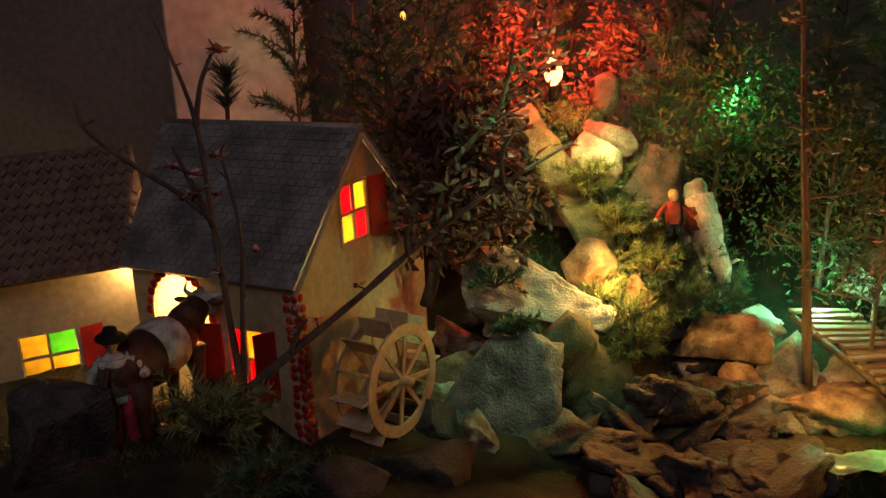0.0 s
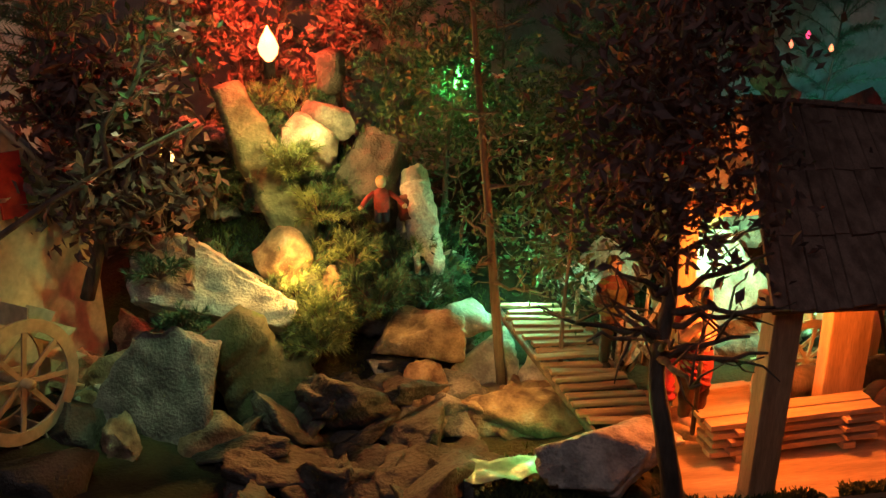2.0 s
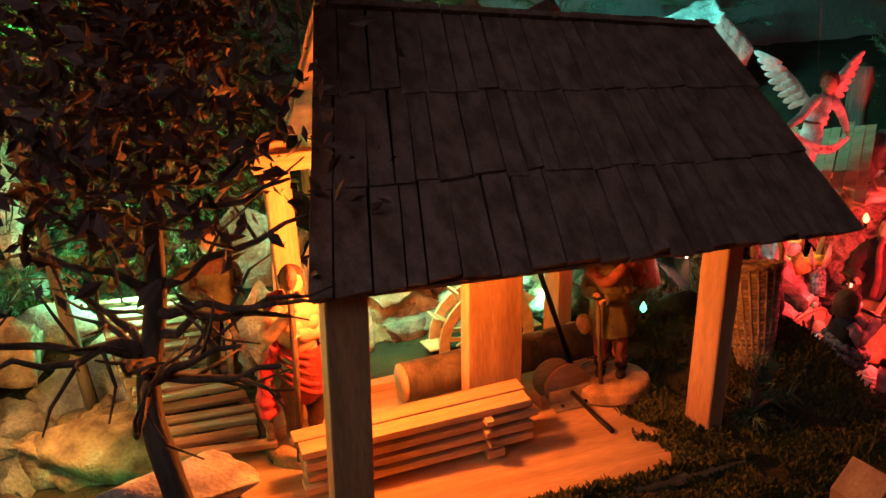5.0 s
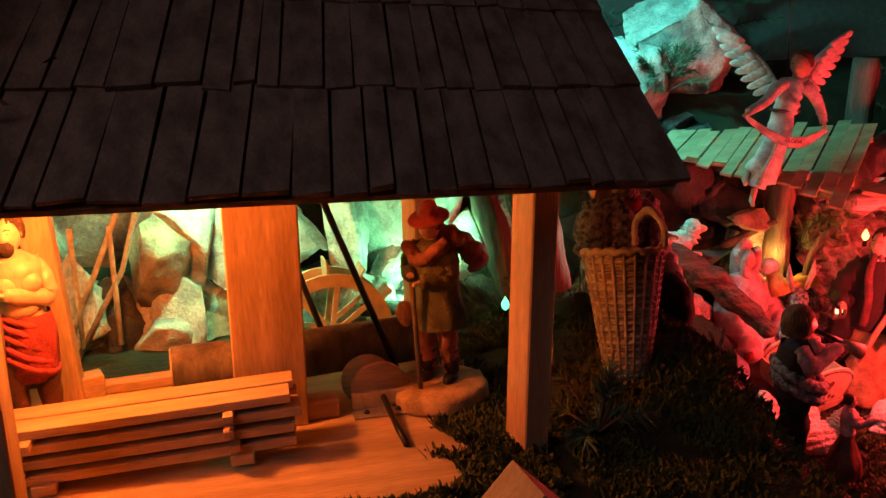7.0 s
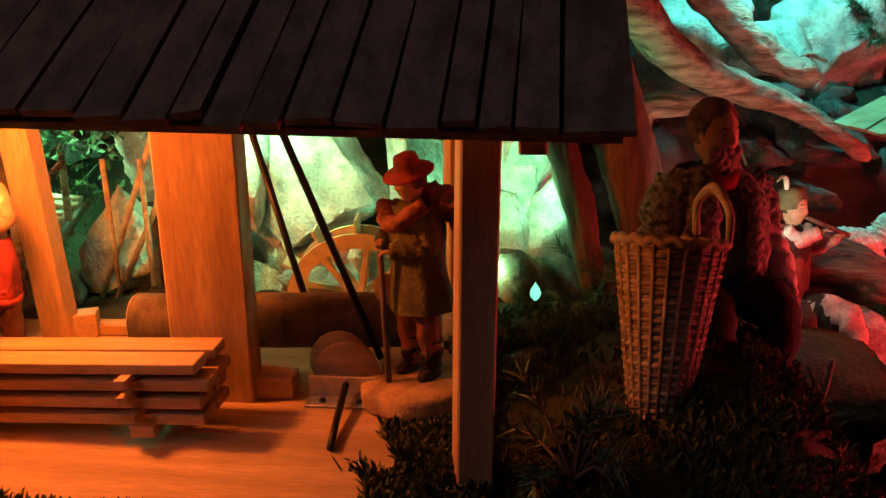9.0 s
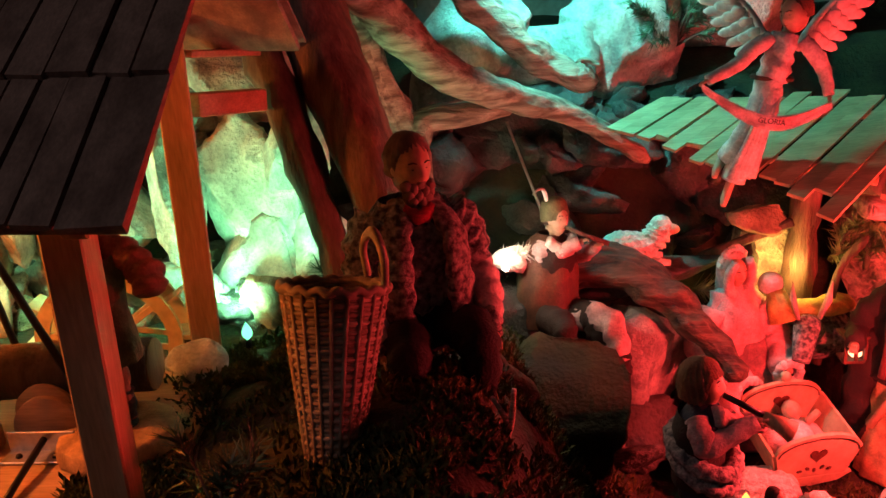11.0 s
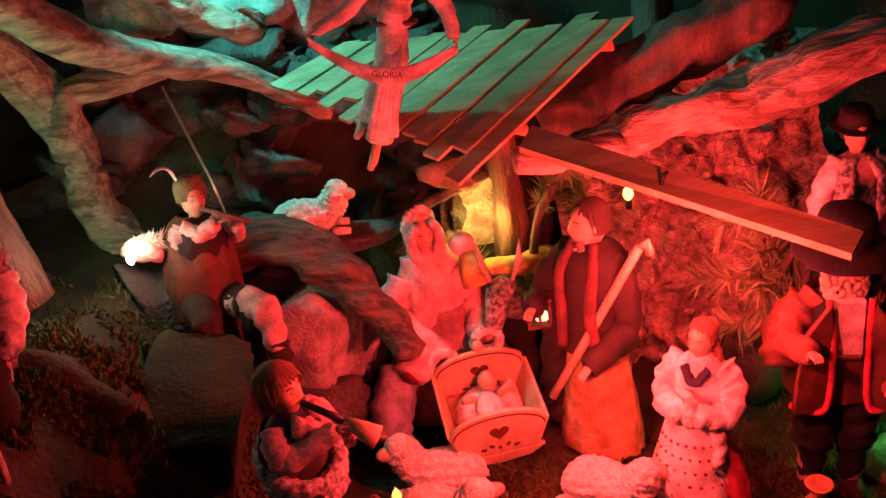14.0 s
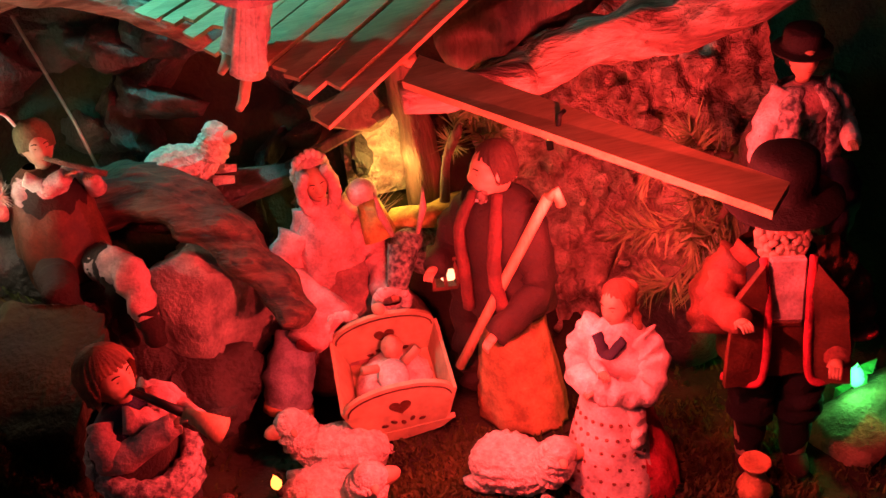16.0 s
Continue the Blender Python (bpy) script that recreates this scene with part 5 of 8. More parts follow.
def twig_tree(name, base, top, r0, label, seed, leaf=None, size=0.009, per=7, spread=0.022, limbs=16, reach=0.12, start=0.3, flowers=0, category="tree", bend=0.02, limb_up=0.4, mids=None, leaf_from=-9):
    """A bare tapered trunk with forking limbs, and leaves and blossoms if given."""
    r = random.Random(seed)
    t = thing(name, base, label, category)
    b, e = Vector(base), Vector(top)
    trunk = along((b, b.lerp(e, 0.33) + Vector((r.uniform(-1, 1) * bend, 0, 0)), b.lerp(e, 0.66) + Vector((r.uniform(-1, 1) * bend, r.uniform(-1, 1) * bend, 0)), e), 6)
    trunk = along((b, *[Vector(p) for p in mids], e), 6) if mids else trunk
    part("trunk", Geo().tube(trunk, taper(r0, r0 * 0.35, len(trunk)), BARK, 10, rough=0.15), t)
    tips, lg = [], Geo()
    for k in range(limbs):
        f = start + (1 - start) * (k + r.random()) / limbs
        i = min(len(trunk) - 1, int(f * (len(trunk) - 1)))
        a = r.uniform(0, 6.28)
        L = reach * r.uniform(0.6, 1.2) * (1.15 - 0.6 * f)
        d = Vector((math.cos(a), math.sin(a) * 0.8, limb_up * r.uniform(0.3, 1.4)))
        p = [trunk[i] + d * L * s / 6 + Vector((0.1 * L * noise.noise(Vector((k, s * 0.6, seed))), 0.1 * L * noise.noise(Vector((k + 9, s * 0.6, seed))), 0.12 * L * noise.noise(Vector((k, s * 0.7, seed + 7))))) for s in range(7)]
        lr = r0 * 0.42 * (1.1 - 0.5 * f)
        part("limb", Geo().tube(p, taper(lr, lr * 0.3, 7), BARK, 6, rough=0.15), t)
        tips.append(p[-1])
        for _ in range(4):
            j = r.randint(2, 5)
            q = p[j] + Vector((r.gauss(0, 1), r.gauss(0, 1), r.gauss(0.3, 0.8))).normalized() * L * 0.45
            m1 = p[j].lerp(q, 0.5) + Vector((r.uniform(-1, 1), r.uniform(-1, 1), r.uniform(-1, 1))) * L * 0.06
            lg.tube([p[j], m1, q], [lr * 0.4, lr * 0.28, lr * 0.15], BARK, 5)
            tips.append(q)
    part("twig_spray", lg, t, kind="stuff")
    if leaf:
        part("crown", leaves(Geo(), [p for p in tips if p.z > leaf_from], leaf, size, per, spread, seed), t, kind="stuff")
    for _ in range(flowers):
        c = r.choice(tips)
        part("blossom", blossom(c, r.uniform(0.010, 0.016) if flowers > 20 else r.uniform(0.006, 0.010), r), t, "pale pink blossom")
    return t


def blossom(c, s, r):
    g = Geo()
    for k in range(6):
        a = k * 1.047 + r.random()
        d = Vector((math.cos(a), math.sin(a) * 0.7, r.uniform(-0.2, 0.6)))
        w = d.cross(Vector((0.2, 0.5, 1))).normalized() * s * 0.5
        p = Vector(c)
        g.add([p, p + d * s * 0.6 - w, p + d * s * 1.2, p + d * s * 0.6 + w], [(0, 1, 2, 3)], PETAL, False)
    g.ball(c, s * 0.3, REDCLOTH, u=6, v=4)
    return g


# blossom twigs before the mill
def blossom_twigs():
    t = thing("blossom_twigs", (-1.048, 0.072, 0.10), "dark bare twigs with pink blossoms before the mill", "twigs")
    r = random.Random(9)
    ways = (((-1.048, 0.072, 0.10), (-1.050, 0.075, 0.20), (-1.063, 0.10, 0.36), (-1.072, 0.11, 0.50), (-1.105, 0.11, 0.62)),
            ((-1.066, 0.10, 0.38), (-1.10, 0.11, 0.41), (-1.15, 0.12, 0.445), (-1.20, 0.12, 0.49), (-1.21, 0.12, 0.53)),
            ((-1.045, 0.075, 0.16), (-1.038, 0.08, 0.26), (-1.030, 0.09, 0.36), (-1.045, 0.10, 0.46)),
            ((-1.040, 0.075, 0.165), (-0.99, 0.085, 0.20), (-0.90, 0.11, 0.26), (-0.80, 0.14, 0.33), (-0.70, 0.17, 0.385), (-0.60, 0.20, 0.43)),
            ((-1.063, 0.10, 0.37), (-1.085, 0.10, 0.43), (-1.10, 0.10, 0.47)),
            ((-1.072, 0.11, 0.49), (-1.06, 0.11, 0.54), (-1.04, 0.11, 0.58)),
            ((-0.985, 0.085, 0.205), (-0.975, 0.08, 0.23), (-0.96, 0.08, 0.25)),
            ((-0.83, 0.13, 0.31), (-0.83, 0.12, 0.34), (-0.815, 0.12, 0.37)),
            ((-0.70, 0.17, 0.385), (-0.70, 0.16, 0.43), (-0.68, 0.16, 0.46)))
    for k, w in enumerate(ways):
        p = along(w, 6)
        part("twig", Geo().tube(p, taper(0.0068 if k == 3 else 0.0058 if k == 0 else 0.0042, 0.0019, len(p)), BARK, 7, rough=0.25), t)
        for _ in range(5):
            i = r.randint(2, len(p) - 1)
            e = p[i] + Vector((r.uniform(-1, 1), r.uniform(-0.5, 0.5), r.uniform(0, 1))) * 0.018
            part("shoot", Geo().tube([p[i], e], [0.0015, 0.0008], BARK, 5), t)
            if r.random() < 0.55:
                part("blossom", blossom(e, r.uniform(0.009, 0.014), r), t, "pale pink blossom")


blossom_twigs()
twig_tree("thorn_tree", (-0.092, -0.100, 0.03), (-0.075, -0.01, 0.62), 0.0125, "dark bare thorn tree with dry brown leaves", 5, leaf=DRYLEAF, size=0.0085, per=34, spread=0.032, limbs=38, reach=0.14, start=0.42, limb_up=0.45, mids=((-0.104, -0.098, 0.10), (-0.116, -0.085, 0.19), (-0.100, -0.07, 0.27), (-0.090, -0.04, 0.42)), leaf_from=0.345)
twig_tree("dry_leaf_tree", (-0.80, 0.38, 0.15), (-0.735, 0.40, 0.47), 0.011, "bush of dense dry brown leaves beside the hill", 6, leaf=DRYLEAF, size=0.013, per=16, spread=0.026, limbs=26, reach=0.13, start=0.25)
twig_tree("blossom_tree", (-0.78, 0.34, 0.3), (-0.66, 0.30, 0.56), 0.006, "dark twigs with pink flowers above the dry bush", 8, leaf=LEAF, size=0.007, per=3, spread=0.03, limbs=10, reach=0.11, flowers=26)
twig_tree("sapling", (-0.193, 0.30, -0.02), (-0.245, 0.30, 0.64), 0.0085, "slender sapling trunk with a few side twigs", 10, leaf=LEAF, size=0.006, per=2, spread=0.02, limbs=16, reach=0.11, start=0.3, flowers=8, bend=0.004, limb_up=0.1)
twig_tree("rose_shrub", (-0.11, 0.27, 0.0), (-0.10, 0.28, 0.33), 0.004, "green leafy shrub with tiny red buds by the bridge", 12, leaf=LEAF, size=0.007, per=9, spread=0.02, limbs=16, reach=0.10, start=0.35, flowers=5)

for k, (pts, m, reach, tw) in enumerate((
        (((-0.86, 0.62, 0.30), (-0.85, 0.60, 0.45), (-0.86, 0.58, 0.62)), NEEDLE, 0.13, 26),
        (((-0.76, 0.70, 0.25), (-0.77, 0.66, 0.45), (-0.76, 0.62, 0.66)), NEEDLE, 0.14, 28),
        (((-0.66, 0.82, 0.40), (-0.66, 0.80, 0.55), (-0.64, 0.78, 0.75)), NEEDLE, 0.13, 24),
        (((-0.52, 0.90, 0.42), (-0.50, 0.86, 0.58), (-0.46, 0.84, 0.75)), NEEDLE, 0.13, 22),
        (((-0.28, 0.85, 0.30), (-0.26, 0.80, 0.45), (-0.24, 0.78, 0.65)), NEEDLE, 0.13, 26),
        (((-0.12, 0.75, 0.25), (-0.10, 0.72, 0.42), (-0.10, 0.70, 0.62)), NEEDLE, 0.13, 26),
        (((0.05, 0.78, 0.25), (0.04, 0.74, 0.42), (0.03, 0.72, 0.62)), NEEDLE, 0.13, 24),
        (((0.20, 0.80, 0.25), (0.20, 0.76, 0.42), (0.19, 0.74, 0.62)), NEEDLE, 0.12, 24),
        (((-0.42, 1.05, 0.40), (-0.40, 1.02, 0.65), (-0.40, 1.0, 0.90)), NEEDLE, 0.20, 40),
        (((-0.10, 1.05, 0.35), (-0.10, 1.0, 0.60), (-0.10, 0.98, 0.85)), NEEDLE, 0.20, 40),
        (((0.22, 1.08, 0.30), (0.22, 1.02, 0.55), (0.22, 1.0, 0.80)), NEEDLE, 0.20, 40),
        (((0.50, 1.10, 0.25), (0.50, 1.05, 0.50), (0.50, 1.02, 0.75)), NEEDLE, 0.20, 40),
        (((0.80, 1.10, 0.20), (0.80, 1.05, 0.45), (0.80, 1.02, 0.70)), NEEDLE, 0.20, 40),
        (((1.12, 1.05, 0.10), (1.12, 1.0, 0.35), (1.12, 0.98, 0.60)), NEEDLE, 0.20, 40),
        (((1.42, 0.75, -0.10), (1.42, 0.72, 0.15), (1.40, 0.70, 0.40)), NEEDLE, 0.18, 40),
        (((-1.00, 0.70, 0.30), (-1.00, 0.66, 0.50), (-0.98, 0.63, 0.74)), NEEDLE, 0.15, 34),
        (((-0.90, 0.78, 0.30), (-0.90, 0.74, 0.50), (-0.88, 0.70, 0.76)), NEEDLE, 0.15, 34),
        (((-0.82, 0.55, 0.36), (-0.83, 0.52, 0.48), (-0.86, 0.50, 0.62)), NEEDLE, 0.12, 28),
        (((0.10, 0.62, 0.22), (0.08, 0.58, 0.40), (0.06, 0.56, 0.60)), NEEDLE, 0.12, 28),
        (((-0.33, 0.74, 0.30), (-0.32, 0.70, 0.44), (-0.30, 0.68, 0.58)), NEEDLE, 0.10, 26),
        (((-0.72, 1.0, 0.40), (-0.72, 0.98, 0.62), (-0.70, 0.95, 0.85)), NEEDLE, 0.18, 36))):
    fir_branch("fir_tree", pts, m, "dark fir branch standing behind the landscape", 0.019, 6, tw, reach, 40 + k, category="fir tree")
twig_tree("hill_shrub", (-0.40, 0.78, 0.36), (-0.36, 0.76, 0.58), 0.006, "leafy shrub lit red beside the flame lamp", 14, leaf=DRYLEAF, size=0.009, per=12, spread=0.022, limbs=22, reach=0.10, start=0.1)
twig_tree("hill_shrub", (-0.60, 0.80, 0.38), (-0.60, 0.78, 0.60), 0.006, "leafy shrub lit red behind the flame lamp", 15, leaf=DRYLEAF, size=0.009, per=10, spread=0.022, limbs=20, reach=0.09, start=0.1)
twig_tree("green_shrub", (-0.22, 0.66, 0.18), (-0.20, 0.62, 0.50), 0.006, "dense dark green shrub on the slope", 16, leaf=LEAF, size=0.007, per=24, spread=0.028, limbs=26, reach=0.12, start=0.1)
twig_tree("green_shrub", (-0.07, 0.52, 0.08), (-0.06, 0.50, 0.42), 0.006, "green leafy shrub behind the bridge", 17, leaf=LEAF, size=0.007, per=22, spread=0.026, limbs=24, reach=0.11, start=0.1, flowers=4)

for k, (c, size, m, label, n, ln) in enumerate((
        ((-0.465, 0.36, 0.105), (0.06, 0.045, 0.05), PINENEEDLE, "pale green pine sprigs below the cave", 34, 0.019),
        ((-0.53, 0.40, 0.13), (0.05, 0.03, 0.04), PINENEEDLE, "yellow-lit pine sprigs above the stream", 24, 0.017),
        ((-0.36, 0.47, 0.125), (0.065, 0.04, 0.05), NEEDLE, "bluish fir sprigs on the slope", 34, 0.018),
        ((-0.43, 0.52, 0.23), (0.05, 0.04, 0.05), NEEDLE, "green fir sprigs on the slope", 26, 0.016),
        ((-0.50, 0.58, 0.30), (0.045, 0.035, 0.05), PINENEEDLE, "yellow-lit fir sprigs under the lamp", 26, 0.015),
        ((-0.54, 0.66, 0.40), (0.05, 0.03, 0.035), PINENEEDLE, "fir sprigs under the flame lamp", 24, 0.015),
        ((-0.495, 0.545, 0.30), (0.05, 0.03, 0.045), PINENEEDLE, "yellow-lit fir sprigs beside the bark slab", 34, 0.016),
        ((-0.455, 0.50, 0.235), (0.045, 0.03, 0.045), PINENEEDLE, "yellow-green fir sprigs beside the bark slab", 34, 0.016),
        ((-0.405, 0.45, 0.17), (0.05, 0.03, 0.045), PINENEEDLE, "pale green fir sprigs below the climber", 34, 0.017),
        ((-0.47, 0.335, 0.075), (0.065, 0.03, 0.05), PINENEEDLE, "yellow-lit pine sprigs hanging over the stream", 40, 0.020),
        ((-0.37, 0.40, 0.11), (0.06, 0.03, 0.05), NEEDLE, "bluish fir sprigs above the stream", 40, 0.019),
        ((-0.62, 0.30, 0.10), (0.05, 0.02, 0.035), NEEDLE, "dark green tuft hanging over the mossy slab", 26, 0.014),
        ((-0.69, 0.35, 0.195), (0.045, 0.03, 0.03), NEEDLE, "dark green tuft on the boulder", 22, 0.015),
        ((-0.66, 0.33, 0.12), (0.05, 0.02, 0.03), NEEDLE, "dark green tuft hanging over the boulder", 22, 0.014),
        ((-1.075, 0.02, 0.155), (0.07, 0.05, 0.06), PINENEEDLE, "bushy evergreen sprigs at the twigs' foot", 34, 0.019),
        ((-1.02, -0.03, 0.10), (0.06, 0.04, 0.05), NEEDLE, "dark evergreen sprigs at the twigs' foot", 26, 0.019),
        ((-1.15, 0.07, 0.125), (0.05, 0.03, 0.03), PINENEEDLE, "low evergreen sprigs before the mill", 18, 0.014),
        ((0.475, -0.02, 0.030), (0.04, 0.04, 0.045), NEEDLE, "grassy sprigs beside the basket", 12, 0.020),
        ((0.865, 0.66, 0.235), (0.06, 0.04, 0.06), NEEDLE, "green evergreen tuft above the stable", 44, 0.017),
        ((-0.295, 0.50, 0.155), (0.03, 0.03, 0.035), PINENEEDLE, "bright green sprig beside the climber", 22, 0.012),
        ((-0.285, 0.44, 0.10), (0.05, 0.03, 0.04), NEEDLE, "dark fir sprigs by the stream", 22, 0.016),
        ((0.505, 0.30, 0.02), (0.05, 0.04, 0.04), NEEDLE, "dark sprigs behind the basket", 24, 0.02))):
    bush("evergreen_tuft", c, size, m, label, 60 + k, n, ln)
slope = random.Random(51)
for k in range(72):
    x = slope.uniform(-0.64, -0.22)
    y = slope.uniform(0.44, 0.72)
    if k >= 50:
        x, y = slope.uniform(-0.72, -0.40), slope.uniform(0.36, 0.46)
    bush("evergreen_tuft", (x, y, ground_z(x, y) + slope.uniform(0.03, 0.075)), (0.042, 0.035, 0.042), slope.choice((NEEDLE, PINENEEDLE, NEEDLE)), "low evergreen tuft growing on the mossy slope", 300 + k, 16, 0.015, 36)
for k, pts in enumerate((((1.255, 0.40, -0.02), (1.22, 0.385, -0.045), (1.18, 0.37, -0.055)), ((1.25, 0.39, -0.035), (1.215, 0.375, -0.075), (1.185, 0.37, -0.11)), ((1.245, 0.40, -0.01), (1.225, 0.39, 0.0), (1.20, 0.38, 0.005)))):
    fir_branch("pine_branch", pts, PINENEEDLE, "long-needled pine branch against the cliff", 0.032, 3, 4, 0.03, 90 + k, 0.0012, 0.1, "pine branch")
for k, pts in enumerate((((1.02, 0.50, -0.02), (1.035, 0.49, 0.02), (1.06, 0.47, 0.05)), ((1.06, 0.50, -0.03), (1.055, 0.48, 0.02), (1.04, 0.46, 0.04)))):
    fir_branch("pine_branch", pts, PINENEEDLE, "yellow-lit pine branch behind the lantern bearer", 0.022, 3, 5, 0.03, 95 + k, 0.0012, 0.1, "pine branch")
single("fir_sprig", needles(Geo().tube([(-1.105, 0.52, 0.44), (-1.10, 0.52, 0.52)], 0.004, BARK, 6), along(((-1.105, 0.52, 0.46), (-1.102, 0.52, 0.50), (-1.10, 0.52, 0.53)), 4), NEEDLE, 0.045, 220, 0.0014, 0.9, 4), (-1.105, 0.52, 0.44), "small fir tip showing above the mill roof", "fir tip")


# moss: fine upright tufts on the ground, thick in patches
def moss():
    r = random.Random(31)
    vs, fs = [], []
    patches = ((0.20, -0.105, 0.24, 0.030, 14000), (0.385, 0.01, 0.03, 0.06, 4000), (0.68, 0.22, 0.09, 0.12, 6000), (0.40, -0.09, 0.10, 0.06, 6000), (0.30, -0.20, 0.2, 0.06, 7000), (-0.05, -0.12, 0.10, 0.05, 4000), (0.60, 0.0, 0.14, 0.12, 3500), (0.98, 0.25, 0.10, 0.07, 6500),
               (0.86, 0.12, 0.14, 0.07, 6000), (1.22, 0.28, 0.12, 0.10, 2500), (-1.12, 0.09, 0.14, 0.05, 7000), (-0.30, 0.03, 0.16, 0.06, 6000), (0.44, 0.20, 0.05, 0.06, 3000), (-0.5, 0.6, 0.14, 0.14, 7000), (-0.33, 0.50, 0.12, 0.10, 4000))
    for cx, cy, sx, sy, n in patches:
        for _ in range(int(n * 1.6)):
            x, y = r.gauss(cx, sx * 0.6), r.gauss(cy, sy * 0.6)
            if -0.07 < x < 0.40 and -0.075 < y < 0.21 and (x < 0.33 or noise.noise(Vector((x * 30, y * 30, 0))) < 0.35 - 1.2 * smooth(0.33, 0.39, x)):
                continue
            z = ground_z(x, y)
            z = max(z, 0.012) if -0.095 < x < 0.42 and -0.09 < y < 0.21 else z
            if noise.noise(Vector((x * 22, y * 22, 4))) < -0.35:
                continue
            h = r.uniform(0.004, 0.012) * (1 + 0.8 * noise.noise(Vector((x * 25, y * 25, 9))))
            w = r.uniform(0.0009, 0.0022)
            d = Vector((r.gauss(0, 0.6), r.gauss(0, 0.6), 1)).normalized() * h
            a = r.uniform(0, 6.28)
            s = Vector((math.cos(a), math.sin(a), 0)) * w
            k = len(vs)
            p = Vector((x, y, z - 0.001))
            vs += [p - s, p + s, p + d + s * 0.5, p + d * 0.8 - s * 0.8]
            fs.append((k, k + 1, k + 2, k + 3))
    single("moss", Geo().add(vs, fs, MOSS, False), (0, 0, 0), "clumps of green and brown moss on the ground", "moss", kind="stuff")


moss()

# ---------------------------------------------------------------- stable of the crib
def stable_roof():
    t = thing("stable_roof", (0.95, 0.47, 0.12), "sloping stable roof of thin overlapping boards", "roof")
    # from the front edge up to the rear, boards laid side by side from one end to the other
    a, b = Vector((0.770, 0.515, 0.142)), Vector((0.985, 0.352, 0.100))
    c, d = Vector((1.122, 0.480, 0.166)), Vector((0.835, 0.572, 0.160))
    r = random.Random(12)
    n = 15
    up = (b - a).cross(d - a).normalized()
    up = up if up.z > 0 else -up
    for i in range(n):
        u0, u1 = i / n + 0.001, (i + 1) / n - 0.002 - (0.009 if i in (3, 6, 9, 11) else 0)
        e0, e1 = r.uniform(-0.16, 0.08), 1 + r.uniform(-0.10, 0.14)
        if i == n - 1:
            e0, e1 = -0.22, 1.02
        lift = up * (0.0014 * (i % 2) + r.uniform(0, 0.0012))
        q = [a.lerp(b, u).lerp(d.lerp(c, u), v) + lift for u, v in ((u0, e0), (u1, e0 + r.uniform(-0.015, 0.015)), (u1, e1), (u0, e1 + r.uniform(-0.015, 0.015)))]
        th = up * 0.0035
        part("board", Geo().add([*q, *[p + th for p in q]], [(3, 2, 1, 0), (4, 5, 6, 7), (0, 1, 5, 4), (1, 2, 6, 5), (2, 3, 7, 6), (3, 0, 4, 7)], PINE_X, False), t)
    for v in (0.2, 0.85):
        p, q = a.lerp(d, v) - up * 0.006, b.lerp(c, v) - up * 0.006
        part("batten", Geo().tube([p, q], 0.005, PINE, 6), t)


stable_roof()
single("rafter_board", Geo().add([Vector(p) for p in ((1.005, 0.352, 0.098), (1.205, 0.172, 0.062), (1.219, 0.190, 0.068), (1.018, 0.374, 0.108), (1.005, 0.351, 0.1035), (1.205, 0.171, 0.0675), (1.219, 0.189, 0.0735), (1.018, 0.373, 0.1135))],
                                 [(3, 2, 1, 0), (4, 5, 6, 7), (0, 1, 5, 4), (1, 2, 6, 5), (2, 3, 7, 6), (3, 0, 4, 7)], PINE_X, False), (1.1, 0.28, 0.06), "long thin board sloping down from the stable roof", "board")
single("bent_nail", Geo().tube([(1.105, 0.272, 0.086), (1.107, 0.270, 0.096), (1.110, 0.273, 0.097)], 0.0016, IRON, 6), (1.095, 0.305, 0.098), "small dark nail in the long board", "nail")
limb("stable_post", ((1.15, 0.57, -0.05), (1.155, 0.565, 0.10), (1.16, 0.565, 0.26)), 0.022, 0.020, BARK, "rough upright post behind the stable roof", "post", 14, 0.25, 1, 6, 1)
limb("stable_stump", ((0.985, 0.51, -0.10), (0.99, 0.51, 0.0), (0.985, 0.50, 0.10)), 0.026, 0.022, TRUNKRED, "split brown trunk holding up the stable roof", "post", 14, 0.35, 0.7, 6, 1)
limb("prop_branch", ((1.00, 0.46, -0.13), (1.015, 0.46, -0.02), (1.035, 0.44, 0.03)), 0.007, 0.005, TRUNKRED, "thin red-lit prop branch", "branch", 8)
limb("roof_root", ((1.00, 0.37, 0.082), (1.05, 0.38, 0.082), (1.10, 0.40, 0.075)), 0.016, 0.013, DRIFT, "twisted root under the roof edge", "root", 12, 0.6, 0.7)
single("yellow_stone", Geo().prism([(-0.032, -0.04), (0.03, -0.04), (0.034, 0.03), (0.024, 0.038), (0.012, 0.028), (-0.006, 0.03), (-0.024, 0.036), (-0.03, 0.0)], 0.02, CLIFF, pose(0.945, 0.53, -0.022, 0, 0, 8)), (0.945, 0.53, -0.06), "angular upright stone lit yellow in the stall", "stone")
single("grotto_wedge", rock_geo((0.935, 0.50, 0.035), (0.028, 0.018, 0.02), BROWNROCK, 88, sub=3), (0.935, 0.50, 0.01), "small pale wedge of rock under the roof", "stone")
single("stall_beam", Geo().box((0.16, 0.010, 0.010), BARK, pose(0.90, 0.50, 0.0, 0, -24, -8), 0.002), (0.90, 0.50, -0.03), "thin slanting wooden beam in the stall", "beam")
single("rain_cord", Geo().tube([(0.655, 0.52, 0.155), (0.690, 0.49, 0.06), (0.708, 0.47, 0.0)], 0.0016, STEEL, 6), (0.7, 0.47, 0.0), "thin shiny cord slanting down before the grotto", "cord")
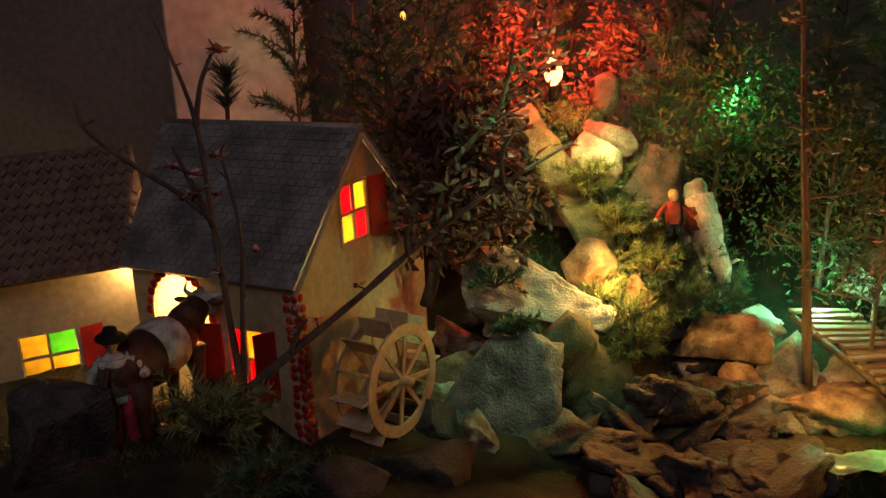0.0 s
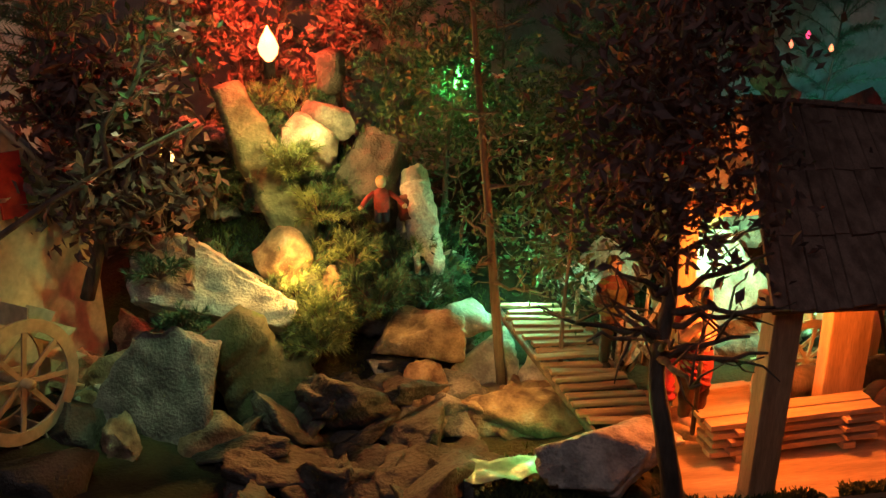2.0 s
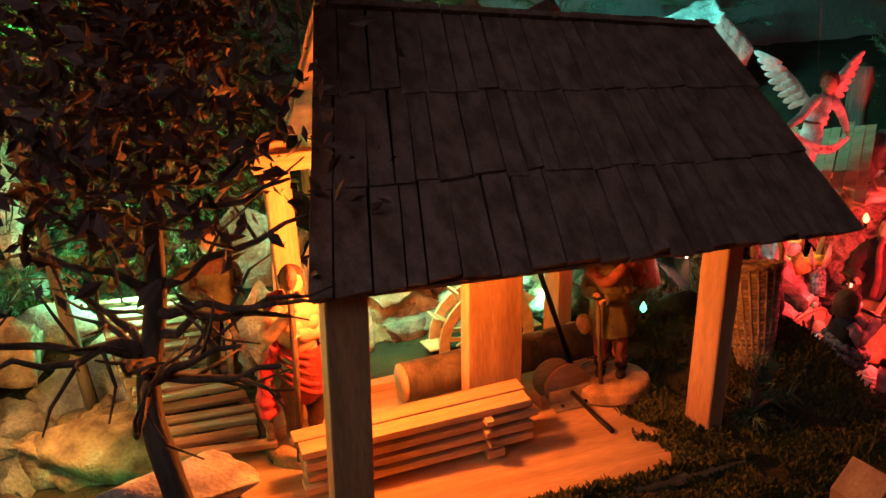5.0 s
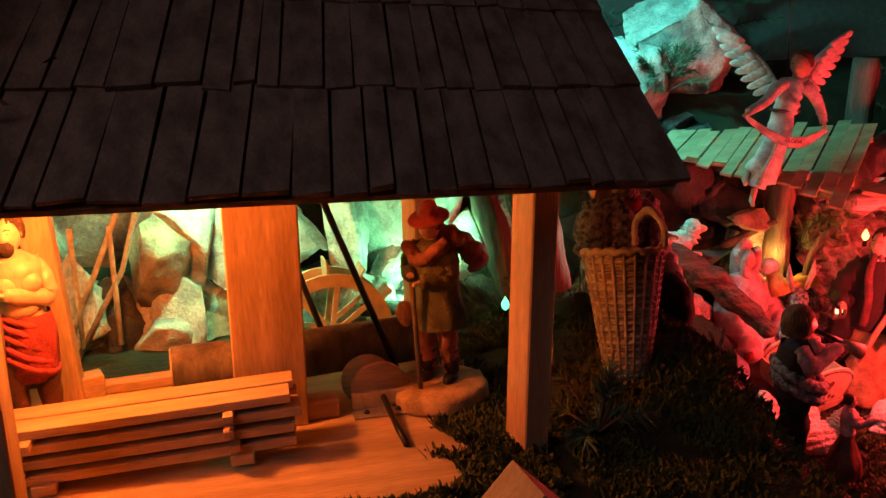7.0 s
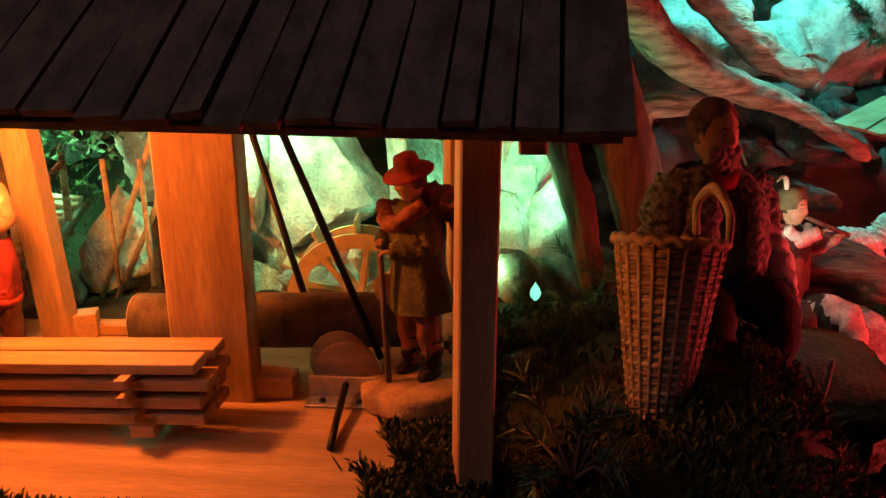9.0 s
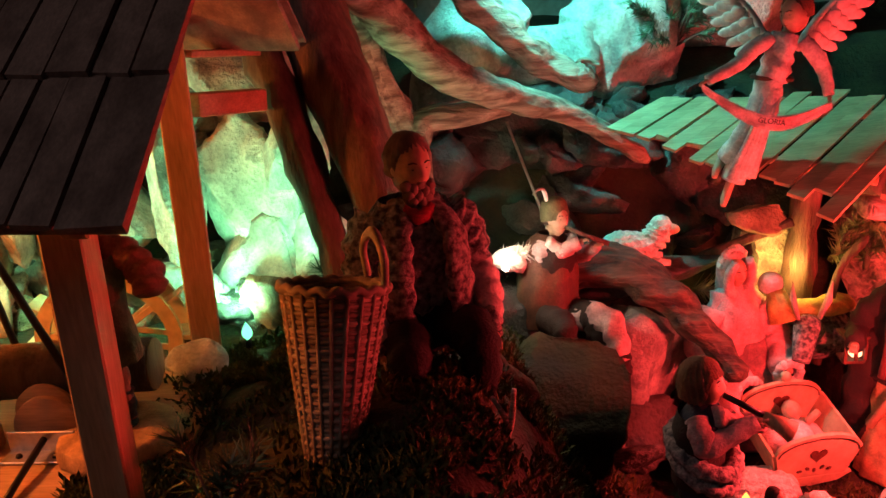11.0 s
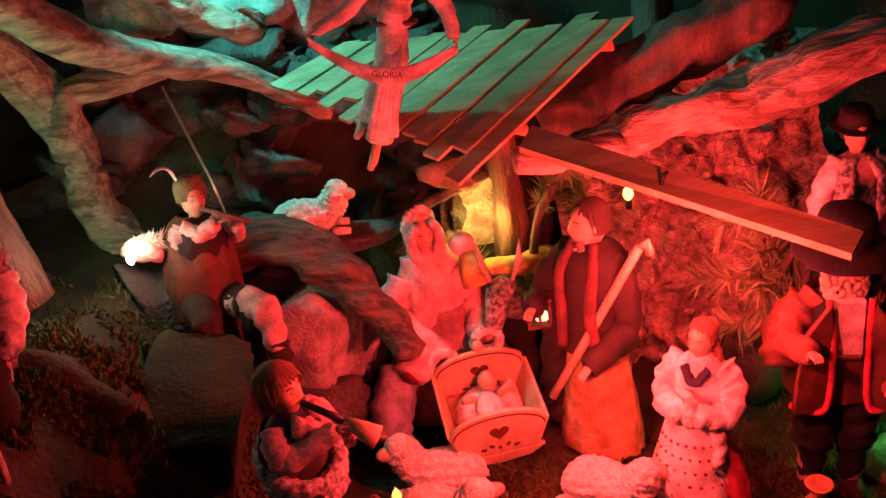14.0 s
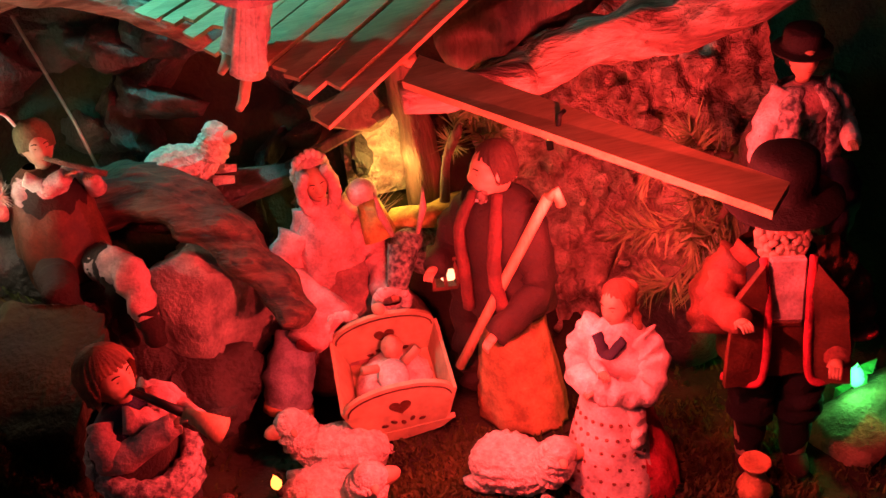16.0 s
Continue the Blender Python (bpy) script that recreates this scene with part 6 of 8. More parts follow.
single("straw_bundle", needles(Geo(), along(((0.86, 0.49, -0.045), (0.90, 0.48, -0.05), (0.95, 0.47, -0.06)), 5), WICKER, 0.03, 260, 0.0010, 1, 3), (0.90, 0.48, -0.08), "loose straw beside the stall", "straw", kind="stuff")


# ---------------------------------------------------------------- figures: plain carved dolls, each one mesh
def rotz(a):
    return pose(0, 0, 0, 0, 0, a)


def figure(name, label, base, H, face, top, low, hair=HAIR, robe=False, hands_at=((-0.17, -0.16, 0.55), (0.17, -0.16, 0.55)), hat=None, sleeve=None, seated=False, extra=None, lean=0.0, fold=0.10, wide=0.17, tilt=0, shoes=BROWNCLOTH, head_turn=0, vest=None, slim=0.9, nod=0, big=1.0, arm=0.052, elbow=None):
    """A doll that faces -y before it is turned; lengths are shares of its height."""
    g = Geo()
    M = Matrix.Translation(base) @ rotz(face) @ pose(0, 0, 0, tilt, lean, 0) @ Matrix.Diagonal((H * slim, H * slim, H, 1))
    sl = sleeve or top
    if seated:
        hip = 0.30
        for s in (-1, 1):
            g.sleeve([(s * 0.07, 0.04, hip + 0.03), (s * 0.12, -0.20, hip + 0.05), (s * 0.125, -0.27, hip - 0.02), (s * 0.10, -0.25, 0.05)], 0.088, 0.052, low, M)
            g.ball((s * 0.10, -0.29, 0.03), (0.045, 0.085, 0.035), shoes, M, 14, 8)
        g.lathe([(0.14, hip - 0.04), (0.155, hip + 0.05), (0.135, hip + 0.18), (0.155, hip + 0.32), (0.135, hip + 0.41), (0.06, hip + 0.46)], top, M, 30, 7, 0.05, 0.72)
        sh, hd = hip + 0.40, hip + 0.56
    elif robe:
        g.lathe([(wide, 0.0), (wide * 0.97, 0.05), (wide * 0.85, 0.2), (0.115, 0.45), (0.10, 0.56)], low, M, 40, 11, fold, 0.8)
        g.lathe([(0.118, 0.50), (0.122, 0.58), (0.13, 0.70), (0.125, 0.78), (0.05, 0.835)], top, M, 26, 7, 0.05, 0.75)
        sh, hd = 0.77, 0.905
    else:
        for s in (-1, 1):
            g.sleeve([(s * 0.055, 0, 0.50), (s * 0.07, -0.012, 0.27), (s * 0.075, 0.01, 0.05)], 0.074, 0.044, low, M)
            g.ball((s * 0.08, -0.03, 0.028), (0.042, 0.078, 0.034), shoes, M, 14, 8)
        g.lathe([(0.125, 0.42), (0.13, 0.47), (0.115, 0.58), (0.135, 0.70), (0.13, 0.77), (0.05, 0.83)], top, M, 24, 7, 0.05, 0.72)
        sh, hd = 0.76, 0.905
    for s, hnd in zip((-1, 1), hands_at):
        hnd = Vector(hnd)
        a = Vector((s * 0.115, 0.01, sh))
        e = a.lerp(hnd, 0.5) + (Vector((s * 0.06, 0.05, -0.07)) if elbow is None else Vector((s * elbow[0], elbow[1], elbow[2])))
        g.sleeve([a - Vector((s * 0.03, 0, -0.02)), a.lerp(e, 0.5) + Vector((s * 0.012, 0, 0.01)), e, hnd], arm, arm * 0.72, sl, M)
        g.paw(hnd, hnd - e, 0.026, SKIN, M)
    if vest:
        g.lathe([(0.150, sh - 0.27), (0.152, sh - 0.16), (0.158, sh - 0.06), (0.125, sh + 0.03)], vest, M @ pose(0, 0.012, 0), 26, 6, 0.05, 0.74, cap=False)
    K = M @ pose(0, 0, hd, nod, 0, head_turn) @ Matrix.Scale(big, 4)
    g.tube([(0, 0.005, hd - 0.11), (0, 0, hd - 0.03)], 0.034, SKIN, 12, M)
    g.carved_head(K, SKIN)
    if hair:
        g.strands(K, hair)
    if hat:
        g.lathe([(0.128, 0.040), (0.130, 0.046), (0.122, 0.054), (0.070, 0.060), (0.066, 0.09), (0.058, 0.125), (0.02, 0.138)], hat, K @ pose(0, 0.01, 0, 6, 4, 0), 30)
    if extra:
        extra(g, M, K)
    return single(name, g, base, label, "figurine")


# bare-chested man in a red cloth, with a staff
def red_extra(g, M, K):
    # chest and belly, then the cloth wound round the hips and over the shoulder
    for q in (-1, 1):
        g.ball((q * 0.055, -0.075, 0.70), (0.058, 0.034, 0.046), SKIN, M, 14, 9)
    g.ball((0, -0.06, 0.60), (0.085, 0.045, 0.06), SKIN, M, 14, 9)
    g.lathe([(0.095, 0.25), (0.120, 0.31), (0.126, 0.42), (0.118, 0.50), (0.102, 0.56)], REDCLOTH, M @ pose(0, 0, 0, 1, 3, 0), 60, 5, 0.16, 0.85, cap=False)
    for k, z in enumerate((0.36, 0.41, 0.46, 0.51, 0.55)):
        w = 0.122 - 0.003 * k
        g.tube([(w * math.cos(a), w * 0.86 * math.sin(a), z - (0.075 - 0.006 * k) * math.cos(a + 0.5)) for a in [-3.4 + 3.6 * i / 18 for i in range(19)]], taper(0.012, 0.022, 19), CRIMSON if k % 2 else REDCLOTH, 8, M, 0.2)
    g.sleeve([(-0.13, 0.0, 0.60), (-0.17, 0.06, 0.48), (-0.20, 0.07, 0.32), (-0.19, 0.05, 0.20)], 0.045, 0.075, CRIMSON, M, 18, 0.35, 0.6)
    g.sleeve([(-0.06, 0.09, 0.60), (-0.10, 0.10, 0.78), (-0.02, 0.06, 0.83)], 0.06, 0.04, REDCLOTH, M, 14, 0.3, 0.5)
    g.tube([(-0.15, -0.17, 0.0), (-0.11, -0.16, 0.55), (-0.10, -0.155, 1.06)], 0.018, TRUNKRED, 10, M, 0.12)
    g.ball((-0.10, -0.155, 1.0), (0.045, 0.045, 0.07), LEATHER, M, 12, 9, 0.2, 14)
    g.ball((0, -0.052, -0.052), (0.040, 0.034, 0.036), HAIR, K, 12, 9, 0.3, 60)
    g.lathe([(0.25, -0.05), (0.24, 0.0), (0.2, 0.015)], OCHRE, M, 30, 3, 0.05)


figure("red_cloth_figurine", "carved bare-chested man in a red cloth with a staff", (0.020, 0.098, 0.020), 0.190, 20, SKIN, LEATHER, hands_at=((-0.10, -0.14, 0.80), (-0.07, -0.14, 0.68)), sleeve=SKIN, extra=red_extra, hair=HAIR, shoes=SKIN, head_turn=-25, arm=0.043, elbow=(0.10, 0.02, -0.10))


def wood_extra(g, M, K):
    # open coat, scarf, bundle on the back, pouch and stick
    g.lathe([(0.185, 0.33), (0.175, 0.42), (0.150, 0.55), (0.165, 0.70), (0.12, 0.81)], OLIVE, M @ pose(0, 0.02, 0), 40, 6, 0.10, 0.85, cap=False)
    g.sleeve([(-0.14, -0.05, 0.80), (0, -0.12, 0.74), (0.12, -0.02, 0.82)], 0.045, 0.05, JACKET, M, 14, 0.25, 0.7)
    g.sleeve([(-0.05, 0.10, 0.84), (0.06, 0.17, 0.80), (0.18, 0.20, 0.72), (0.24, 0.18, 0.64)], 0.075, 0.085, JACKET, M, 18, 0.3, 0.75)
    g.ball((-0.19, -0.05, 0.40), (0.065, 0.05, 0.075), OCHRE, M, 16, 11, 0.2, 14)
    g.tube([(-0.14, -0.03, 0.47), (-0.02, -0.10, 0.62), (0.10, -0.05, 0.78)], 0.010, LEATHER, 8, M)
    g.tube([(-0.05, -0.19, 0.0), (-0.06, -0.17, 0.62)], 0.016, BARK, 8, M, 0.15)
    for q in (-1, 1):
        g.sleeve([(q * 0.075, 0.0, 0.19), (q * 0.08, 0.0, 0.06)], 0.058, 0.046, BROWNCLOTH, M, 12, 0.2)
    g.lathe([(0.31, -0.09), (0.30, -0.02), (0.27, 0.0), (0.2, 0.012)], OCHRE, M @ pose(0, -0.03, 0), 30, 3, 0.05)


figure("woodcutter_figurine", "carved woodcutter in a red hat with pack and stick", (0.366, 0.086, 0.028), 0.160, -38, OLIVE, JACKET, hands_at=((-0.08, -0.14, 0.66), (-0.01, -0.15, 0.62)), hat=REDCLOTH, extra=wood_extra, lean=-3, head_turn=-14, nod=8, arm=0.058)


def big_extra(g, M, K):
    # full grey beard, speckled open jacket, dark shirt, loose pale sleeves, trouser braces
    for k in range(22):
        a = k * 2.4
        w = 0.045 * (1 - 0.3 * k / 22)
        g.ball((w * math.sin(a), -0.050 - 0.010 * math.cos(a), -0.030 - 0.0026 * k), 0.018, GREYHAIR, K, 7, 5, 0.3, 60)
    g.lathe([(0.165, 0.34), (0.175, 0.45), (0.182, 0.58), (0.175, 0.68), (0.115, 0.755)], GREYKNIT, M @ pose(0, 0.03, 0), 40, 5, 0.07, 0.80, cap=False)
    for q in (-1, 1):
        g.sleeve([(q * 0.055, -0.02, 0.755), (q * 0.105, -0.115, 0.66), (q * 0.115, -0.130, 0.52), (q * 0.125, -0.125, 0.36)], 0.045, 0.062, GREYKNIT, M, 16, 0.2, 0.5)
        g.sleeve([(q * 0.135, 0.01, 0.71), (q * 0.190, 0.0, 0.62), (q * 0.215, -0.03, 0.52)], 0.078, 0.066, GREYKNIT, M, 18, 0.2)
        g.sleeve([(q * 0.215, -0.03, 0.53), (q * 0.225, -0.10, 0.44), (q * 0.20, -0.19, 0.36)], 0.058, 0.046, WHITECLOTH, M, 18, 0.22)
    g.sleeve([(-0.05, -0.055, 0.735), (0.0, -0.085, 0.715), (0.05, -0.055, 0.735)], 0.024, 0.024, CRIMSON, M, 10, 0.2)


figure("shepherd_figurine", "seated grey-haired shepherd in a speckled wool jacket", (0.582, 0.185, -0.022), 0.246, 24, BLUECLOTH, DARKCLOTH, hair=GREYHAIR, seated=True, sleeve=GREYKNIT, hands_at=((-0.20, -0.21, 0.33), (0.19, -0.24, 0.34)), extra=big_extra, head_turn=12, big=1.15, nod=6)
single("forked_twig", Geo().tube(along(((0.640, 0.105, -0.02), (0.652, 0.098, 0.012), (0.656, 0.095, 0.045)), 4), taper(0.0035, 0.002, 9), DRIFT, 7).tube([(0.650, 0.099, 0.008), (0.634, 0.095, 0.022)], [0.003, 0.0018], DRIFT, 7).tube([(0.652, 0.098, 0.014), (0.640, 0.094, 0.040)], [0.0028, 0.0015], DRIFT, 7), (0.640, 0.105, -0.02), "small forked twig leaning on the shepherd's knee", "twig")


def flute_extra(g, M, K):
    g.tube([(0.0, -0.075, 0.83), (0.20, -0.24, 0.75)], [0.010, 0.014], TRUNKRED, 8, M)
    g.lathe([(0.078, -0.02), (0.080, 0.03), (0.066, 0.075), (0.03, 0.10)], OLIVE, K @ pose(0, 0.018, 0.012, -14, 0, 0), 20, 4, 0.05)
    g.tube(along(((-0.05, 0.03, 0.08), (-0.09, 0.02, 0.15), (-0.15, 0.0, 0.165), (-0.19, 0.0, 0.14)), 4), [0.010, 0.013, 0.015, 0.016, 0.016, 0.015, 0.014, 0.013, 0.012, 0.010, 0.008, 0.006, 0.003], WHITECLOTH, 8, K, flat=0.4)
    # shaggy cloak over the back, loose collar
    g.lathe([(0.20, 0.28), (0.21, 0.42), (0.19, 0.58), (0.15, 0.72), (0.08, 0.78)], LEATHER, M @ pose(0, 0.045, 0), 44, 9, 0.16, 0.85, cap=False)
    g.sleeve([(-0.10, -0.04, 0.76), (0, -0.09, 0.70), (0.10, -0.04, 0.76)], 0.034, 0.034, WHITECLOTH, M, 12, 0.3)
    # leg stretched out in front
    g.sleeve([(0.10, -0.10, 0.34), (0.16, -0.34, 0.34), (0.17, -0.44, 0.16)], 0.085, 0.06, PINKCLOTH, M, 18, 0.25)
    g.sleeve([(0.17, -0.42, 0.20), (0.18, -0.45, 0.03)], 0.062, 0.048, BROWNCLOTH, M, 14, 0.2)


figure("flute_player_figurine", "seated boy with feathered cap playing a flute", (0.690, 0.385, -0.092), 0.196, 40, BROWNCLOTH, BROWNCLOTH, seated=True, sleeve=PINKCLOTH, hands_at=((0.05, -0.15, 0.76), (0.14, -0.20, 0.74)), extra=flute_extra, vest=LEATHER, lean=6, big=1.05, hair=HAIR)


def knit_extra(g, M, K):
    g.strands(K, CHESTNUT, (0.084, 0.086, 0.088), (0, 0.016, 0.012), -0.75, 26, 0.08, 0.35)
    # thick knitted collar ring and scarf
    g.tube([(0.155 * math.cos(a), 0.135 * math.sin(a) - 0.01, 0.62 + 0.06 * math.sin(a)) for a in [6.283 * i / 40 for i in range(41)]], [0.034 + 0.006 * (i % 2) for i in range(41)], GREYKNIT, 10, M, 0.3)
    g.tube([(0.150 * math.cos(a), 0.130 * math.sin(a) - 0.01, 0.55 + 0.06 * math.sin(a)) for a in [6.283 * i / 40 for i in range(41)]], [0.030 + 0.006 * (i % 2) for i in range(41)], GREYKNIT, 10, M, 0.3)
    g.sleeve([(-0.06, -0.06, 0.80), (0.03, -0.11, 0.74), (0.10, -0.06, 0.80)], 0.045, 0.045, PINKCLOTH, M, 14, 0.3)
    g.tube([(0.0, -0.08, 0.87), (0.03, -0.24, 0.80)], [0.012, 0.016], IRON, 8, M)
    g.tube([(0.03, -0.24, 0.80), (0.05, -0.36, 0.74)], [0.018, 0.045], PINE, 14, M)


figure("piper_figurine", "boy in a knitted waistcoat blowing a small horn", (0.812, 0.190, -0.200), 0.215, 66, BLUECLOTH, DARKCLOTH, hair=None, sleeve=PINKCLOTH, hands_at=((0.0, -0.22, 0.78), (0.07, -0.24, 0.74)), extra=knit_extra, vest=BROWNCLOTH, big=1.1)
figure("kneeling_child_figurine", "kneeling child figurine with outstretched arm", (0.868, 0.165, -0.19), 0.10, 60, PINKCLOTH, LEATHER, robe=True, wide=0.3, hands_at=((-0.1, -0.3, 0.75), (0.2, -0.2, 0.6)))


def mary_extra(g, M, K):
    # wide skirt that spreads to one side, shoulder cape, hood, ruffled cuffs
    g.lathe([(0.40, 0.0), (0.40, 0.05), (0.35, 0.18), (0.27, 0.32), (0.20, 0.46), (0.16, 0.56)], DUSKYROSE, M @ pose(0.04, -0.06, 0), 70, 7, 0.11, 0.85)
    g.lathe([(0.215, 0.45), (0.215, 0.52), (0.195, 0.61), (0.160, 0.70), (0.10, 0.78), (0.06, 0.82)], PINKCLOTH, M @ pose(0, -0.02, 0), 60, 4, 0.03, 0.85, cap=False)
    g.strands(K, PINKCLOTH, (0.094, 0.086, 0.110), (0, 0.036, 0.010), -1.1, 9, 0.05, 0.74)
    for q in (-1, 1):
        g.sleeve([(q * 0.045, -0.052, 0.088), (q * 0.078, -0.045, 0.02), (q * 0.070, -0.050, -0.07), (q * 0.03, -0.062, -0.115)], 0.026, 0.034, PINKCLOTH, K, 14, 0.15)
    for q, h in ((-1, (-0.04, -0.30, 0.36)), (1, (0.22, -0.28, 0.42))):
        h = Vector(h)
        g.sleeve([(q * 0.14, -0.02, 0.70), (q * 0.23, -0.10, 0.54), h], 0.085, 0.088, PINKCLOTH, M, 22, 0.2)
        for k in range(12):
            a = 0.5236 * k
            g.ball(h + Vector((0.072 * math.cos(a), -0.035, 0.060 * math.sin(a))), (0.030, 0.026, 0.028), WHITECLOTH, M, 9, 6, 0.4, 22)
    for k in range(11):
        a = 0.1 + 0.29 * k
        g.ball((0.088 * math.cos(a), 0.040, 0.022 + 0.108 * math.sin(a)), (0.018, 0.026, 0.018), WHITECLOTH, K, 10, 7, 0.4, 25)
    # rolled cloth and the hem tube with its golden border
    g.sleeve([(-0.14, -0.26, 0.40), (-0.22, -0.36, 0.34)], 0.080, 0.086, PINKCLOTH, M, 20, 0.15)
    g.tube([(-0.22, -0.362, 0.338), (-0.222, -0.368, 0.336)], 0.050, REDCLOTH, 16, M)
    g.sleeve([(-0.26, -0.22, 0.30), (-0.34, -0.34, 0.18), (-0.38, -0.40, 0.06)], 0.105, 0.110, GREYBLUE, M, 24, 0.08)
    g.tube([(-0.378, -0.398, 0.065), (-0.39, -0.412, 0.035)], 0.120, OCHRE, 26, M, 0.1)


figure("kneeling_mother_figurine", "kneeling veiled mother figurine in pale rose robes", (0.898, 0.462, -0.198), 0.208, 14, PINKCLOTH, PINKCLOTH, hair=None, robe=True, wide=0.24, hands_at=((0.0, -0.30, 0.38), (0.24, -0.26, 0.44)), extra=mary_extra, head_turn=10, tilt=4, nod=4, big=0.98)
single("infant_figurine", Geo().ball((0.940, 0.45, -0.005), (0.014, 0.013, 0.013), WHITECLOTH, u=12, v=8).tube([(0.944, 0.447, -0.012), (0.952, 0.435, -0.045)], [0.010, 0.016], YELLOWCLOTH, 10), (0.95, 0.435, -0.06), "small swaddled child figurine with white cap", "figurine").location.z -= 0.020


def jo_extra(g, M, K):
    # open coat with wide lapels, hanging long on one side
    g.lathe([(0.172, 0.44), (0.165, 0.52), (0.155, 0.62), (0.165, 0.72), (0.125, 0.81), (0.055, 0.85)], BROWNCLOTH, M @ pose(0, 0.012, 0), 40, 6, 0.08, 0.84, cap=False)
    g.sleeve([(-0.13, 0.02, 0.62), (-0.18, 0.03, 0.42), (-0.19, 0.02, 0.20), (-0.17, 0.0, 0.06)], 0.085, 0.095, BROWNCLOTH, M, 22, 0.25, 0.8)
    g.prism([(-0.030, 0.84), (0.022, 0.84), (-0.006, 0.72)], 0.012, WHITECLOTH, M @ pose(-0.01, -0.120, 0, -4, 0, 0))
    g.prism([(-0.040, 0.76), (0.030, 0.76), (0.012, 0.56), (-0.03, 0.56)], 0.012, BLUECLOTH, M @ pose(-0.01, -0.114, 0, -2, 0, 0))
    for k in range(16):
        a = k * 2.4
        g.ball((0.036 * math.sin(a), -0.050 - 0.008 * math.cos(a), -0.050 - 0.002 * k), 0.015, GREYHAIR, K, 7, 5, 0.3, 60)
    for q in (-1, 1):
        g.sleeve([(q * 0.045, -0.05, 0.855), (q * 0.070, -0.125, 0.76), (q * 0.060, -0.145, 0.62), (q * 0.075, -0.135, 0.48)], 0.018, 0.024, JACKETDARK, M, 14, 0.1, 0.8)


JACKETDARK = cloth("dark_red_felt", (0.12, 0.035, 0.03))
figure("staff_bearer_figurine", "bearded man figurine in brown coat with staff", (1.058, 0.365, -0.214), 0.258, -34, BROWNCLOTH, OCHRE, robe=True, sleeve=BROWNCLOTH, hands_at=((-0.20, -0.14, 0.60), (0.08, -0.22, 0.46)), extra=jo_extra, wide=0.185, fold=0.14, hair=HAIR, head_turn=-38, arm=0.062)
single("wooden_staff", Geo().tube([(1.012, 0.335, -0.138), (1.050, 0.330, -0.070), (1.097, 0.335, 0.007)], 0.0042, PINE, 10).tube([(1.097, 0.335, 0.007), (1.103, 0.333, 0.012), (1.106, 0.334, 0.000)], 0.0042, PINE, 8), (1.05, 0.33, -0.138), "pale wooden shepherd's staff held by the figurine", "staff")


def lantern():
    t = thing("hand_lantern", (1.008, 0.385, -0.090), "tiny square hand lantern with a glowing panel", "lantern")
    part("frame", Geo().box((0.024, 0.022, 0.003), LEATHER, pose(1.008, 0.385, -0.086)).box((0.026, 0.024, 0.003), LEATHER, pose(1.008, 0.385, -0.058)).box((0.003, 0.003, 0.026), LEATHER, pose(0.998, 0.376, -0.072)).box((0.003, 0.003, 0.026), LEATHER, pose(1.018, 0.376, -0.072)).box((0.003, 0.003, 0.026), LEATHER, pose(1.008, 0.374, -0.072)), t)
    part("light", Geo().box((0.012, 0.010, 0.008), glow("lantern_glow", (1, 0.62, 0.35), 1.8), pose(1.010, 0.382, -0.078), 0.002), t, "warm glowing flame")
    part("ring", Geo().tube([(1.003, 0.385, -0.056), (1.008, 0.385, -0.046), (1.013, 0.385, -0.056)], 0.0012, IRON, 6), t)


lantern()


def girl_extra(g, M, K):
    g.lathe([(0.250, 0.05), (0.235, 0.14), (0.185, 0.32), (0.130, 0.50), (0.10, 0.56)], WHITECLOTH, M @ pose(-0.035, -0.035, 0), 80, 13, 0.06, 0.84, cap=False)
    for k in range(54):
        row, col = k // 9, k % 9
        a, z = -2.75 + 0.27 * col + 0.13 * (row % 2), 0.10 + 0.065 * row
        rr = 0.268 - 0.265 * z
        g.ball((rr * math.cos(a) - 0.035, rr * 0.84 * math.sin(a) - 0.036, z), (0.010, 0.010, 0.008), JACKET, M, 6, 4)
    g.strands(K, CHESTNUT, (0.070, 0.074, 0.080), (0, 0.020, 0.020), -0.7, 20, 0.05, 0.50)
    g.sleeve([(0.05, 0.05, -0.02), (0.075, 0.03, -0.10), (0.085, -0.02, -0.17)], 0.022, 0.014, CHESTNUT, K, 10, 0.3)
    g.ball((0, 0.09, 0.02), (0.045, 0.035, 0.045), CHESTNUT, K, 12, 8, 0.2, 40)
    g.lathe([(0.135, 0.54), (0.150, 0.62), (0.152, 0.70), (0.125, 0.78), (0.05, 0.83)], WHITECLOTH, M @ pose(0, 0.008, 0), 50, 6, 0.05, 0.8)
    g.sleeve([(-0.06, -0.085, 0.81), (0.0, -0.125, 0.75), (0.06, -0.085, 0.81)], 0.024, 0.024, BLUECLOTH, M, 12, 0.2, 0.6)
    for q in (-1, 1):
        g.sleeve([(q * 0.10, 0.0, 0.79), (q * 0.165, -0.02, 0.70), (q * 0.155, -0.09, 0.605), (q * 0.05, -0.17, 0.61), (-q * 0.03, -0.19, 0.63 + 0.03 * q)], 0.066, 0.046, WHITECLOTH, M, 20, 0.22)
    g.sleeve([(0.10, -0.12, 0.56), (0.13, -0.14, 0.44), (0.12, -0.15, 0.34)], 0.040, 0.024, WHITECLOTH, M, 12, 0.3)


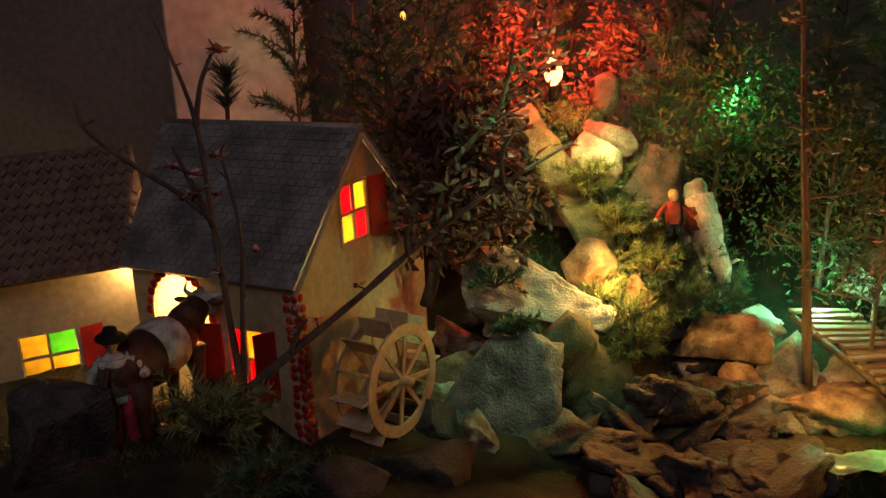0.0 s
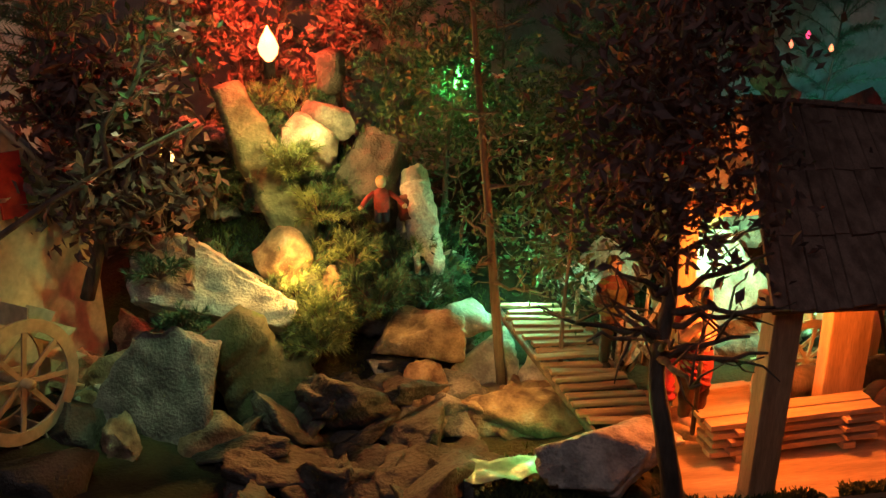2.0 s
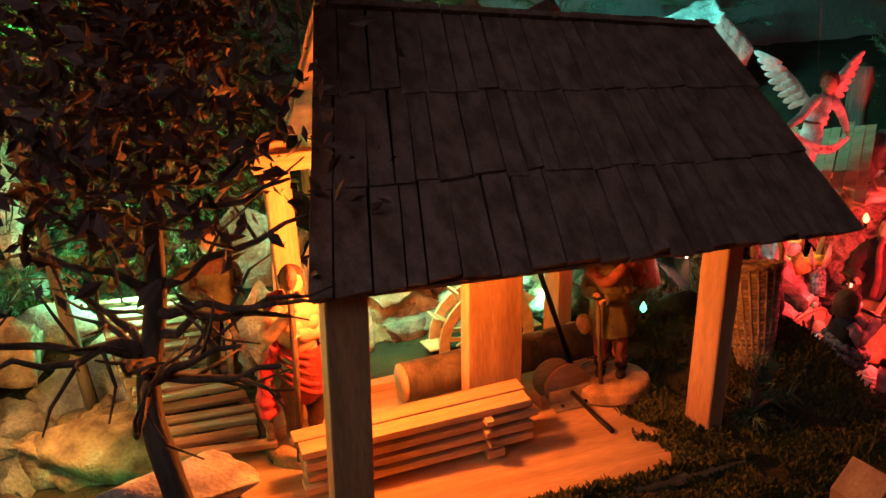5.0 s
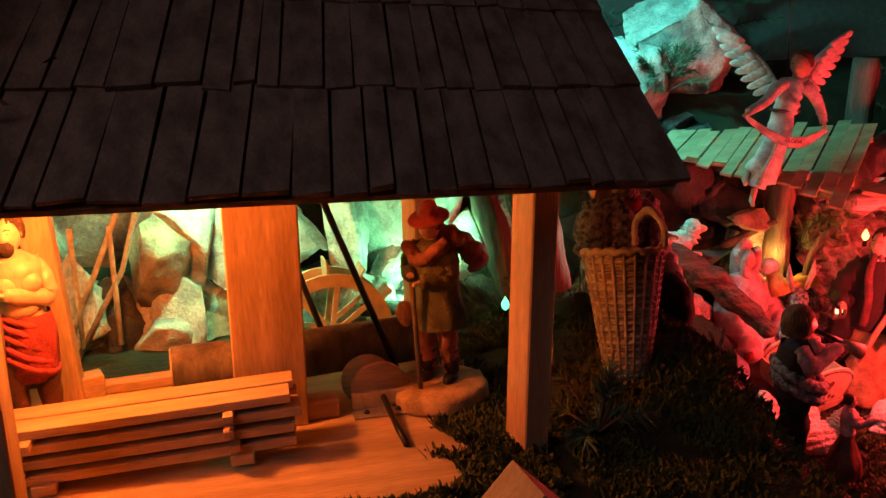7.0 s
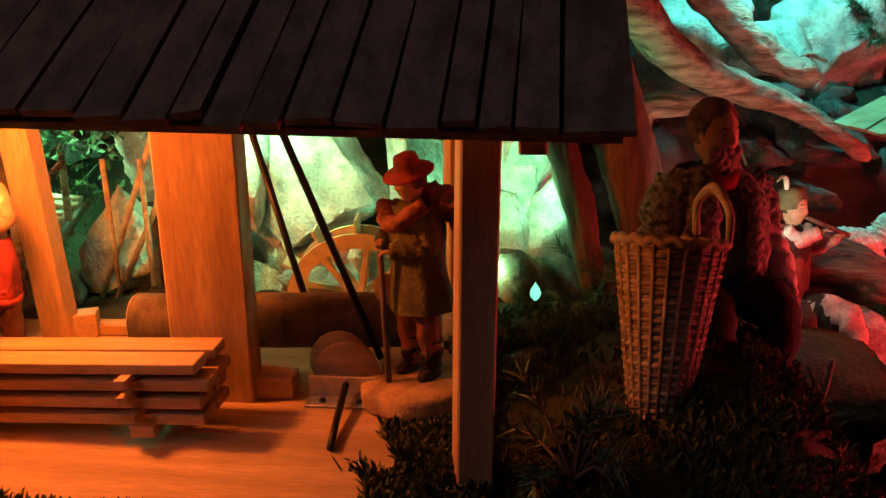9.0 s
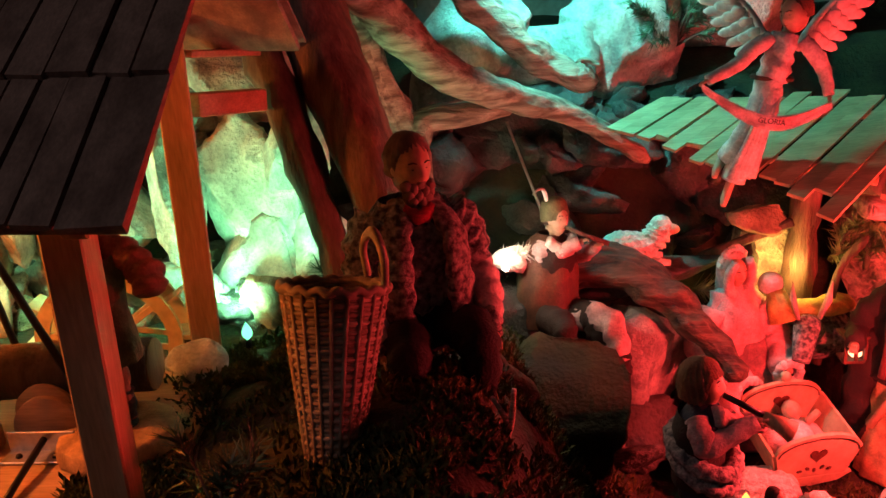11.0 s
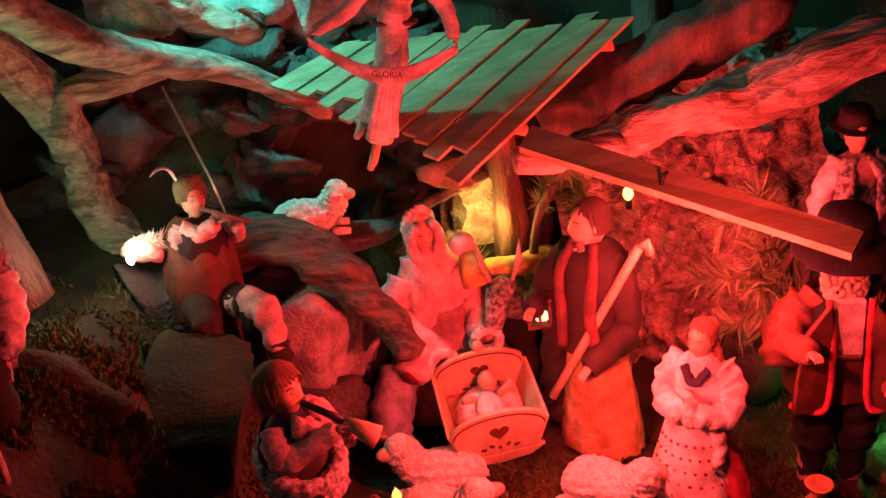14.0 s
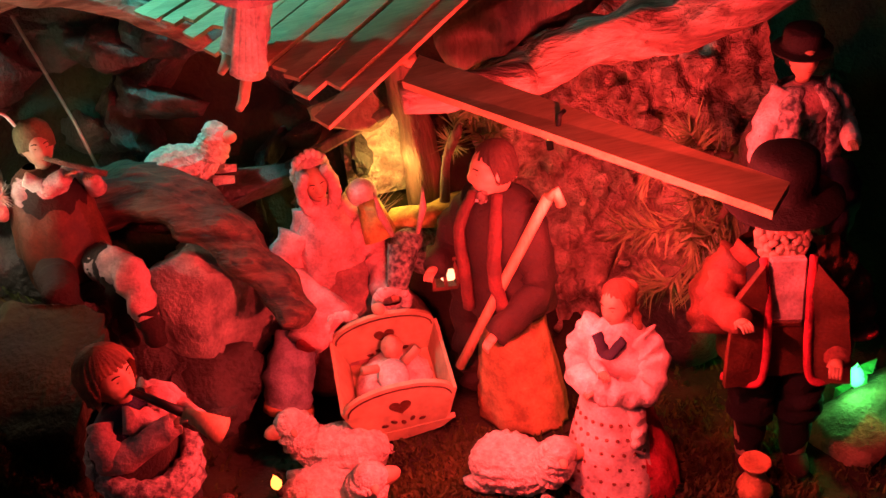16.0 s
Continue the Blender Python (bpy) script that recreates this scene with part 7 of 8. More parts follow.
figure("girl_figurine", "girl figurine in a white dotted apron hugging a bundle", (1.135, 0.280, -0.226), 0.188, -30, WHITECLOTH, CRIMSON, robe=True, sleeve=WHITECLOTH, hands_at=((0.0, -0.18, 0.70), (-0.03, -0.20, 0.62)), extra=girl_extra, wide=0.26, fold=0.09, head_turn=-14, nod=4, hair=None, arm=0.03)


def bearded_extra(g, M, K):
    for k in range(60):
        a, f = k * 2.4, k / 60
        w = 0.062 * math.sqrt(1 - (1.25 * f - 0.45) ** 2) if abs(1.25 * f - 0.45) < 1 else 0.02
        g.ball((w * math.sin(a), -0.046 - 0.022 * abs(math.cos(a)), -0.012 - 0.088 * f), (0.0125, 0.0125, 0.0115), BEARD, K, 7, 5, 0.3, 60)
    for q in (-1, 1):
        for k in range(8):
            g.ball((q * 0.058, -0.030 + 0.010 * (k % 3), 0.035 - 0.009 * k), 0.013, BEARD, K, 7, 5, 0.3, 60)
    # broad felt hat
    g.lathe([(0.150, -0.012), (0.156, -0.004), (0.120, 0.010), (0.082, 0.018), (0.088, 0.07), (0.080, 0.115), (0.04, 0.13)], DARKCLOTH, K @ pose(0, 0.012, 0.042, 4, 0, 0), 40, 3, 0.05)
    # jacket fronts hang open, edged with crimson braid
    g.lathe([(0.185, 0.43), (0.178, 0.55), (0.165, 0.70), (0.120, 0.80)], LEATHER, M @ pose(0, 0.035, 0), 40, 5, 0.06, 0.78, cap=False)
    for q in (-1, 1):
        o = [(q * 0.062, 0.455), (q * 0.10, 0.432), (q * 0.185, 0.44), (q * 0.175, 0.56), (q * 0.155, 0.72), (q * 0.07, 0.82), (q * 0.05, 0.66)]
        g.prism(o if q > 0 else o[::-1], 0.022, LEATHER, M @ pose(q * 0.008, -0.118, 0, 0, 0, -q * 14))
        g.tube(along(((q * 0.070, -0.105, 0.825), (q * 0.058, -0.140, 0.66), (q * 0.066, -0.146, 0.47), (q * 0.105, -0.148, 0.432), (q * 0.185, -0.100, 0.432)), 6), 0.0125, CRIMSON, 10, M, 0.1)
        for k in range(5):
            g.ball((q * (0.10 + 0.012 * (k % 2)), -0.143, 0.50 + 0.045 * k), 0.006, OCHRE, M, 6, 4)
        g.sleeve([(q * 0.115, 0.01, 0.77), (q * 0.20, 0.0, 0.66), (q * 0.215, -0.06, 0.56 if q < 0 else 0.55)], 0.068, 0.064, LEATHER, M, 18, 0.2)
        g.sleeve([(q * 0.072, -0.008, 0.25), (q * 0.076, 0.004, 0.14), (q * 0.078, 0.008, 0.045)], 0.050, 0.044, SKIN, M, 14, 0.05)
        g.sleeve([(q * 0.058, -0.006, 0.46), (q * 0.070, -0.008, 0.33), (q * 0.075, -0.006, 0.215)], 0.082, 0.078, DARKCLOTH, M, 18, 0.15)
    g.tube([(0.215, -0.06, 0.56), (0.215, -0.062, 0.545)], 0.068, CRIMSON, 16, M)
    g.box((0.105, 0.03, 0.20), WHITECLOTH, M @ pose(0, -0.098, 0.72), 0.006)
    g.box((0.09, 0.03, 0.016), LEATHER, M @ pose(0, -0.108, 0.62), 0.004)


figure("bearded_man_figurine", "bearded man figurine in black hat and red-trimmed jacket", (1.253, 0.298, -0.240), 0.256, -6, DARKCLOTH, DARKCLOTH, sleeve=JACKET, hands_at=((-0.15, -0.22, 0.70), (0.14, -0.17, 0.52)), extra=bearded_extra, head_turn=-10, big=1.1, hair=DARKCLOTH, arm=0.056)
g = Geo().lathe([(0.009, 0), (0.014, 0.010), (0.008, 0.024), (0.005, 0.027), (0.012, 0.038), (0.004, 0.036)], OCHRE, pose(1.230, 0.262, -0.240), 18, 6, 0.2)
single("gift_sack", g, (1.230, 0.262, -0.240), "small tied cloth sack on the ground", "sack")


def sit_extra(g, M, K):
    g.lathe([(0.125, 0.0), (0.128, 0.008), (0.085, 0.022), (0.082, 0.08), (0.05, 0.10)], DARKCLOTH, K @ pose(0, 0.03, 0.034, 10, 0, 0), 30, 3, 0.05)
    g.lathe([(0.175, 0.36), (0.180, 0.50), (0.170, 0.64), (0.11, 0.75)], GREYKNIT, M @ pose(0, 0.03, 0), 40, 5, 0.08, 0.8, cap=False)
    for q in (-1, 1):
        g.sleeve([(q * 0.06, -0.04, 0.745), (q * 0.110, -0.115, 0.64), (q * 0.115, -0.125, 0.50), (q * 0.12, -0.12, 0.38)], 0.045, 0.055, GREYKNIT, M, 16, 0.2, 0.5)


figure("sitting_boy_figurine", "boy figurine in speckled waistcoat sitting on a rock", (1.292, 0.385, -0.075), 0.165, 6, PINKCLOTH, BLUECLOTH, seated=True, sleeve=WHITECLOTH, hands_at=((-0.20, -0.18, 0.36), (0.16, -0.22, 0.52)), extra=sit_extra, arm=0.07, big=1.1, hair=DARKCLOTH)


def angel():
    g = Geo()
    # long dress that trails to the bare feet, belted blouse, wide sleeves
    g.sleeve([(0.912, 0.402, 0.212), (0.906, 0.404, 0.180), (0.893, 0.408, 0.140), (0.883, 0.410, 0.106)], 0.0165, 0.0150, WHITECLOTH, seg=26, crease=0.10, flat=0.8)
    g.sleeve([(0.906, 0.400, 0.196), (0.893, 0.402, 0.160), (0.874, 0.412, 0.128)], 0.0115, 0.0110, WHITECLOTH, seg=20, crease=0.12, flat=0.8)
    for k in range(5):
        x = 0.872 + 0.0055 * k
        g.tube([(0.904 + 0.003 * k, 0.388, 0.192), (0.892 + 0.0035 * k, 0.390, 0.155), (x + 0.004, 0.395, 0.112)], [0.0022, 0.0032, 0.0040], WHITECLOTH, 8)
    g.sleeve([(0.913, 0.402, 0.206), (0.917, 0.402, 0.228), (0.923, 0.404, 0.250)], 0.0175, 0.0155, WHITECLOTH, seg=22, crease=0.14, flat=0.75)
    g.tube([(0.9125 + 0.0185 * math.cos(a), 0.402 + 0.0145 * math.sin(a), 0.209 - 0.002 * math.cos(a)) for a in [6.283 * i / 24 for i in range(25)]], 0.0022, LEATHER, 8)
    K = pose(0.929, 0.400, 0.267, 8, -6, -58) @ Matrix.Scale(0.200, 4)
    g.tube([(0.924, 0.403, 0.248), (0.928, 0.401, 0.260)], 0.0058, SKIN, 10)
    g.carved_head(K, SKIN)
    g.strands(K, CHESTNUT, (0.070, 0.070, 0.080), (0, 0.026, 0.022), -0.5, 16, 0.10, 0.45)
    for a, e, h in (((0.908, 0.400, 0.246), (0.876, 0.392, 0.224), (0.848, 0.386, 0.212)), ((0.938, 0.402, 0.243), (0.958, 0.394, 0.214), (0.962, 0.386, 0.192))):
        g.sleeve([a, Vector(a).lerp(Vector(e), 0.5) + Vector((0, 0, 0.003)), e, h], 0.0088, 0.0058, WHITECLOTH, seg=16, crease=0.09)
        g.paw(h, Vector(h) - Vector(e), 0.0042, SKIN)
    for f, q in (((0.880, 0.408, 0.104), (0.874, 0.404, 0.088)), ((0.872, 0.414, 0.128), (0.866, 0.412, 0.116))):
        g.tube([f, q, Vector(q) + Vector((-0.003, -0.008, -0.004))], [0.0045, 0.0042, 0.0030], SKIN, 10)
    # banner that sags between the palms
    n = 24
    vs, fs = [], []
    for i in range(n + 1):
        t = i / n
        p = Vector((0.842, 0.378, 0.210)).lerp(Vector((0.964, 0.378, 0.188)), t) - Vector((0, 0.010 * math.sin(math.pi * t), 0.020 * math.sin(math.pi * t)))
        w = 0.007 + 0.007 * math.sin(math.pi * t)
        wave = 0.0015 * math.sin(9 * t)
        for k in range(4):
            vs.append(p + Vector((0, 0.004 * math.sin(k * 1.05) + wave, -w * k / 3)))
    for i in range(n):
        fs += [(4 * i + k, 4 * i + 4 + k, 4 * i + 5 + k, 4 * i + 1 + k) for k in range(3)]
    m = len(vs)
    g.add([*vs, *[v + Vector((0, 0.0014, 0)) for v in vs]], [*fs, *[tuple(m + q for q in f[::-1]) for f in fs], *[(4 * i + 4, 4 * i, m + 4 * i, m + 4 * i + 4) for i in range(n)], *[(4 * i + 3, 4 * i + 7, m + 4 * i + 7, m + 4 * i + 3) for i in range(n)]], WHITECLOTH)
    # wings: an arched upper edge with three rows of overlapping feathers
    for root, tip, spread in (((0.938, 0.416, 0.232), (0.996, 0.432, 0.292), 1), ((0.914, 0.424, 0.236), (0.868, 0.452, 0.300), -1)):
        root, tip = Vector(root), Vector(tip)
        d = tip - root
        down = (Vector((spread * 0.25, 0, -1)) - d * (Vector((spread * 0.25, 0, -1)).dot(d) / d.length_squared)).normalized()
        back = Vector((0, 0.003, 0))
        for row, (span, count, wid) in enumerate(((0.46, 9, 0.0058), (0.30, 8, 0.0056), (0.16, 7, 0.0054))):
            for k in range(count):
                f = k / (count - 1)
                p0 = root.lerp(tip, 0.08 + 0.86 * f) - down * 0.002
                p1 = p0 + (down * (1 - 0.55 * f) + d.normalized() * (0.25 + 0.75 * f)).normalized() * d.length * span * (0.85 + 0.35 * f)
                lift = Vector((0, -0.0016 * (row + 1) - 0.0004 * (k % 2), 0))
                g.tube([p0 + lift, p0.lerp(p1, 0.55) + lift, p0.lerp(p1, 0.88) + lift, p1 + lift], [wid * 0.15, wid * 0.25, wid * 0.2, wid * 0.05], WINGS, 10, flat=4.0)
        g.tube(along((root - down * 0.001, root.lerp(tip, 0.5) - down * 0.006, tip), 5), taper(0.0060, 0.0028, 11), WINGS, 10, flat=0.7)
    single("angel_figurine", g, (0.885, 0.41, 0.08), "hanging angel figurine with feathered wings and banner", "figurine")
    single("angel_wire", Geo().tube([(0.925, 0.42, 0.24), (0.925, 0.46, 0.8)], 0.0006, IRON, 5), (0.925, 0.42, 0.24), "thin wire that holds the angel", "wire")


angel()
# the word on the banner
txt = bpy.data.curves.new("banner_word", "FONT")
txt.body, txt.size, txt.align_x, txt.extrude = "GLORIA", 0.0072, "CENTER", 0.0002
word = new("banner_word_outline", txt)
bpy.context.view_layer.update()
me = bpy.data.meshes.new_from_object(word.evaluated_get(bpy.context.evaluated_depsgraph_get()))
bpy.data.objects.remove(word)
me.materials.clear()
me.materials.append(DARKCLOTH)
lettering = new("banner_lettering", me)
lettering.matrix_world = pose(0.904, 0.3655, 0.1715, 90, 0, 0) @ pose(0, 0, 0, 0, 0, -10)
tagged(lettering, "dark letters written across the angel's banner", "lettering")


def sheep(base, H, face, label, lying=True, head=35):
    g = Geo()
    M = Matrix.Translation(base) @ rotz(face) @ Matrix.Scale(H, 4)
    zc = 0.36 if lying else 0.62
    u, v = 60, 22
    vs, fs = [], []
    for i in range(v + 1):
        f = i / v
        x = -0.74 + 1.42 * f
        cz, r = zc + 0.22 * smooth(0.7, 1.0, f), 0.40 * math.sqrt(max(0.0, 1 - (2 * f - 1) ** 4)) * (0.92 + 0.14 * math.sin(5 * f)) + 0.002
        for k in range(u):
            t = 2 * math.pi * k / u
            lock = abs(math.sin(11 * f * 3.1416 + 2.2 * math.cos(t) + 2.5 * noise.noise(Vector((f * 5, math.cos(t) * 2, math.sin(t) * 2 + base[0] * 9)))))
            w = 1 + 0.13 * (lock - 0.5) + 0.07 * math.sin(15 * t + 9 * f)
            vs.append(M @ Vector((x + 0.03 * math.cos(t), r * w * math.cos(t), cz + r * 0.92 * w * math.sin(t))))
    for i in range(v):
        fs += [(i * u + k, i * u + (k + 1) % u, (i + 1) * u + (k + 1) % u, (i + 1) * u + k) for k in range(u)]
    fs += [tuple(range(u))[::-1], tuple(v * u + k for k in range(u))]
    g.add(vs, fs, FLEECE)
    g.sleeve([(0.42, 0, zc + 0.10), (0.56, 0, zc + 0.34), (0.62, 0, zc + 0.52)], 0.30, 0.22, FLEECE, M, 24, 0.22)
    K = M @ pose(0.62, 0, zc + 0.48, 0, 0, head)
    g.ball((0, 0, 0), (0.24, 0.20, 0.22), FLEECE, K, 16, 10, 0.10, 12)
    g.ball((0.20, 0, -0.06), (0.20, 0.12, 0.12), SKIN, K, 12, 8)
    for s in (-1, 1):
        g.ball((0.0, s * 0.21, 0.0), (0.06, 0.12, 0.05), SKIN, K, 8, 6)
        if lying:
            g.tube([(0.40, s * 0.25, 0.12), (0.75, s * 0.25, 0.07)], [0.10, 0.07], FLEECE, 8, M)
            g.ball((-0.5, s * 0.3, 0.12), (0.3, 0.12, 0.12), FLEECE, M, 10, 7)
        else:
            for x in (-0.5, 0.42):
                g.tube([(x, s * 0.18, 0.4), (x, s * 0.18, 0.0)], [0.10, 0.06], FLEECE, 8, M)
    return single("sheep_figurine", g, base, label, "figurine", "sheep of the crib")


sheep((0.790, 0.46, -0.002), 0.052, 10, "lying white sheep figurine on the dark ledge", head=-30)
sheep((0.898, 0.318, -0.222), 0.060, 168, "white sheep figurine beside the cradle")
sheep((0.902, 0.262, -0.222), 0.060, -14, "white sheep figurine with its back to the crib")
sheep((1.052, 0.282, -0.224), 0.058, -28, "lying white lamb figurine at the girl's feet")
rock("sheep_ledge", (0.80, 0.485, -0.02), (0.085, 0.04, 0.022), DARKROCK, 83, "dark flat ledge that carries the sheep", sub=4)


def donkey():
    g = Geo()
    g.ball((1.00, 0.475, -0.075), (0.045, 0.035, 0.032), GREYKNIT, u=18, v=12, rough=0.08)
    g.tube(along(((0.992, 0.455, -0.065), (0.980, 0.435, -0.05), (0.972, 0.420, -0.045)), 4), 0.014, GREYKNIT, 12)
    g.tube([(0.972, 0.420, -0.045), (0.962, 0.400, -0.075)], [0.014, 0.009], GREYKNIT, 12)
    for x in (-0.010, 0.012):
        g.tube([(0.974 + x, 0.424, -0.035), (0.974 + x * 1.7, 0.424, -0.012), (0.974 + x * 1.9, 0.424, 0.008)], [0.004, 0.0065, 0.001], PINKCLOTH, 8, flat=0.5)
    g.tube(along(((1.03, 0.48, -0.04), (0.995, 0.45, -0.032), (0.96, 0.46, -0.04)), 4), 0.018, YELLOWCLOTH, 10, rough=0.3, flat=0.5)
    single("donkey_figurine", g, (0.99, 0.46, -0.11), "lying donkey figurine with upright ears and blanket", "figurine").location.z -= 0.022


donkey()


def cradle():
    t = thing("cradle", (0.958, 0.365, -0.20), "painted wooden rocking cradle with hearts", "cradle")
    M = pose(0.950, 0.362, -0.160, 14, 0, 12)
    for s, y in ((1, 0.040), (-1, -0.040)):
        o = [(-0.036, -0.022), (0.036, -0.022), (0.046, 0.014)] + [(0.046 * math.cos(a), 0.014 + 0.022 * math.sin(a)) for a in [math.pi * (i + 1) / 12 for i in range(11)]] + [(-0.046, 0.014)]
        p = part("end_board", Geo().prism(o, 0.004, BALSA, M @ pose(0, y, 0)), t, "pale end board with a curved top")
        h = [(0.0085 * math.sin(a) ** 3 * 1.1, 0.0006 * (13 * math.cos(a) - 5 * math.cos(2 * a) - 2 * math.cos(3 * a) - math.cos(4 * a))) for a in [6.283 * i / 24 for i in range(24)]]
        part("painted_heart", Geo().prism(h, 0.0006, LEATHER, M @ pose(0, y - 0.0028, 0.010)), p, "dark painted heart")
        part("painted_edge", Geo().tube([M @ Vector((0.0435 * math.cos(a), y - 0.003, 0.012 + 0.0205 * math.sin(a))) for a in [math.pi * i / 14 for i in range(15)]], 0.0008, LEATHER, 5), p, "dark painted border line")
        for k in range(5):
            part("painted_flower", Geo().ball((0, 0, 0), (0.0035, 0.0008, 0.0022), LEATHER, M @ pose(-0.016 + 0.008 * k, y - 0.0025, -0.012 + 0.003 * (k % 2), 0, k * 40, 0), 8, 5), p, "dark painted flower")
        part("rocker", Geo().prism([(-0.044, -0.022), (0.044, -0.022), (0.03, -0.032), (0, -0.036), (-0.03, -0.032)], 0.005, BALSA, M @ pose(0, y, 0)), t)
    for s in (-1, 1):
        part("side_board", Geo().add([M @ Vector(v) for v in ((s * 0.036, -0.040, -0.022), (s * 0.036, 0.040, -0.022), (s * 0.046, 0.040, 0.014), (s * 0.046, -0.040, 0.014), (s * 0.039, -0.040, -0.022), (s * 0.039, 0.040, -0.022), (s * 0.049, 0.040, 0.014), (s * 0.049, -0.040, 0.014))],
                                     [(0, 1, 2, 3), (7, 6, 5, 4), (0, 4, 5, 1), (1, 5, 6, 2), (2, 6, 7, 3), (3, 7, 4, 0)], BALSA, False), t)
    part("bottom_board", Geo().box((0.072, 0.08, 0.003), BALSA, M @ pose(0, 0, -0.021)), t)
    part("bedding", Geo().ball((0, 0, 0), (0.034, 0.038, 0.014), WHITECLOTH, M @ pose(0, 0, -0.012), 18, 10, 0.2, 60), t, "white rumpled bedding")
    part("knob", Geo().ball(M @ Vector((0, 0.040, 0.043)), 0.006, BALSA, u=10, v=8), t)
    g = Geo().ball((0, 0, 0), (0.010, 0.012, 0.011), SKIN, M @ pose(0.004, 0.022, 0.010), 12, 8).ball((0, 0, 0), (0.014, 0.020, 0.010), WHITECLOTH, M @ pose(0, -0.006, 0.004), 12, 8)
    g.tube([M @ Vector((0.012, 0.004, 0.008)), M @ Vector((0.026, 0.008, 0.018))], 0.004, SKIN, 8).tube([M @ Vector((-0.012, 0.004, 0.008)), M @ Vector((-0.025, 0.0, 0.014))], 0.004, SKIN, 8)
    single("cradle_infant_figurine", g, M @ Vector((0, 0, -0.002)), "tiny infant figurine lying in the cradle", "figurine")


cradle()


def basket():
    t = thing("back_basket", (0.533, 0.045, 0.020), "tall tapering wicker carrying basket standing in moss", "basket")
    A, B = Vector((0.530, 0.042, 0.006)), Vector((0.538, 0.078, 0.136))
    n, seg = 46, 22
    ax = (B - A).normalized()
    s1 = ax.cross(Vector((0, 1, 0))).normalized()
    s2 = ax.cross(s1).normalized()
    for k in range(seg):
        a = 6.283 * k / seg
        o = s1 * math.cos(a) + s2 * math.sin(a)
        part("stake", Geo().tube([A + o * 0.0150, A.lerp(B, 0.5) + o * 0.0258, B + o * 0.0362 + ax * 0.002], 0.0017, WICKER, 6, rough=0.2), t)
    for i in range(n):
        f = i / (n - 1)
        c, r = A.lerp(B, f), 0.0142 + 0.0205 * f
        pts = []
        for k in range(seg * 2 + 1):
            a = 3.1416 * k / seg
            w = r + (0.0014 if (k + i) % 2 and k % 2 else -0.0004) + 0.0007 * noise.noise(Vector((k * 0.3, i * 1.7, 2)))
            pts.append(c + (s1 * math.cos(a) + s2 * math.sin(a)) * w + ax * 0.0010 * noise.noise(Vector((k * 0.4, i, 0))))
        part("weave", Geo().tube(pts, 0.0021, WICKER, 5), t)
    part("rim", Geo().tube([B + (s1 * math.cos(a) + s2 * math.sin(a)) * 0.0365 + ax * 0.0012 * math.sin(a * 18) for a in [6.283 * k / 90 for k in range(91)]], 0.0032, WICKER, 8, rough=0.3), t)
    part("base", Geo().tube([A, A + ax * 0.003], 0.014, WICKER, 16), t)
    for q in (0, 1):
        part("handle", Geo().tube(along((B + Vector((0.020, 0.018 + 0.002 * q, 0.0)), B + Vector((0.019, 0.016 + 0.002 * q, 0.022)), B + Vector((0.028, 0.008, 0.033 + 0.003 * q)), B + Vector((0.036, -0.006 + 0.002 * q, 0.022)), B + Vector((0.036, -0.010, 0.0))), 6), 0.0026, WICKER, 8, rough=0.25), t)


basket()


# ---------------------------------------------------------------- bridge, stream and path things
def bridge():
    t = thing("plank_bridge", (-0.09, 0.22, 0.03), "little bridge of rough split planks", "bridge")
    a0, a1 = Vector((-0.175, 0.40, 0.085)), Vector((-0.07, 0.40, 0.080))
    b0, b1 = Vector((-0.12, 0.08, 0.030)), Vector((-0.015, 0.08, 0.025))
    r = random.Random(8)
    for i in range(17):
        f0 = i / 17
        p, q = a0.lerp(b0, f0) + Vector((r.uniform(-0.008, 0.006), 0, r.uniform(-0.002, 0.002))), a1.lerp(b1, f0) + Vector((r.uniform(-0.006, 0.008), r.uniform(-0.006, 0.006), r.uniform(-0.002, 0.002)))
        M = Matrix.Translation((p + q) / 2) @ (q - p).to_track_quat("X", "Z").to_matrix().to_4x4() @ pose(0, 0, 0, r.uniform(-6, 6), 0, 0)
        part("plank", Geo().box(((q - p).length, 0.0145, 0.006), BROWNPLANK, M, 0.0012, 0.0006), t)
    for a, b in ((a0, b0), (a1, b1)):
        part("beam", Geo().tube([a - Vector((0, 0, 0.009)), b - Vector((0, 0, 0.009))], 0.006, BARK, 8), t)
    for p in (a1.lerp(b1, 0.15), a1.lerp(b1, 0.55), a1.lerp(b1, 0.95)):
        part("rail_post", Geo().tube([p - Vector((0, 0, 0.02)), p + Vector((0.004, 0, 0.07))], 0.004, DRIFT, 7, rough=0.2), t)
    part("rail", Geo().tube([a1.lerp(b1, 0.15) + Vector((0.004, 0, 0.06)), a1.lerp(b1, 0.95) + Vector((0.004, 0, 0.06))], 0.0035, DRIFT, 7, rough=0.2), t)


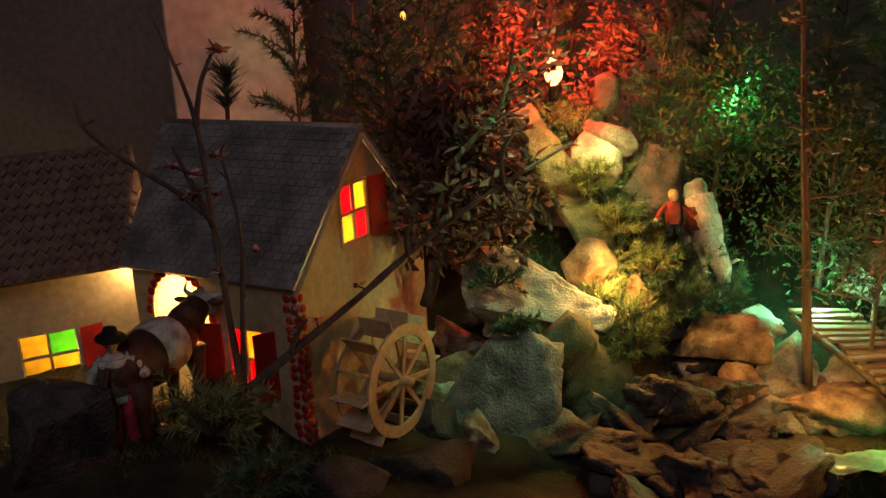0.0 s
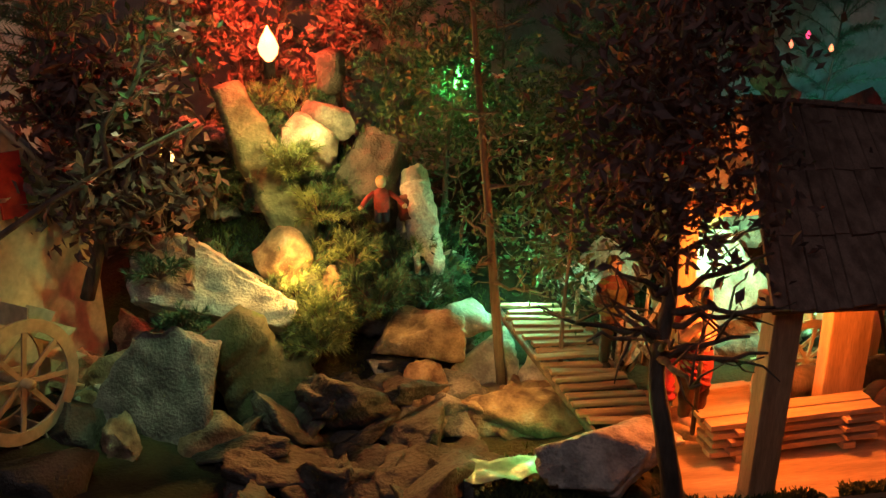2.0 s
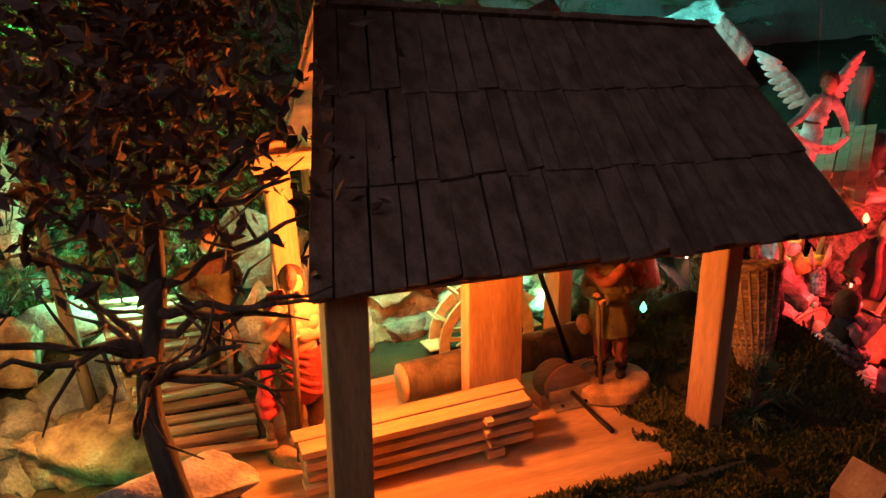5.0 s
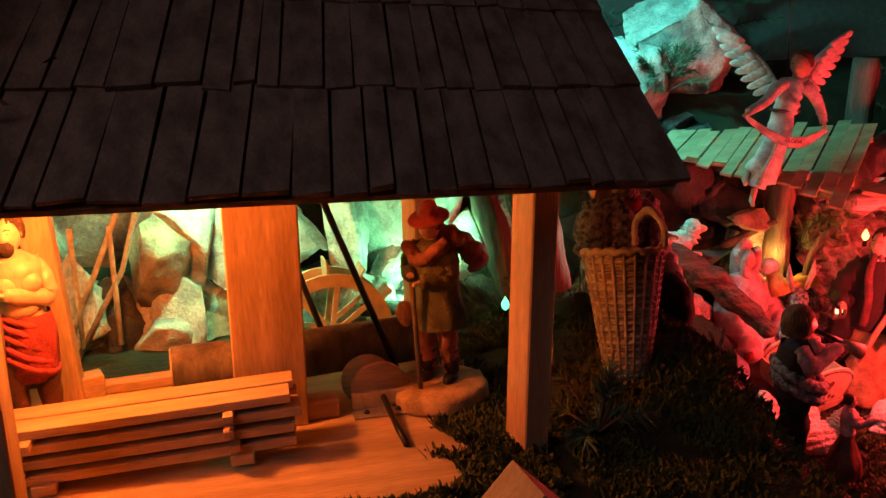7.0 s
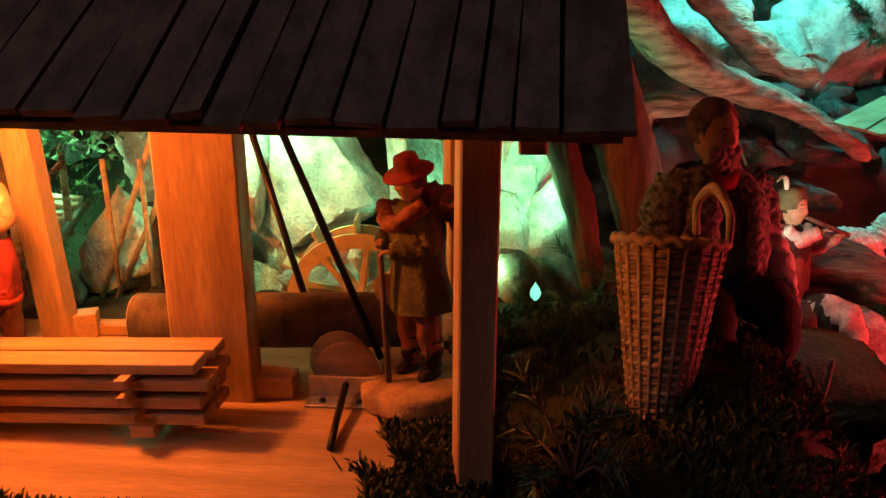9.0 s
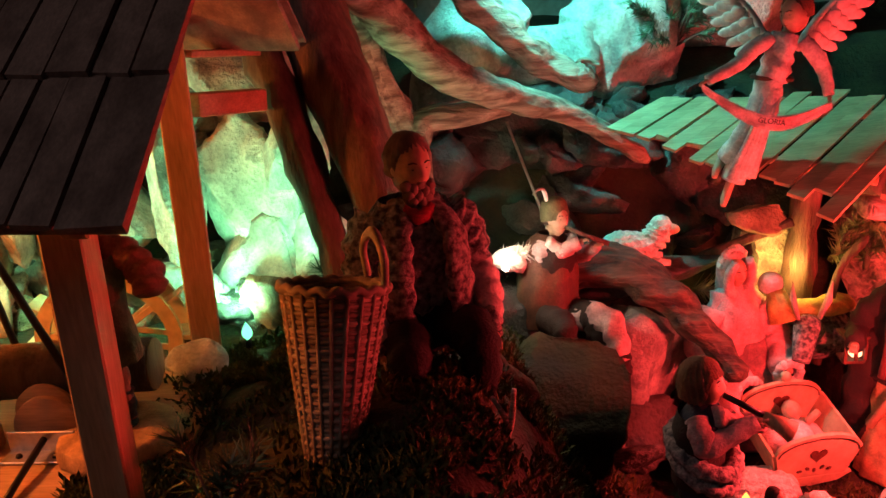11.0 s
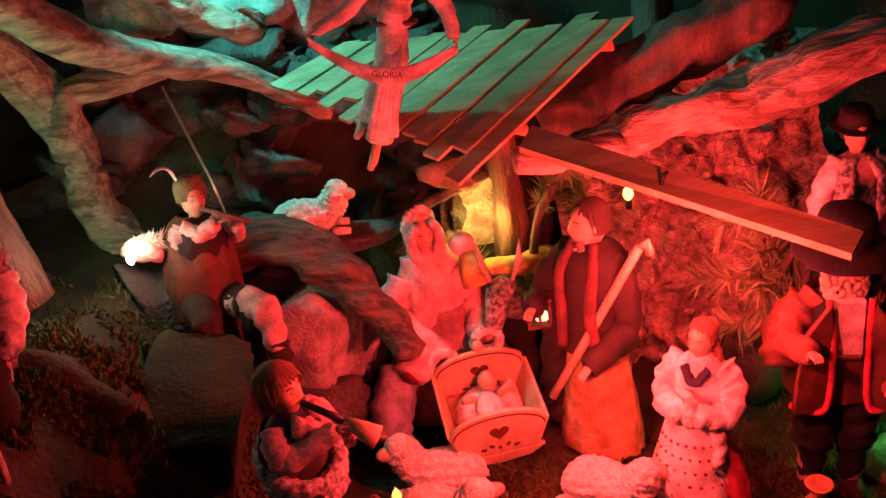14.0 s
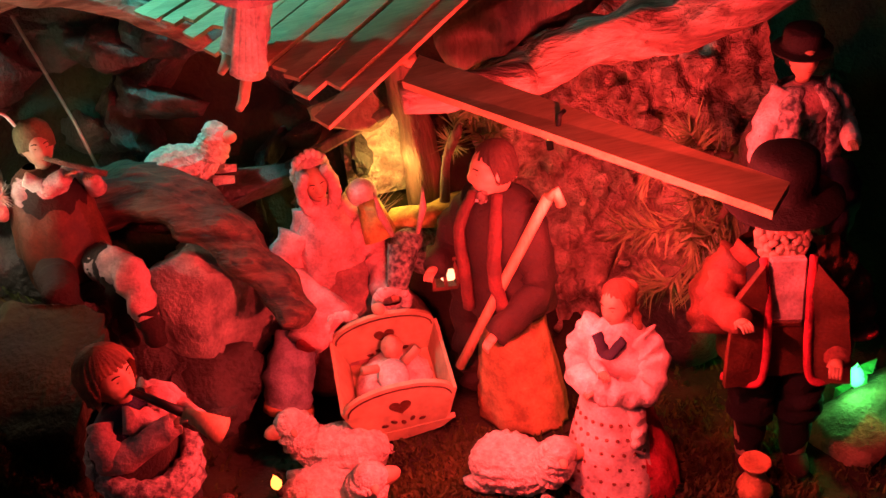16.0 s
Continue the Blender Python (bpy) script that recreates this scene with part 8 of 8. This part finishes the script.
BROWNPLANK = mat("split_plank", (0.18, 0.11, 0.07), (0.36, 0.24, 0.15), 0.8, 12, 90, 0.5, 0.002, stretch=(1, 5, 5))
bridge()
figure("lantern_carrier_figurine", "brown carved figurine standing by the bridge", (-0.045, 0.235, 0.045), 0.17, 18, LEATHER, BROWNCLOTH, hands_at=((-0.12, -0.14, 0.62), (0.14, -0.10, 0.60)), vest=OLIVE)
for i, (x, h, w) in enumerate(((-0.005, 0.17, 0.012), (0.012, 0.15, 0.010))):
    single("twig_fence_stick", Geo().tube([(x, 0.30, 0.0), (x + 0.05 + 0.01 * i, 0.29, 0.10), (x + 0.085, 0.285, 0.175)], 0.0030, TWIG, 7, rough=0.3), (x, 0.30, 0.0), "pale bent twig leaning behind the shed", "twig", "twigs behind the shed")
for x in (0.024, 0.062):
    single("twig_fence_stick", Geo().tube([(x, 0.285, 0.02), (x + 0.004, 0.28, 0.15)], 0.0028, TWIG, 7, rough=0.3), (x, 0.285, 0.0), "pale upright twig behind the shed", "twig", "twigs behind the shed")

# chapel with lit windows behind the tree
def chapel():
    t = thing("lit_cottage", (0.15, 0.42, 0.17), "tiny cottage with glowing orange windows among trees", "cottage")
    part("wall", Geo().box((0.10, 0.07, 0.12), OCHRE, pose(0.15, 0.43, 0.24), 0.002), t)
    part("roof", Geo().prism([(-0.07, 0), (0.07, 0), (0, 0.055)], 0.09, REDCLOTH, pose(0.15, 0.43, 0.302)), t)
    for x in (0.135, 0.165):
        w = part("window", Geo().box((0.022, 0.003, 0.034), LEATHER, pose(x, 0.393, 0.255)), t)
        for dx in (-0.0045, 0.0045):
            for dz in (-0.008, 0.008):
                part("pane", Geo().box((0.007, 0.002, 0.013), glow("cottage_window", (1, 0.33, 0.06), 1.1), pose(x + dx, 0.3915, 0.255 + dz)), w, "glowing orange pane")


chapel()


def far_house():
    t = thing("far_lit_house", (0.98, 0.95, 0.40), "small far house with glowing red and yellow windows", "cottage")
    part("wall", Geo().box((0.11, 0.06, 0.11), DARKCLOTH, pose(1.02, 0.98, 0.44), 0.002), t)
    for x, z, c in ((0.985, 0.47, (1, 0.03, 0.05)), (1.03, 0.465, (1, 0.03, 0.05)), (0.985, 0.425, (1, 0.6, 0.05)), (1.03, 0.425, (1, 0.6, 0.05))):
        part("window", Geo().box((0.04, 0.004, 0.035), glow("far_window", c, 0.9), pose(x, 0.948, z)), t, "glowing coloured window")


far_house()


def figure_small():
    g = Geo()
    b = Vector((-0.352, 0.505, 0.210))
    for s in (-1, 1):
        g.tube([b + Vector((s * 0.007, 0, 0)), b + Vector((s * 0.006, -0.004, 0.022))], 0.006, BLUECLOTH, 8)
        g.tube([b + Vector((s * 0.012, 0, 0.050)), b + Vector((s * 0.026, -0.008, 0.040)), b + Vector((s * 0.034, -0.016, 0.030))], 0.0045, REDCLOTH, 8)
        g.ball(b + Vector((s * 0.036, -0.017, 0.029)), 0.0045, SKIN, u=8, v=6)
    g.lathe([(0.012, 0.018), (0.013, 0.035), (0.014, 0.050), (0.005, 0.058)], REDCLOTH, Matrix.Translation(b), 16)
    g.ball(b + Vector((0, 0, 0.066)), (0.0085, 0.009, 0.010), SKIN, u=12, v=8)
    g.ball(b + Vector((0, 0.002, 0.069)), (0.009, 0.009, 0.009), OCHRE, u=10, v=7)
    single("climber_figurine", g, b, "small figurine in pink shirt sitting on the slope", "figurine")


figure_small()


def cow(base, H, face, label, m1, m2, name="cow_figurine"):
    g = Geo()
    M = Matrix.Translation(base) @ rotz(face) @ Matrix.Scale(H, 4)
    g.ball((0, 0, 0.62), (0.55, 0.24, 0.26), m1, M, 22, 14, 0.05, 5)
    g.lathe([(0.245, -0.16), (0.262, 0.0), (0.245, 0.16)], m2, M @ pose(0.05, 0, 0.64, 0, 90, 0), 20, cap=False)
    for x in (-0.38, 0.36):
        for s in (-1, 1):
            g.tube([(x, s * 0.14, 0.55), (x + 0.02, s * 0.14, 0.28), (x, s * 0.14, 0.0)], [0.11, 0.06, 0.05], m1, 9, M)
    g.tube([(0.45, 0, 0.72), (0.68, 0, 0.82)], [0.17, 0.12], m1, 12, M)
    K = M @ pose(0.74, 0, 0.80, 0, 25, 0)
    g.tube([(-0.06, 0, 0.02), (0.20, 0, 0.0)], [0.125, 0.08], m2, 12, K)
    for s in (-1, 1):
        g.tube(along(((-0.02, s * 0.10, 0.08), (0.0, s * 0.20, 0.12), (0.03, s * 0.22, 0.20)), 4), taper(0.03, 0.008, 9), WHITECLOTH, 7, K)
        g.ball((-0.06, s * 0.18, 0.03), (0.04, 0.09, 0.03), m1, K, 8, 6)
    g.tube(along(((-0.54, 0, 0.72), (-0.62, 0, 0.5), (-0.60, 0, 0.22)), 4), 0.025, m1, 7, M)
    return single(name, g, base, label, "figurine")


cow((-1.162, 0.118, 0.112), 0.150, 66, "brown and white cow figurine before the mill door", LEATHER, WHITECLOTH)
g = Geo().sleeve([(-0.292, 0.545, 0.262), (-0.286, 0.525, 0.225), (-0.280, 0.512, 0.175), (-0.272, 0.500, 0.155)], 0.026, 0.024, FLEECE, seg=18, crease=0.08)
g.sleeve([(-0.276, 0.505, 0.172), (-0.266, 0.488, 0.145), (-0.262, 0.482, 0.118)], 0.020, 0.010, FLEECE, seg=16, crease=0.06)
g.sleeve([(-0.303, 0.535, 0.245), (-0.303, 0.520, 0.205)], 0.020, 0.020, LEATHER, seg=14, crease=0.1)
g.tube([(-0.278, 0.488, 0.150), (-0.294, 0.484, 0.156), (-0.302, 0.482, 0.152)], [0.006, 0.005, 0.001], FLEECE, 8, flat=0.5).tube([(-0.254, 0.488, 0.150), (-0.240, 0.484, 0.158), (-0.230, 0.482, 0.156)], [0.006, 0.005, 0.001], FLEECE, 8, flat=0.5)
for x in (-0.295, -0.270):
    g.tube([(x, 0.505, 0.190), (x - 0.002, 0.490, 0.150), (x, 0.488, 0.118)], [0.008, 0.006, 0.005], FLEECE, 8)
single("calf_figurine", g, (-0.28, 0.5, 0.11), "white and brown calf figurine climbing down the slope", "figurine")
figure("mill_hand_figurine", "figurine in red trousers and black hat before the mill", (-1.192, 0.058, 0.105), 0.155, 12, WHITECLOTH, CRIMSON, hat=DARKCLOTH, hands_at=((-0.20, -0.10, 0.52), (0.24, -0.12, 0.66)), vest=OLIVE)


def sheet(name, c, w, d, m, label, category, seed, z=0.0):
    """A small crumpled sheet of film lying on the ground."""
    n = 16
    vs = []
    for j in range(n + 1):
        for i in range(n + 1):
            x, y = c[0] + w * (i / n - 0.5) + 0.01 * noise.noise(Vector((j * 0.4, seed, 0))), c[1] + d * (j / n - 0.5) + 0.006 * noise.noise(Vector((i * 0.4, seed, 2)))
            vs.append((x, y, c[2] + 0.010 * noise.noise(Vector((x * 40, y * 40, seed)))))
    return single(name, Geo().add(vs, [(j * (n + 1) + i, j * (n + 1) + i + 1, (j + 1) * (n + 1) + i + 1, (j + 1) * (n + 1) + i) for j in range(n) for i in range(n)], m), c, label, category)


sheet("stream_film", (-0.225, 0.045, 0.008), 0.16, 0.045, WATER, "crumpled shiny film that stands for the stream", "film", 3)
sheet("pond_film", (-0.155, 0.345, -0.025), 0.16, 0.12, WATER, "crumpled shiny film that stands for the pond", "film", 5)


def fence():
    t = thing("front_fence", (0.31, -0.30, 0.0), "sawn post and low rail at the front edge", "fence")
    part("post", Geo().prism([(-0.020, -0.25), (0.020, -0.25), (0.020, 0.145), (-0.002, 0.168), (-0.020, 0.150)], 0.03, PINE, pose(0.318, -0.318, 0.000, 0, 0, 8)), t)
    part("rail", Geo().box((0.62, 0.012, 0.045), BARK, pose(0.36, -0.348, 0.090, 0, 0, -1), 0.002), t)


fence()


# ---------------------------------------------------------------- lamps that can be seen
def bulb(name, at, s, m, label, socket=True):
    t = thing(name, (at[0], at[1], at[2] - s * 1.4), label, "lamp")
    part("bulb", Geo().lathe([(0.2 * s, -s), (0.62 * s, -0.5 * s), (0.72 * s, 0), (0.5 * s, 0.6 * s), (0.2 * s, 1.1 * s), (0.02 * s, 1.45 * s)], m, pose(*at), 18), t, "glowing flame-shaped bulb")
    if socket:
        part("socket", Geo().tube([(at[0], at[1], at[2] - s), (at[0], at[1], at[2] - 2.2 * s)], 0.4 * s, DARKCLOTH, 12), t)
    return t


bulb("flame_lamp", (-0.525, 0.684, 0.486), 0.025, glow("flame_bulb", (1, 0.30, 0.09), 8), "flame-shaped lamp glowing on the hilltop")
bulb("stall_lamp", (1.108, 0.462, 0.004), 0.0075, glow("stall_bulb", (1, 0.6, 0.15), 3.5), "small warm bulb behind the staff bearer")
bulb("shepherd_lamp", (0.650, 0.352, 0.042), 0.0055, glow("shepherd_bulb", (1, 0.9, 0.75), 9), "small white bulb behind the seated shepherd", False)
single("wool_tuft", needles(Geo().ball((0.655, 0.375, 0.040), (0.018, 0.012, 0.014), FLEECE, u=16, v=10, rough=0.4, freq=90), along(((0.640, 0.372, 0.040), (0.655, 0.372, 0.046), (0.672, 0.375, 0.048)), 5), FLEECE, 0.014, 160, 0.0012, 1, 6), (0.655, 0.375, 0.028), "tuft of raw white wool beside the lamp", "wool")
# this glow stands for a small thing lit green, not for a bulb
bulb("shed_green_glow", (0.447, 0.151, 0.070), 0.006, glow("green_lit_glow", (0.2, 1, 0.55), 1.6), "small glowing shape that stands for a green-lit thing behind the shed post")
bulb("edge_green_lamp", (1.338, 0.350, -0.205), 0.010, glow("leaf_bulb", (0.1, 1, 0.3), 2.5), "small green bulb beside the bearded figurine")
bulb("crib_amber_lamp", (0.868, 0.245, -0.160), 0.006, glow("amber_bulb", (1, 0.3, 0.05), 4), "small amber bulb beside the piper")
for k, (p, c) in enumerate((((-0.20, 0.62, 0.44), (0.15, 1, 0.25)), ((-0.17, 0.64, 0.46), (0.15, 1, 0.25)), ((-0.70, 0.55, 0.33), (1, 0.7, 0.15)), ((-0.685, 0.54, 0.325), (1, 0.75, 0.3)), ((-0.80, 0.68, 0.60), (1, 0.55, 0.1)),
                             ((0.62, 0.95, 0.45), (1, 0.2, 0.1)), ((0.66, 0.95, 0.47), (1, 0.05, 0.15)), ((0.55, 0.9, 0.42), (1, 0.45, 0.1)), ((0.72, 0.95, 0.44), (1, 0.25, 0.1)), ((0.5, 0.9, 0.43), (1, 0.5, 0.2)))):
    bulb("fairy_light", p, 0.0075, glow("fairy_glow", c, 2.5), "tiny coloured fairy light among the branches", False)

for a, b, w in (((1.322, 0.352, -0.238), (1.345, 0.345, -0.200), 0.016), ((1.335, 0.352, -0.205), (1.352, 0.346, -0.185), 0.008)):
    a, b = Vector(a), Vector(b)
    s = (b - a).cross(Vector((0, 1, 0))).normalized() * w
    m = a.lerp(b, 0.5)
    single("broad_leaf", Geo().add([a, m - s + Vector((0, -0.003, 0)), b, m + s + Vector((0, -0.003, 0)), m + Vector((0, 0.002, 0)), a + Vector((0, 0.0015, 0)), b + Vector((0, 0.0015, 0))], [(0, 1, 4), (1, 2, 4), (2, 3, 4), (3, 0, 4), (5, 3, 6, 1)], pane("leaf_film", (0.25, 0.7, 0.3))), a, "broad pale leaf lit green from behind", "leaf", "leaves by the green lamp")
